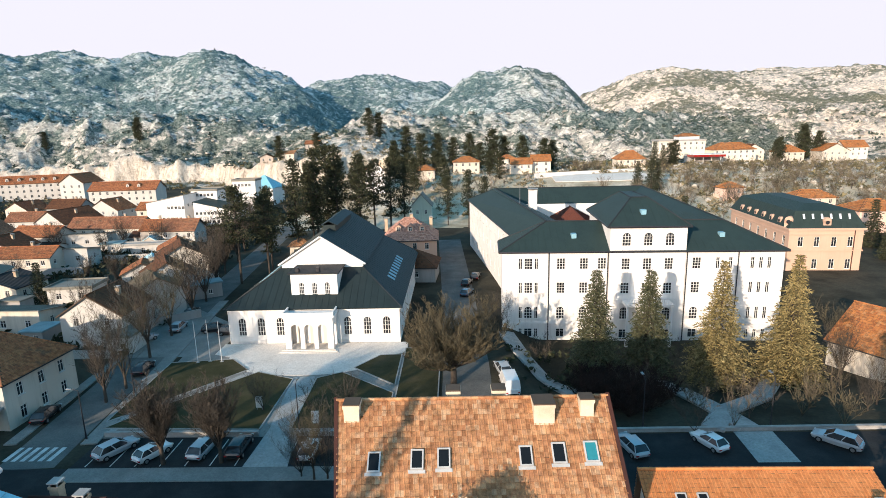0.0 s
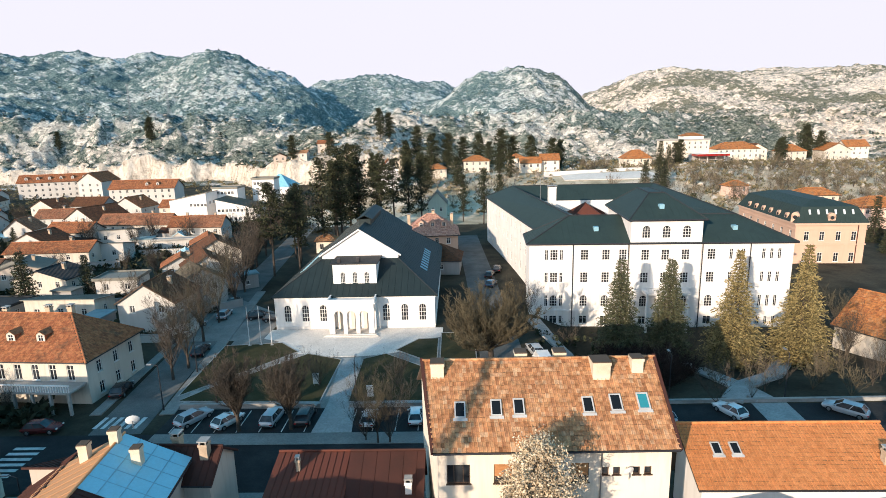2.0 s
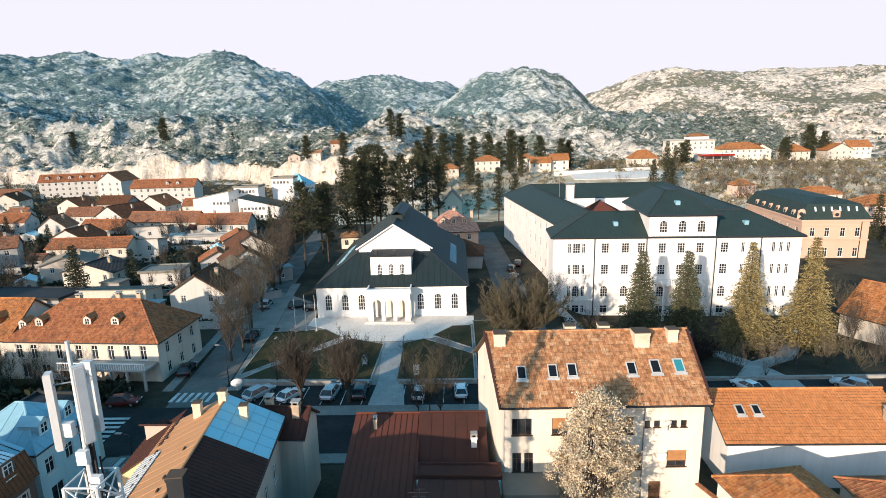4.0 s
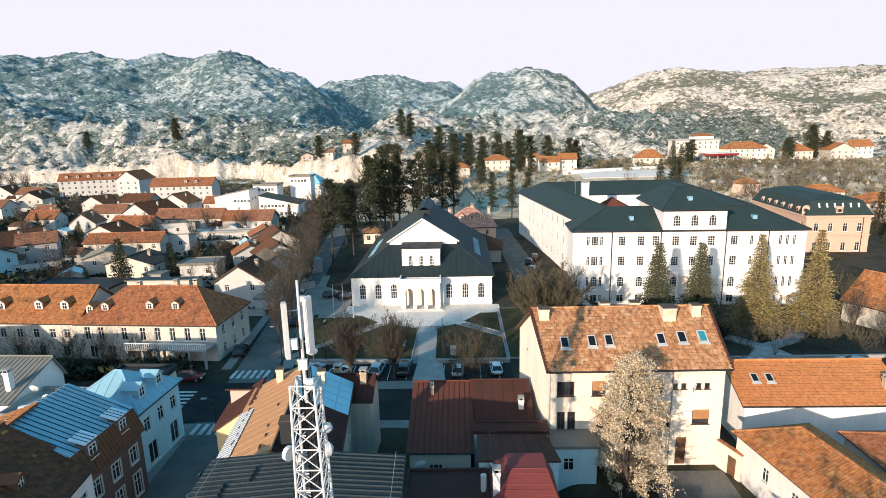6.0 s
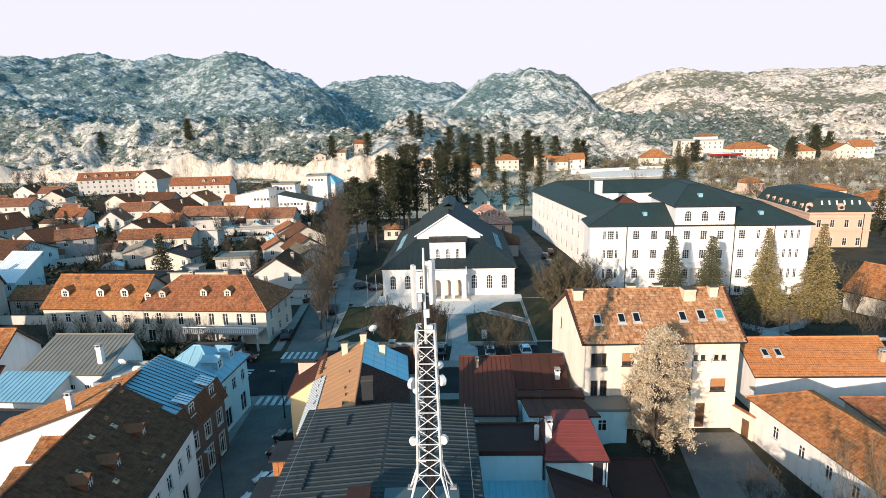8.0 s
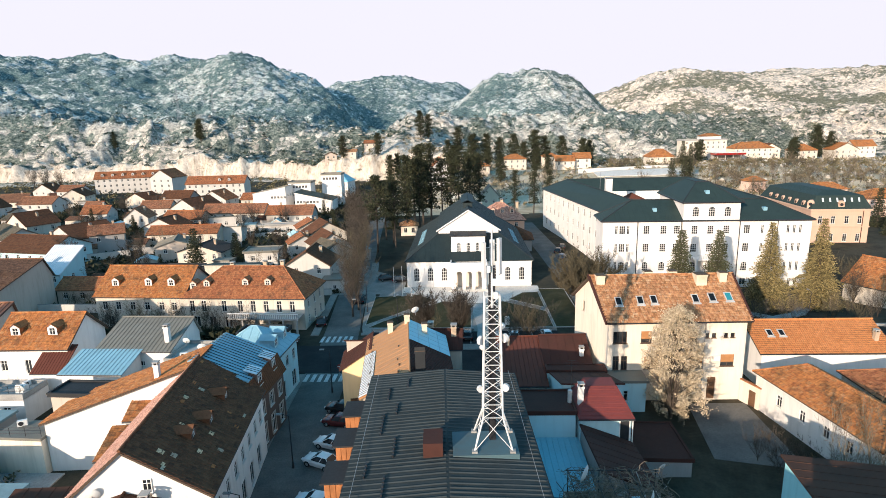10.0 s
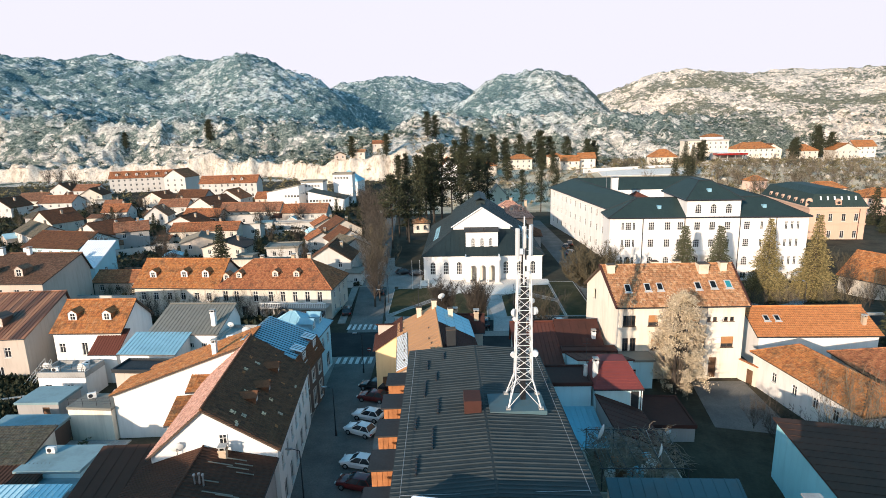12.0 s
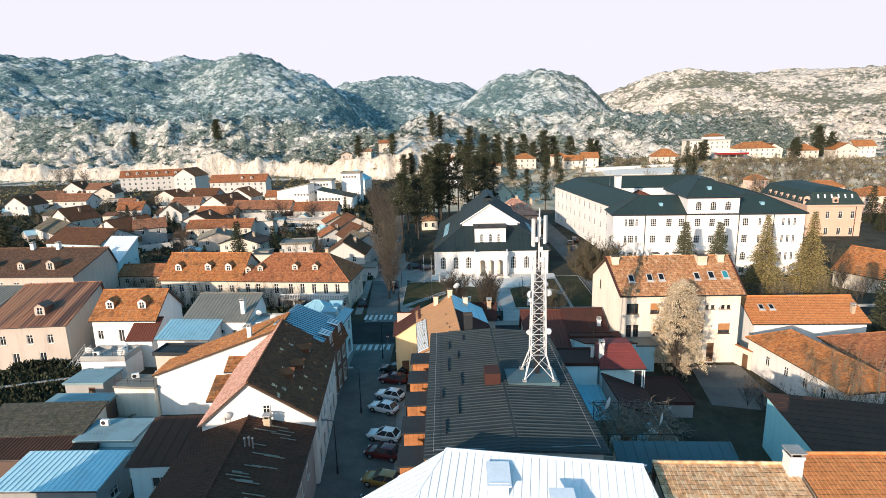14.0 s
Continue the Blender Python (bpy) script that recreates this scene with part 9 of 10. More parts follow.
def spruce(seed, h, r, mat_key, label, droop=0.35, dens=1.0, cone=0.8):
    rnd = random.Random(seed)
    ob = thing("spruce", pose(0, 0, -60), label, "tree", "conifers")
    w, g = Geo(), Geo()
    w.tube((0, 0, -0.4), (0, 0, h * 0.97), 0.28, 0.03, 8)
    lev = int(h * 2.1)
    for i in range(lev):
        z = h * 0.03 + (h * 0.955) * (i / lev)
        reach = r * (1 - (z / h)) ** cone * rnd.uniform(0.74, 1.14) + 0.12
        n = max(5, int(8 + reach * 3.2 * dens))
        for k in range(n):
            a = 2 * math.pi * (k + rnd.random() * 0.7) / n + i * 0.7
            L = reach * rnd.uniform(0.62, 1.08)
            out = Vector((math.cos(a), math.sin(a), 0))
            side = Vector((-out.y, out.x, 0))
            steps = max(2, int(L / 0.32))
            if L > 1.2:
                w.tube((0, 0, z), out * L * 0.8 + Vector((0, 0, z - droop * L * 0.45)), 0.03, 0.01, 3, False)
            for s in range(steps):
                t = (s + 0.7) / steps
                if t < 0.3 and L > 1.6:
                    continue
                p = out * (L * t) + Vector((0, 0, z - droop * L * t * t * 0.9 + 0.2 * L * max(0, t - 0.75)))
                for sg in (-1, 1):
                    dv = out * rnd.uniform(0.3, 0.9) + side * sg * rnd.uniform(0.3, 1.0) + Vector((0, 0, rnd.uniform(-0.5, 0.2)))
                    for q in range(2):
                        tuft(g, p + Vector((rnd.gauss(0, 0.1), rnd.gauss(0, 0.1), rnd.gauss(0, 0.06))), dv + Vector((rnd.gauss(0, 0.25), rnd.gauss(0, 0.25), rnd.gauss(0, 0.2))), rnd.uniform(0.3, 0.6) * (0.85 + 0.35 * (1 - t)), rnd.uniform(0.05, 0.085), rnd)
                tuft(g, p, out * 0.6 + Vector((0, 0, rnd.uniform(-0.7, 0.6))), 0.45, 0.09, rnd)
    part("trunk", w, M["bark"], ob)
    part("crown", g, M[mat_key], ob)
    return ob


def pine(seed, h, r, label, base=0.35, mat_key="pine"):
    """A tall dark pine: a bare lower trunk and layered, uneven plates of needles."""
    rnd = random.Random(seed)
    ob = thing("pine", pose(0, 0, -60), label, "tree", "pines")
    w, g = Geo(), Geo()
    w.tube((0, 0, -0.4), (0.2, 0.1, h * 0.55), 0.30, 0.2, 8)
    w.tube((0.2, 0.1, h * 0.55), (0, 0, h * 0.97), 0.2, 0.04, 7)
    n = 30
    for i in range(n):
        t = i / (n - 1)
        z = h * (base + (0.97 - base) * t)
        reach = r * (0.55 + 0.55 * math.sin(math.pi * min(1, 0.2 + t * 0.85))) * rnd.uniform(0.5, 1.1) * (1 if t < 0.85 else 0.55)
        for b in range(3):
            a = rnd.uniform(0, 2 * math.pi)
            tip = Vector((math.cos(a) * reach, math.sin(a) * reach, z + rnd.uniform(-0.3, 0.7)))
            w.tube((0, 0, z - 0.3), tip, 0.07, 0.02, 4, False)
            for c in range(3):
                cp = tip.lerp(Vector((0, 0, z)), c * 0.27) + Vector((rnd.gauss(0, 0.25), rnd.gauss(0, 0.25), rnd.gauss(0, 0.15)))
                cr = rnd.uniform(0.55, 1.0)
                for k in range(15):
                    v = Vector((rnd.gauss(0, 1), rnd.gauss(0, 1), rnd.gauss(0, 0.5)))
                    v.normalize()
                    q = cp + Vector((v.x * cr, v.y * cr, v.z * cr * 0.55)) * rnd.uniform(0.5, 1.0)
                    tuft(g, q, v + Vector((0, 0, 0.4)), rnd.uniform(0.36, 0.6), rnd.uniform(0.11, 0.18), rnd)
    part("trunk", w, M["bark"], ob)
    part("crown", g, M[mat_key], ob)
    return ob


def blossom_tree(seed, h, label):
    """Several stems from the ground, limbs to uneven clusters, and petals round each cluster's twigs."""
    rnd = random.Random(seed)
    ob = thing("blossom_tree", pose(0, 0, -60), label, "tree", "blossom trees")
    wood, twigs, g = Geo(), Geo(), Geo()
    girth = ((0.0, 2.2), (0.15, 3.9), (0.3, 4.5), (0.45, 4.2), (0.6, 3.4), (0.8, 2.7), (0.93, 1.7), (1.0, 0.5))
    stems = [(Vector((rnd.uniform(-0.4, 0.4), rnd.uniform(-0.4, 0.4), -0.3)), Vector((rnd.uniform(-1.2, 1.2), rnd.uniform(-1.2, 1.2), h * rnd.uniform(0.7, 0.92)))) for i in range(5)]
    for a, b in stems:
        wood.tube(a, a.lerp(b, 0.5), 0.14, 0.09, 7, False)
        wood.tube(a.lerp(b, 0.5), b, 0.09, 0.02, 6, False)
    for i in range(210):
        t = rnd.random() ** 0.85
        r = 0.0
        for (t0, r0), (t1, r1) in zip(girth, girth[1:]):
            if t0 <= t <= t1:
                r = r0 + (r1 - r0) * (t - t0) / (t1 - t0)
        ang = rnd.uniform(0, 2 * math.pi)
        rad = r * math.sqrt(rnd.uniform(0.12, 1.0)) * (0.84 + 0.22 * math.sin(3 * ang + 5 * t))
        c = Vector((rad * math.cos(ang), rad * math.sin(ang), 0.7 + (h - 1.0) * t))
        a, b = stems[i % 5]
        root = a.lerp(b, max(0.06, min(0.95, t - 0.16)))
        mid = root.lerp(c, 0.5) + Vector((0, 0, 0.25))
        wood.tube(root, mid, 0.035, 0.025, 4, False)
        twigs.tube(mid, c, 0.025, 0.012, 4, False)
        cr = rnd.uniform(0.45, 0.95)
        for k in range(9):
            v = Vector((rnd.gauss(0, 1), rnd.gauss(0, 1), rnd.gauss(0.5, 0.8))).normalized()
            e = c + v * cr * rnd.uniform(0.7, 1.5)
            twigs.tube(c, e, 0.014, 0.008, 3, False)
            for q in range(21):
                p = c.lerp(e, rnd.uniform(0.15, 1.08)) + Vector((rnd.gauss(0, 0.11), rnd.gauss(0, 0.11), rnd.gauss(0, 0.11)))
                d = Vector((rnd.gauss(0, 1), rnd.gauss(0, 1), rnd.gauss(0.3, 1)))
                tuft(g, p, d, rnd.uniform(0.10, 0.20), rnd.uniform(0.036, 0.066), rnd)
    part("trunk", wood, M["bark"], ob)
    part("crown", twigs, M["twig"], ob)
    part("blossom", g, M["blossom"], ob, "cream-white blossom clusters")
    return ob


def plant(proto, x, y, s=1.0, turn=0.0, z=None, label=""):
    m = pose(x, y, gz(x, y) if z is None else z, 0, 0, turn)
    c = copy_thing(proto, m)
    c.scale = (s, s, s)
    c.matrix_world = m @ Matrix.Scale(s, 4)
    if label:
        c["label"] = label
    return c


def drop_proto(*obs):
    for ob in obs:
        for c in list(ob.children_recursive):
            bpy.data.objects.remove(c)
        bpy.data.objects.remove(ob)


big = vase_tree(3, 12.8, "broad old tree with budding olive twigs beside the theatre", 50, 1.5, "twig_olive", 0.40, 0.24, wide=1.0, dens=1.2, thick=2.0, fine=4, dome=True)
tr_a = vase_tree(5, 12, "bare street tree with upright grey-brown twigs", 15, 0.52, "twig", 0.2, 0.2, thick=1.4, fine=2)
tr_b = vase_tree(8, 12, "bare tree with a narrow crown of fine twigs", 11, 0.42, "twig_olive", 0.16, 0.16)
tr_c = vase_tree(12, 10, "bare many-stemmed garden tree", 13, 0.62, "twig", 0.14, 0.08)
tr_f = vase_tree(19, 11, "slight bare tree with upright twigs", 8, 0.5, "twig_tan", 0.15, 0.12, dens=0.5, thick=2.2, fine=4, lite=True)
tr_y = vase_tree(17, 11, "tall bare yard tree with pale upright stems", 8, 0.46, "twig_tan", 0.17, 0.06, dens=0.6, thick=1.3, fine=1)
tr_p = vase_tree(15, 9.5, "bare park tree, its limbs cut back to upright shoots", 26, 0.62, "twig", 0.26, 0.24, dens=1.2, thick=1.4, fine=4)
sh = vase_tree(21, 4, "bare upright garden shrub", 9, 0.6, "twig_olive", 0.07, 0.03, "bare_shrub", dens=0.6, thick=1.5, fine=4, lite=True)
sh2 = vase_tree(22, 4.4, "tangled bare shrub with thin twigs", 9, 0.8, "twig", 0.07, 0.03, "bare_shrub", dens=0.6, thick=1.5, fine=4, lite=True)
db = vase_tree(24, 4.2, "dense dark red-brown shrub before the school", 44, 0.95, "twig_dark", 0.05, 0.03, "bare_shrub", dens=1.0, thick=2.2, fine=6, lite=True)
tr_g = vase_tree(9, 12, "tall bare street tree with grey-brown twigs", 20, 0.5, "twig", 0.2, 0.18, thick=1.8, fine=6, lite=True)
sp_a = spruce(31, 16.5, 4.5, "spruce", "tall olive-green spruce before the school", 0.3, 1.15)
sp_b = spruce(32, 18, 5.4, "spruce_gold", "tall golden-green spruce before the school", 0.34, 0.85, 0.98)
sp_d = spruce(33, 10, 2.6, "pine", "dark green fir between the houses", 0.3, 0.4)
pn_a = pine(41, 22, 4.2, "tall black pine with a bare trunk", 0.42)
pn_b = pine(42, 24, 2.7, "tall slender black pine", 0.22)
pn_c = pine(43, 13, 2.8, "dark conifer on the slope", 0.08)
blo = blossom_tree(51, 13.2, "white blossoming tree in the yard")

plant(big, 3.0, 73.6, 0.98, 20)
for i in range(17):
    plant(db, 24.0 + 5.6 * math.cos(i * 2.4) * (i / 17) ** 0.5, 70.6 + 6.4 * math.sin(i * 2.4) * (i / 17) ** 0.5, 0.85 + 0.3 * ((i * 7) % 5) / 5, i * 47)
plant(blo, 3.4, 29.8, 1.0, 40)
for x, y, p, s, a in ((22.9, 79.6, sp_a, 1.0, 0), (30.6, 80.4, sp_a, 0.98, 140), (39.0, 77.2, sp_b, 1.0, 30), (49.2, 78.0, sp_b, 1.03, 200)):
    plant(p, x, y, s, a)
for x, y, p, s, a in ((-41.4, 69.8, tr_a, 1.15, 0), (-27.0, 56.2, tr_p, 1.15, 40), (-21.0, 56.4, tr_p, 1.15, 90), (-10.6, 53.4, tr_b, 0.8, 150), (-9.3, 53.5, tr_c, 0.85, 20), (-12.0, 53.9, tr_c, 0.7, 80), (-20.2, 67.0, tr_c, 0.6, 200), (-41.0, 73.6, tr_b, 1.25, 30),
                      (-43.4, 84, tr_a, 1.3, 120), (-44.6, 93.0, tr_b, 1.3, 200), (-45.0, 102, tr_a, 1.25, 70), (-47, 112, tr_b, 1.2, 10), (-49, 122, tr_a, 1.2, 260), (-52, 134, tr_b, 1.3, 300), (-54, 147, tr_a, 1.3, 30),
                      (-57, 160, tr_b, 1.3, 90), (-58, 174, tr_a, 1.2, 150), (-63, 188, tr_b, 1.2, 10), (34.0, 61.9, tr_y, 0.5, 0), (37, 64.5, tr_y, 0.55, 20), (50, 70, tr_y, 0.6, 60), (45, 66.5, tr_y, 0.55, 100), (54, 68, tr_y, 0.65, 10), (57.5, 72, tr_y, 0.75, 200), (61, 70, tr_y, 0.7, 130), (40, 66.6, sh2, 0.9, 100), (53, 62.4, sh, 1.1, 30), (31.5, 66, sh, 0.9, 70), (43.2, 64.8, sh, 1.0, 60), (55.4, 76.4, tr_a, 0.8, 30), (60.4, 85.5, tr_b, 0.85, 90), (29.4, 61.2, sh2, 1.2, 0),
                      (46.2, 62.2, sh, 1.3, 120), (47.0, 68.5, sh, 0.9, 190), (35.6, 71, sh2, 0.7, 10), (39.5, 72.4, sh2, 0.7, 80), (51.5, 66, tr_c, 0.5, 44), (55.5, 64, sh, 1.2, 70), (26, 70, sh2, 1.2, 5), (33, 72.5, sh, 1.2, 33),
                      (12.9, 14.3, tr_y, 0.98, 0), (15.6, 14.8, tr_y, 1.04, 110), (19.1, 15.2, tr_y, 0.94, 210), (8.7, 21.2, tr_c, 0.42, 10), (10.4, 20.2, sh2, 0.9, 40), (9.6, 17.4, sh2, 0.9, 0), (11.4, 15.6, sh, 0.9, 50), (12.2, 18.6, sh2, 0.9, 90), (13.2, 16.2, tr_c, 0.5, 10),
                      (9.6, 89.2, tr_c, 0.85, 0), (7.6, 86.0, sh, 1.4, 10), (-9.8, 66.6, tr_c, 0.55, 0), (-13.4, 66.0, sh2, 1.0, 70), (-25.6, 63.6, sh, 0.9, 40), (-31.5, 63.4, sh2, 0.9, 90),
                      (8.8, 98, sh, 1.2, 10), (16.5, 84.5, sh2, 1.1, 30), (26.8, 82.8, sh, 1.0, 60), (35.2, 82.6, sh2, 1.1, 10),
                      (-72.5, 63.6, tr_c, 0.62, 10), (-79, 62.4, tr_b, 0.6, 10), (-60, 61.2, tr_c, 0.6, 70), (-66.5, 63, tr_b, 0.56, 200), (-85, 63, tr_c, 0.6, 10), (-76.5, 61.0, tr_b, 0.5, 90), (-82.5, 61, tr_c, 0.55, 40), (-69.5, 60.8, sh, 1.3, 30), (-63, 60.2, tr_c, 0.62, 130), (-73.5, 59.8, tr_b, 0.55, 250), (-57.5, 60.0, tr_c, 0.5, 300), (-80.5, 60.2, tr_c, 0.58, 160), (-88, 61, sh2, 1.2, 0), (-75, 62, sh2, 1.2, 140),
                      (-103, 104, tr_a, 0.85, 0), (-110, 158, tr_b, 0.9, 20), (-95, 166, tr_c, 1.0, 70), (-84, 165, tr_b, 0.8, 30), (-160, 196, tr_a, 0.9, 60), (-150, 205, tr_b, 0.9, 0), (-122, 108, tr_a, 0.9, 120), (-88, 150, sh, 1.2, 0),
                      (-310, 340, tr_a, 1.2, 0), (-298, 335, tr_b, 1.2, 30), (-284, 330, tr_c, 1.3, 60), (-80, 122, sh, 1.3, 0), (-71, 138, sh2, 1.2, 0), (-98, 128, tr_c, 0.7, 0)):
    plant(tr_g if y > 96 and p in (tr_a, tr_b, tr_c) else p, x, y, s * (0.85 if y > 96 and p == tr_c else 1), a)
for x, y, p, s, a in ((-44.6, 124.8, pn_a, 1.0, 0), (-40.2, 131, pn_a, 0.9, 80), (-41.5, 137, pn_b, 0.85, 20), (-44.5, 143, pn_a, 0.85, 150), (-38.5, 150, pn_b, 1.08, 60), (-35.0, 158, pn_b, 1.18, 30), (-31.5, 168, pn_b, 1.2, 0),
                      (-24.2, 166, pn_b, 1.08, 90), (-21.4, 176, pn_a, 1.1, 130), (-17.5, 184, pn_b, 1.0, 10), (-13.5, 190, pn_b, 1.0, 60), (1.0, 196, pn_b, 0.7, 200), (-28, 184, pn_a, 1.05, 210),
                      (-40, 172, pn_b, 1.0, 20), (-36.6, 160, pn_a, 1.1, 200), (-34.5, 170, pn_b, 1.2, 240), (8, 190, pn_b, 0.8, 0), (13, 184, pn_b, 0.75, 40), (-36, 190, pn_a, 1.0, 5)):
    plant(p, x, y, s, a)
for x, y, s, a in ((-86.0, 101.5, 1.25, 0), (-79.6, 110.5, 0.95, 40), (57, 108, 0.9, 10), (72, 172, 1.3, 0), (83.3, 234, 1.5, 60), (79, 238, 1.3, 0), (88, 240, 1.2, 20), (104, 291, 1.4, 0), (109, 293, 1.2, 0), (112, 150, 1.3, 30), (106, 136, 1.1, 0), (118, 142, 1.2, 80),
                   (43.5, 46.6, 1.45, 0), (-160, 112, 1.7, 30), (-172, 124, 1.6, 80), (-178, 118, 1.5, 10)):
    plant(sp_d, x, y, s, a)


def on_yard(x, y):
    """On the levelled yard behind the school, or the low ground that it overlooks."""
    return 44 < x < 96 and 232 < y < 271


rnd = random.Random(77)
for x, y, s in ((210, 345, 1.6), (219, 345, 1.3), (214, 350, 1.2), (-47, 345, 1.25), (-42, 349, 1.15), (-229, 420, 1.3), (-232, 424, 1.1), (-300, 420, 1.0), (-14, 300, 1.5), (-5, 306, 1.3), (3, 312, 1.2), (12, 318, 1.4), (24, 314, 1.6), (31, 320, 1.3), (17, 309, 1.1), (41, 316, 1.3), (-22, 309, 1.3), (-28, 302, 1.2),
                (50, 300, 1.2), (56, 310, 1.1), (-62, 296, 1.1), (-58, 302, 1.0), (-92, 312, 1.0), (-70, 306, 1.0), (186, 330, 1.0), (190, 334, 1.1), (-6, 276, 0.9), (20, 272, 0.9), (-18, 258, 1.0), (-24, 262, 1.2), (24, 262, 0.9), (-1, 248, 1.0), (-14, 244, 1.1), (-46, 300, 1.0), (52, 290, 0.8), (117, 305, 0.9), (121, 309, 1.0)):
    plant(pn_c, x, y, s, rnd.uniform(0, 360), label="dark conifer on the rocky slope")
for i in range(190):
    x, y = rnd.uniform(56, 235), 195 + 97 * rnd.random()
    if on_yard(x, y):
        continue
    plant((sh2, tr_f, sh)[i % 3], x, y, rnd.uniform(0.6, 0.95) * (1 if i % 3 == 1 else 1.7), rnd.uniform(0, 360), label="bare tree on the brown slope")
for i in range(110):
    x, y = rnd.uniform(58, 175), rnd.uniform(196, 262)
    if on_yard(x, y):
        continue
    plant(tr_f, x, y, rnd.uniform(0.55, 0.9), rnd.uniform(0, 360), label="tall pale bare tree in the thicket behind the school")
for i in range(40):
    x, y = rnd.uniform(-70, 55), rnd.uniform(205, 255)
    plant((tr_f, tr_f, sh2)[i % 3], x, y, rnd.uniform(0.6, 1.0) * (1 if i % 3 < 2 else 1.6), rnd.uniform(0, 360), label="bare tree behind the park")
# gardens between the town houses
for i in range(190):
    x, y = rnd.uniform(-215, -56), rnd.uniform(80, 235)
    if any(abs(x - q[1]) < q[4] * 0.5 + 2.2 and abs(y - q[2]) < q[5] * 0.5 + 2.2 for q in TOWN) or x > -60 - (y - 80) * 0.05:
        continue
    p = (tr_g, tr_f, sh, sh2, sp_d)[(0, 1, 2, 3, 1, 2, 3, 0, 2, 4)[i % 10]]
    plant(p, x, y, rnd.uniform(0.45, 0.78) * (1.0 if p in (tr_f, tr_g, sp_d) else 1.7), rnd.uniform(0, 360), label="dark fir in a town garden" if p == sp_d else "bare tree in a town garden")
drop_proto(tr_f, tr_g, tr_y, tr_p, db, big, tr_a, tr_b, tr_c, sh, sh2, sp_a, sp_b, sp_d, pn_a, pn_b, pn_c, blo)


def clumps(name, label, category, n, where, size, material, seed, flat=0.7, leafy=True):
    """A scatter of small uneven clumps in one mesh: sprays of leaves and twigs, or lumps of stone."""
    r = random.Random(seed)
    g = Geo()
    for i in range(n):
        x, y = where(r)
        s = size(r)
        c = Vector((x, y, hill_z(x, y) + s * 0.25))
        if leafy:
            for j in range(15):
                d = Vector((r.gauss(0, 1), r.gauss(0, 1), abs(r.gauss(0.2, 0.8)) * flat)).normalized()
                o = Vector((r.gauss(0, 0.36) * s, r.gauss(0, 0.36) * s, r.uniform(-0.2, 0.45) * s * flat))
                tuft(g, c + o, d, s * r.uniform(0.45, 0.95), s * r.uniform(0.13, 0.26), r)
            continue
        ring = []
        k = 6
        for lv, rad in ((-0.6, 0.75), (0.15, 1.0), (0.75, 0.6)):
            ring.append([c + Vector((math.cos(2 * math.pi * j / k + lv) * s * rad * r.uniform(0.65, 1.25), math.sin(2 * math.pi * j / k + lv) * s * rad * r.uniform(0.65, 1.25), lv * s * flat * r.uniform(0.7, 1.3))) for j in range(k)])
        b = len(g.v)
        for q in ring:
            g.v += [tuple(v) for v in q]
        g.v.append(tuple(c + Vector((r.gauss(0, 0.2) * s, r.gauss(0, 0.2) * s, s * flat * r.uniform(0.9, 1.3)))))
        for lv in range(2):
            for j in range(k):
                m = (j + 1) % k
                g.f.append((b + lv * k + j, b + lv * k + m, b + lv * k + k + m, b + lv * k + k + j))
                g.m.append(0)
        for j in range(k):
            g.f.append((b + 2 * k + j, b + 2 * k + (j + 1) % k, b + 3 * k))
            g.m.append(0)
    return tagged(new(name, g.mesh(name, M[material])), label, category, kind="stuff")


def on_hills(r0, r1, a0, a1):
    def pick(r):
        for i in range(12):
            a, q = radians(r.uniform(a0, a1)), math.exp(r.uniform(math.log(r0), math.log(r1)))
            x, y = q * math.sin(a), q * math.cos(a)
            if gz(x, y) > 9:
                break
        return x, y

    return pick


clumps("hill_scrub", "dark scrub scattered over the limestone hills", "scrub", 7500, on_hills(345, 1400, -48, 44), lambda r: 0.6 + 2.7 * r.random() ** 2, "scrub", 5)
clumps("hill_rocks", "pale limestone outcrops on the hills", "rocks", 3500, on_hills(345, 700, -48, 44), lambda r: 0.5 + 1.8 * r.random() ** 2, "rockpile", 6, 0.4, False)


def on_slope(x0, x1, y0, y1):
    def pick(r):
        x, y = r.uniform(x0, x1), r.uniform(y0, y1)
        while on_yard(x, y):
            x, y = r.uniform(x0, x1), r.uniform(y0, y1)
        return x, y

    return pick


def by_town_houses(r):
    """Beside the garden fronts of the town houses."""
    q = TOWN[r.randrange(len(TOWN))]
    return q[1] + r.uniform(-0.7, 0.7) * q[4], q[2] - q[5] / 2 - r.uniform(1.0, 4.0)


clumps("garden_hedges", "dark evergreen bushes in the gardens", "bushes", 2600, by_town_houses, lambda r: r.uniform(0.4, 1.2), "garden_green", 7, 1.0)
clumps("wild_hedges", "dark bramble thickets between the gardens", "bushes", 3200, lambda r: (r.uniform(-225, -56), r.uniform(82, 245)), lambda r: r.uniform(0.6, 2.0), "garden_green", 17, 0.9)
clumps("field_bushes", "brown bushes between the apartments and the cliff", "bushes", 1500, lambda r: (r.uniform(-340, -70), r.uniform(238, 376)), lambda r: r.uniform(0.5, 1.9), "field_scrub", 27, 0.9)
clumps("front_garden_bushes", "dark bushes before the row houses", "bushes", 380, lambda r: (r.uniform(-92, -52), r.uniform(57.0, 60.3)), lambda r: r.uniform(0.5, 1.9), "garden_green", 37, 1.2)
clumps("yard_bushes", "dark overgrown hedge beside the yard sheds", "bushes", 2600, lambda r: (r.uniform(-94, -80.0), r.uniform(20, 36)), lambda r: r.uniform(0.45, 1.0), "garden_green", 47, 2.6)
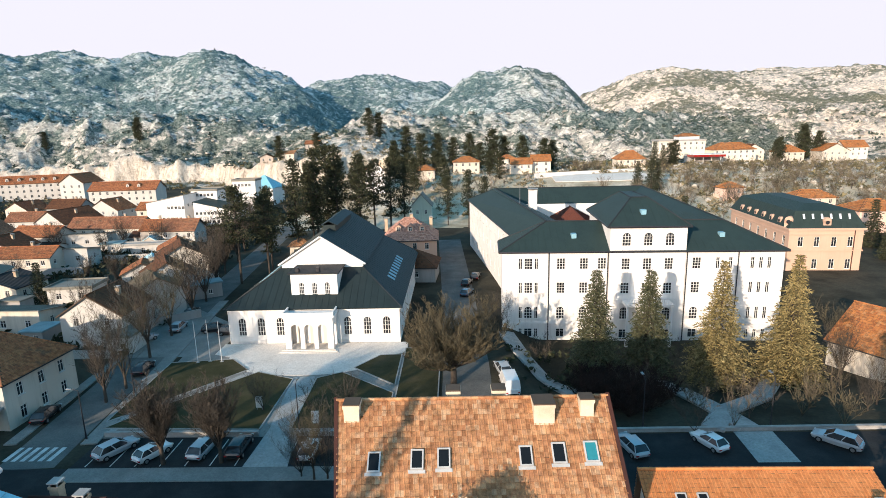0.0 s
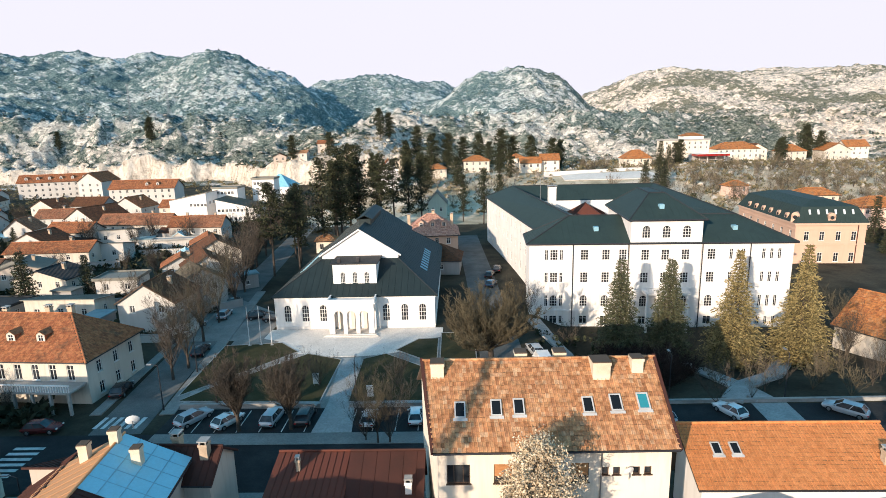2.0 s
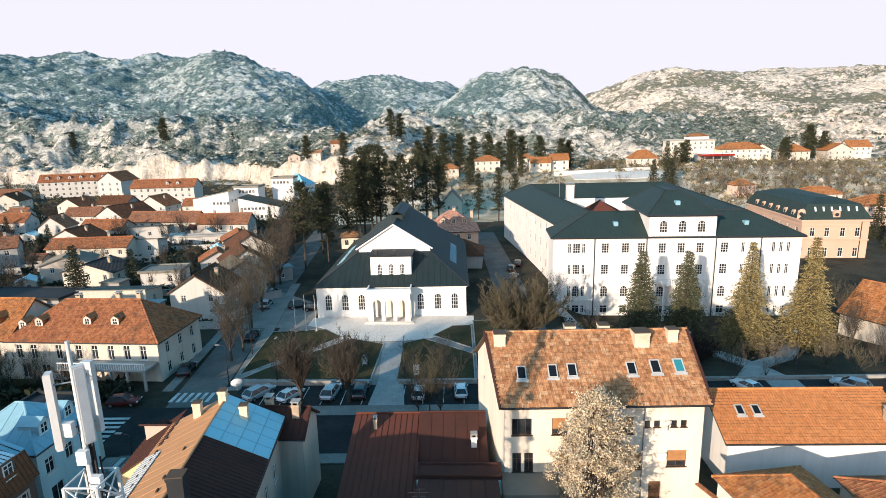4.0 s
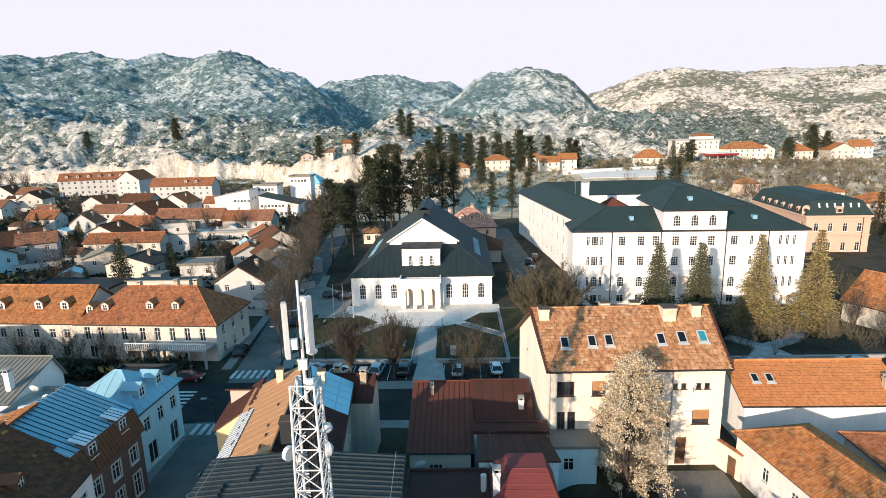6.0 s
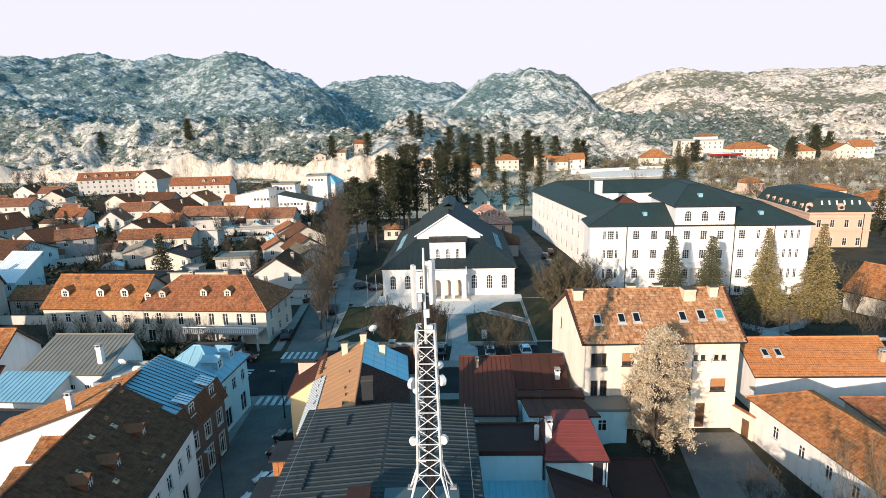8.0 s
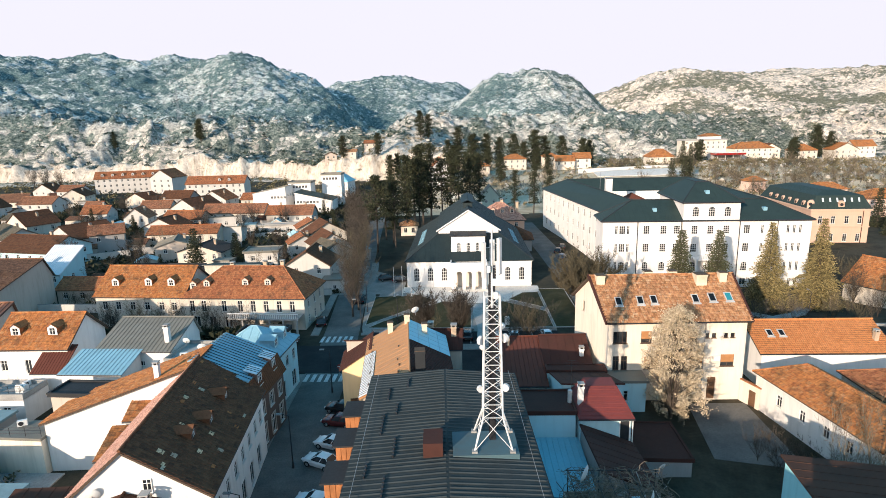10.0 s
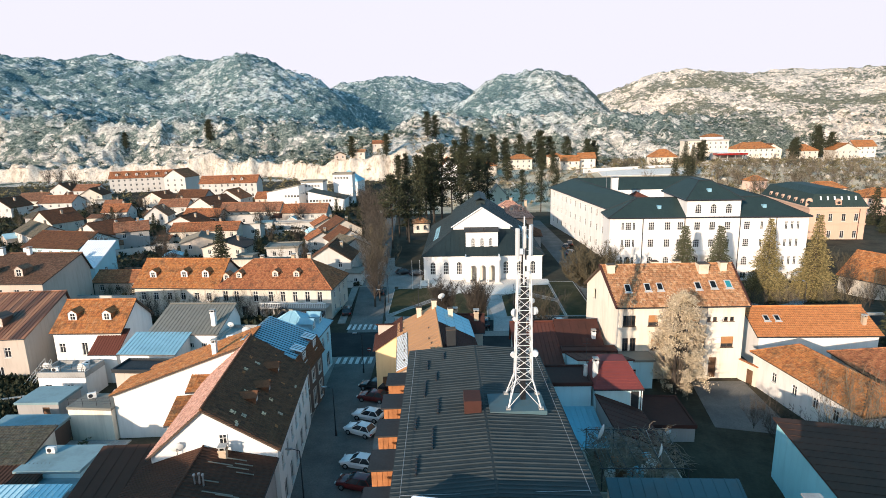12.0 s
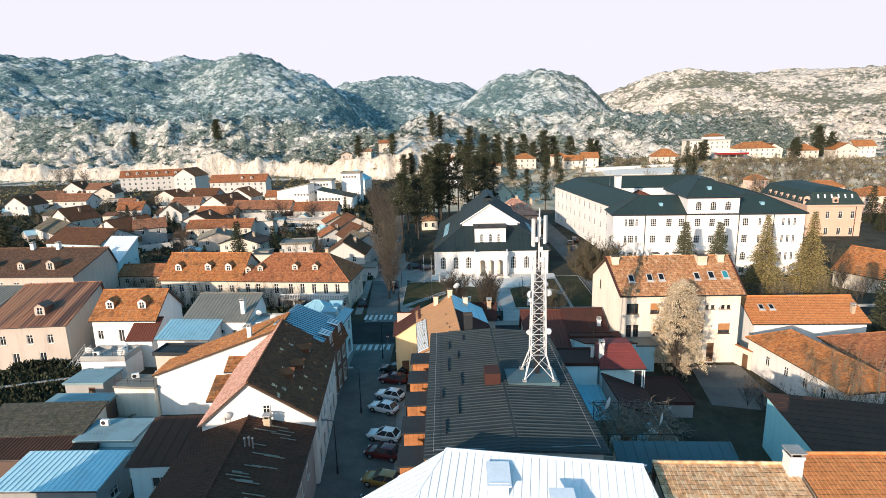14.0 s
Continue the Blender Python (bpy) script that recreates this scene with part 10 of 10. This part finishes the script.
clumps("yard_weeds", "dry weeds between the yard sheds", "weeds", 160, lambda r: (r.uniform(-82, -66), r.uniform(15, 30)), lambda r: r.uniform(0.3, 0.8), "field_scrub", 48, 1.2)
clumps("slope_bushes", "brown bushes over the far slope", "bushes", 2300, on_slope(-60, 270, 205, 345), lambda r: r.uniform(0.5, 1.7), "dry_scrub", 8, 0.9)
clumps("slope_rocks", "pale limestone rocks and terrace edges on the far slope", "rocks", 1500, on_slope(-60, 280, 215, 350), lambda r: 0.3 + 1.1 * r.random() ** 2, "rockpile", 18, 0.8, False)
clumps("slope_thicket", "olive thickets over the far slope", "bushes", 1100, on_slope(56, 270, 195, 345), lambda r: r.uniform(0.6, 2.2), "field_scrub", 28, 1.1)
clumps("school_garden_bushes", "dark clipped bushes before the school", "bushes", 60, lambda r: (r.uniform(11, 34), r.uniform(72, 88)), lambda r: r.uniform(0.6, 1.3), "pine", 9, 0.9)


def vine_hedge(a, b, h, label):
    """A dense run of bare hedge stems."""
    r = random.Random(int(a[0] * 7))
    g = Geo()
    n = int(math.hypot(b[0] - a[0], b[1] - a[1]) * 26)
    for i in range(n):
        t = r.random()
        x, y = a[0] + (b[0] - a[0]) * t + r.gauss(0, 0.5), a[1] + (b[1] - a[1]) * t + r.gauss(0, 0.5)
        p = Vector((x, y, gz(x, y) + r.uniform(0, h * 0.5)))
        d = Vector((r.gauss(0, 0.5), r.gauss(0, 0.5), 1)).normalized()
        for k in range(3):
            q = p + d * h * r.uniform(0.15, 0.3)
            g.tube(p, q, 0.03 - k * 0.008, 0.022 - k * 0.008, 3, False)
            p, d = q, (d + Vector((r.gauss(0, 0.4), r.gauss(0, 0.4), 0.1))).normalized()
    return tagged(new("hedge", g.mesh("hedge", M["twig_olive"])), label, "hedge")


vine_hedge((-104, 80), (-84, 79), 3.2, "bare brown hedge along a garden wall")
vine_hedge((-92, 60.5), (-62, 61.4), 2.4, "thin bare hedge before the row houses")

# ---------- vehicles ----------


def car(colour, label, length=3.95, width=1.66, height=1.44, van=False):
    """A parked car: a rounded body, a glazed cabin between painted pillars, and its lamps, wheels and mirrors."""
    ob = thing("car", pose(0, 0, -60), label, "car", "parked cars")
    L, W, H = length / 2, width / 2, height
    belt = 0.93 if not van else 1.15
    # sections along the body: place, foot, shoulder height, half width
    if van:
        rows = [(-L, 0.42, belt - 0.1, W * 0.9), (-L + 0.1, 0.3, belt, W), (0, 0.26, belt, W), (L - 1.1, 0.28, belt, W), (L - 0.45, 0.3, belt - 0.15, W * 0.97), (L - 0.1, 0.34, 0.78, W * 0.88), (L, 0.42, 0.62, W * 0.78)]
        cab = ((-L + 0.06, L - 0.85), (-L + 0.2, L - 1.75), W - 0.04, W - 0.16)
    else:
        rows = [(-L, 0.45, 0.72, W * 0.80), (-L + 0.12, 0.36, 0.90, W * 0.92), (-L + 0.55, 0.28, belt + 0.02, W), (0, 0.24, belt, W), (L - 1.25, 0.26, belt - 0.01, W), (L - 0.6, 0.28, 0.85, W * 0.97), (L - 0.15, 0.33, 0.72, W * 0.88), (L, 0.42, 0.58, W * 0.74)]
        cab = ((-L + 0.22, L - 1.12), (-L + 0.72, L - 1.95), W - 0.07, W - 0.27)
    g = Geo()
    rings = []
    for x, z0, z1, w in rows:
        m = z0 + (z1 - z0) * 0.62
        rings.append([(x, -w * 0.9, z0), (x, -w, m), (x, -w * 0.93, z1 - 0.05), (x, -w * 0.78, z1), (x, 0, z1 + 0.02), (x, w * 0.78, z1), (x, w * 0.93, z1 - 0.05), (x, w, m), (x, w * 0.9, z0)])
    for a, b in zip(rings, rings[1:]):
        for k in range(8):
            g.face(a[k], a[k + 1], b[k + 1], b[k])
        g.face(a[8], a[0], b[0], b[8])
    g.face(*rings[0][::-1])
    g.face(*rings[-1])
    part("body", g, M[colour], ob, smooth=True)
    (x0, x1), (t0, t1), w0, w1 = cab
    zt = H - 0.05
    low = [(x0, -w0, belt - 0.03), (x1, -w0, belt - 0.03), (x1, w0, belt - 0.03), (x0, w0, belt - 0.03)]
    high = [(t0, -w1, zt), (t1, -w1, zt), (t1, w1, zt), (t0, w1, zt)]
    for k, name in enumerate(("side_window", "windscreen", "side_window", "rear_window")):
        q = Geo()
        j = (k + 1) % 4
        q.face(low[k], low[j], high[j], high[k])
        part(name, q, M[colour] if van and name != "windscreen" else M["glass"], ob)
    q = Geo()
    n = 5
    crown = [[Vector(high[0]).lerp(Vector(high[3]), j / n).lerp(Vector(high[1]).lerp(Vector(high[2]), j / n), i / n) + Vector((0, 0, 0.055 * (1 - (2 * i / n - 1) ** 2) * (1 - (2 * j / n - 1) ** 4))) for j in range(n + 1)] for i in range(n + 1)]
    for i in range(n):
        for j in range(n):
            q.face(crown[i][j], crown[i + 1][j], crown[i + 1][j + 1], crown[i][j + 1])
    part("roof", q, M[colour], ob, smooth=True)
    for k in range(4):
        q = Geo()
        q.tube(low[k], high[k], 0.05, 0.045, 5)
        part("pillar", q, M[colour], ob)
    for sy in (-1, 1):
        q = Geo()
        a, b = Vector((x0, sy * w0, belt)).lerp(Vector((x1, sy * w0, belt)), 0.5), Vector((t0, sy * w1, zt)).lerp(Vector((t1, sy * w1, zt)), 0.42)
        q.tube(a, b, 0.045, 0.04, 5)
        part("pillar", q, M[colour], ob)
    for sx in (-L + 0.75, L - 0.8):
        for sy in (-1, 1):
            q = Geo()
            q.tube((sx, sy * (W - 0.2), 0.32), (sx, sy * (W + 0.02), 0.32), 0.32, None, 14)
            t = part("wheel", q, M["tyre"], ob)
            q = Geo()
            q.tube((sx, sy * (W + 0.015), 0.32), (sx, sy * (W + 0.03), 0.32), 0.2, 0.18, 10)
            part("rim", q, M["rim"], t)
    for x, key, nm in ((L - 0.1, "lamp_clear", "headlight"), (-L + 0.04, "lamp_red", "tail_light")):
        for sy in (-1, 1):
            q = Geo()
            q.box(x - 0.05, sy * (W * 0.74) - 0.15, 0.58, x + 0.07, sy * (W * 0.74) + 0.13, 0.72)
            part(nm, q, M[key], ob)
    for sy in (-1, 1):
        q = Geo()
        q.box(x1 - 0.36, sy * (W + 0.08) - 0.08, belt, x1 - 0.24, sy * (W + 0.08) + 0.08, belt + 0.13)
        part("mirror", q, M[colour], ob)
    for x in (-L - 0.01, L - 0.05):
        q = Geo()
        q.box(x - 0.03, -W * 0.72, 0.36, x + 0.06, W * 0.72, 0.5)
        part("bumper", q, M["tyre"], ob)
    return ob


cw = car("car_white", "white hatchback parked at the kerb")
cs = car("car_silver", "silver estate car parked at the kerb", 4.5, 1.78, 1.5)
ck = car("car_black", "black car parked in the shade", 4.4, 1.78, 1.45)
cr = car("car_red", "dark red car parked at the kerb", 4.1, 1.72, 1.45)
cb = car("car_blue", "dark blue car parked at the kerb", 4.3, 1.75, 1.45)
co = car("car_ochre", "ochre car parked at the kerb", 4.2, 1.74, 1.45)
cv = car("car_white", "white delivery van parked at the kerb", 5.2, 2.0, 2.3, True)
PARKED = [(cw, -35.5, 25.8, 160), (cw, -35.9, 22.4, 155), (cw, -34.9, 15.9, 165), (cr, -35.7, 30.6, 165), (cr, -34.5, 12.4, 165), (co, -33.9, 7.6, 165), (ck, -35.9, 33.8, 165), (ck, -33.7, 3.8, 165),
          (cw, -28.8, 57.6, 62), (cs, -23.7, 58.4, 84), (ck, -19.9, 58.6, 90), (cs, -33.2, 58.4, 60), (cw, -12.2, 57.8, 88), (cw, -6.8, 58.2, 92),
          (cs, 21.5, 58.0, 105), (cw, 29.8, 58.6, 115), (cs, 43.0, 58.6, 135), (cs, -48.0, 90.6, 60), (ck, -38.0, 95.0, 20), (ck, -34.6, 93.6, 10), (ck, -46.4, 66.0, 100),
          (ck, 5.8, 121.0, 75), (ck, 7.8, 126.0, 80), (cb, 5.6, 113.6, 70), (cs, 9.8, 77.2, 100), (cv, 10.2, 72.2, 95), (cs, -44.8, 96.0, 95), (ck, -46.2, 104, 95), (cr, -50.0, 56.4, 4), (ck, -41.6, 79, 95),
          (cw, 136, 312, 0), (ck, 128, 311, 10), (cs, 148, 312, 0)]
for p, x, y, a in PARKED:
    copy_thing(p, pose(x, y, gz(x, y) + (0.03 if gz(x, y) < 0.5 else 0.1), 0, 0, a))
drop_proto(cw, cs, ck, cr, cb, co, cv)

# ---------- poles, signs and small fittings ----------


def flagpole(x, y):
    ob = thing("flagpole", pose(x, y, 0.05), "bare white flagpole before the theatre", "flagpole", "flagpoles")
    g = Geo()
    g.tube((0, 0, 0), (0, 0, 6.4), 0.06, 0.035, 8)
    part("pole", g, M["mast_white"], ob)
    g = Geo()
    g.tube((0, 0, 6.4), (0, 0, 6.55), 0.07, 0.03, 8)
    part("finial", g, M["iron"], ob)
    g = Geo()
    g.box(-0.25, -0.25, -0.1, 0.25, 0.25, 0.12)
    part("base", g, M["concrete"], ob)
    return ob


for x, y in ((-34.9, 81.6), (-33.2, 82.0), (-31.4, 81.8)):
    flagpole(x, y)


def street_lamp(x, y, turn=0, h=6.0):
    ob = thing("street_lamp", pose(x, y, gz(x, y), 0, 0, turn), "dark iron street lamp on a slim post", "street lamp", "street lamps")
    g = Geo()
    g.tube((0, 0, 0), (0, 0, h), 0.08, 0.05, 8)
    g.tube((0, 0, 0), (0, 0, 0.8), 0.13, 0.1, 8)
    part("post", g, M["dark_iron"], ob)
    g = Geo()
    g.tube((0, 0, h), (0.9, 0, h + 0.25), 0.035, None, 6)
    part("arm", g, M["dark_iron"], ob)
    g = Geo()
    g.box(0.7, -0.12, h + 0.14, 1.3, 0.12, h + 0.26)
    part("lamp_head", g, M["iron"], ob)
    return ob


for x, y, a in ((-38.9, 9.4, 180), (-38.7, 22.0, 180), (-38.4, 39.0, 180), (-38.2, 61.0, 180), (-39.0, 72, 180), (-14.4, 62.0, 90), (-32, 62.2, 90), (24, 62.0, 90), (38, 62.0, 90), (1.2, 78, 0)):
    street_lamp(x, y, a)


def info_sign(x, y):
    ob = thing("info_board", pose(x, y, 0.15), "small white upright board on the lawn", "sign")
    g = Geo()
    g.box(-0.42, -0.06, 0.25, 0.42, 0.06, 1.75)
    part("panel", g, M["frame_white"], ob)
    g = Geo()
    for s in (-0.32, 0.32):
        g.box(s - 0.04, -0.04, -0.1, s + 0.04, 0.04, 0.25)
    part("leg", g, M["iron"], ob)
    g = Geo()
    for k in range(6):
        g.box(-0.3, -0.066, 0.6 + 0.16 * k, 0.3 - 0.1 * (k % 3), -0.061, 0.64 + 0.16 * k)
    part("text_bar", g, M["concrete"], ob)
    return ob


info_sign(-20.7, 67.2)
info_sign(-12.9, 63.4)


def road_sign(x, y):
    ob = thing("road_sign", pose(x, y, 0), "round road sign on a steel post", "road sign")
    g = Geo()
    g.tube((0, 0, 0), (0, 0, 2.6), 0.035, None, 6)
    part("post", g, M["iron"], ob)
    g = Geo()
    g.tube((0, -0.05, 2.35), (0, -0.03, 2.35), 0.32, None, 16)
    part("disc", g, M["metal_red"], ob)
    g = Geo()
    g.box(-0.24, -0.058, 2.28, 0.24, -0.052, 2.42)
    part("bar", g, M["frame_white"], ob)
    return ob


road_sign(-38.0, 42.2)


def lattice_pylon(x, y, h):
    ob = thing("pylon", pose(x, y, gz(x, y)), "thin lattice mast on the hillside", "mast")
    for sx in (-1, 1):
        for sy in (-1, 1):
            g = Geo()
            g.tube((sx * 1.0, sy * 1.0, -1), (sx * 0.15, sy * 0.15, h), 0.12, 0.06, 4)
            part("leg", g, M["iron"], ob)
    g = Geo()
    for i in range(8):
        z = h * i / 8
        k = 1.0 - 0.85 * z / h
        g.tube((-k, -k, z), (k, -k, z + h / 8), 0.06, None, 4)
        g.tube((k, k, z), (-k, k, z + h / 8), 0.06, None, 4)
    part("bracing", g, M["iron"], ob)
    return ob


lattice_pylon(-262, 455, 26)
lattice_pylon(-238, 470, 22)
for x, y, z, az, r, lab in ((-80.4, 32.2, 4.4, 190, 0.6, 1), (-75.4, 31.9, 4.4, 170, 0.6, 1), (-54.0, 36.0, 7.9, 200, 0.55, 1), (-57.0, 38.0, 8.0, 185, 0.45, 1), (-15.4, 28.2, 5.2, 200, 0.5, 1), (-1.6, 18.6, 2.2, 200, 0.45, 1)):
    t = thing("dish_mount", pose(x, y, z - 0.9), "white satellite dish on a short pole", "satellite dish", "satellite dishes")
    dish(t, (0, 0, 0.9), r, az, 22)

# ---------- clay tiles of the cream house's front slope ----------
TP = Geo()
for s, zz in ((0.0, 0.0), (0.14, 0.04), (0.34, 0.012), (0.98, 0.0)):
    TP.v += [(0.30 * s, 0, zz + 0.085), (0.30 * s, 0.39, zz + 0.012)]
TP.f = [(2 * i, 2 * i + 2, 2 * i + 3, 2 * i + 1) for i in range(3)] + [(0, 2, 4, 6)]
TP.m = [0] * 4
tile_mesh = TP.mesh("tile", M["tile_old_piece"])


def front_tiles():
    """The upper courses as single tiles, the rest joined."""
    k = 3.85 / 5.45
    a, b = Vector((-9.0, -5.95, 10.6 - 0.5 * k)), Vector((9.0, -5.95, 10.6 - 0.5 * k))
    top = Vector((0, 0, 14.45)) - Vector((0, -5.95, 10.6 - 0.5 * k))
    v = Vector((0, top.y, top.z))
    length = v.length
    v.normalize()
    e = Vector((1, 0, 0))
    n = e.cross(v)
    rnd = random.Random(17)
    rest = Geo()
    rows, cols = 20, 60
    sy = length / rows
    rot = Matrix((e, v, n)).transposed().to_4x4()
    for r in range(rows):
        for c in range(cols):
            left = -9.0 + 0.15 * 5.95 * (1 - r / rows)
            sx = (b.x - left) / cols
            p = Vector((left, a.y, a.z)) + e * (c * sx) + v * (r * sy - 0.02 + rnd.uniform(-0.015, 0.015)) + n * rnd.uniform(0, 0.012)
            if r >= 15:
                t = part("tile", tile_mesh, None, oh)
                t.matrix_local = Matrix.Translation(p) @ rot @ pose(0, 0, 0, 0, rnd.uniform(-1.5, 1.5), rnd.uniform(-1.0, 1.0))
            else:
                i = len(rest.v)
                lift = rnd.uniform(-0.006, 0.012)
                rest.v += [tuple(p + e * x + v * y + n * (z + lift)) for x, y, z in TP.v]
                rest.f += [tuple(q + i for q in f) for f in TP.f]
                rest.m += [0] * 4
    tagged(part("roof_tiles", rest, M["tile_old"], oh), kind="stuff")


front_tiles()
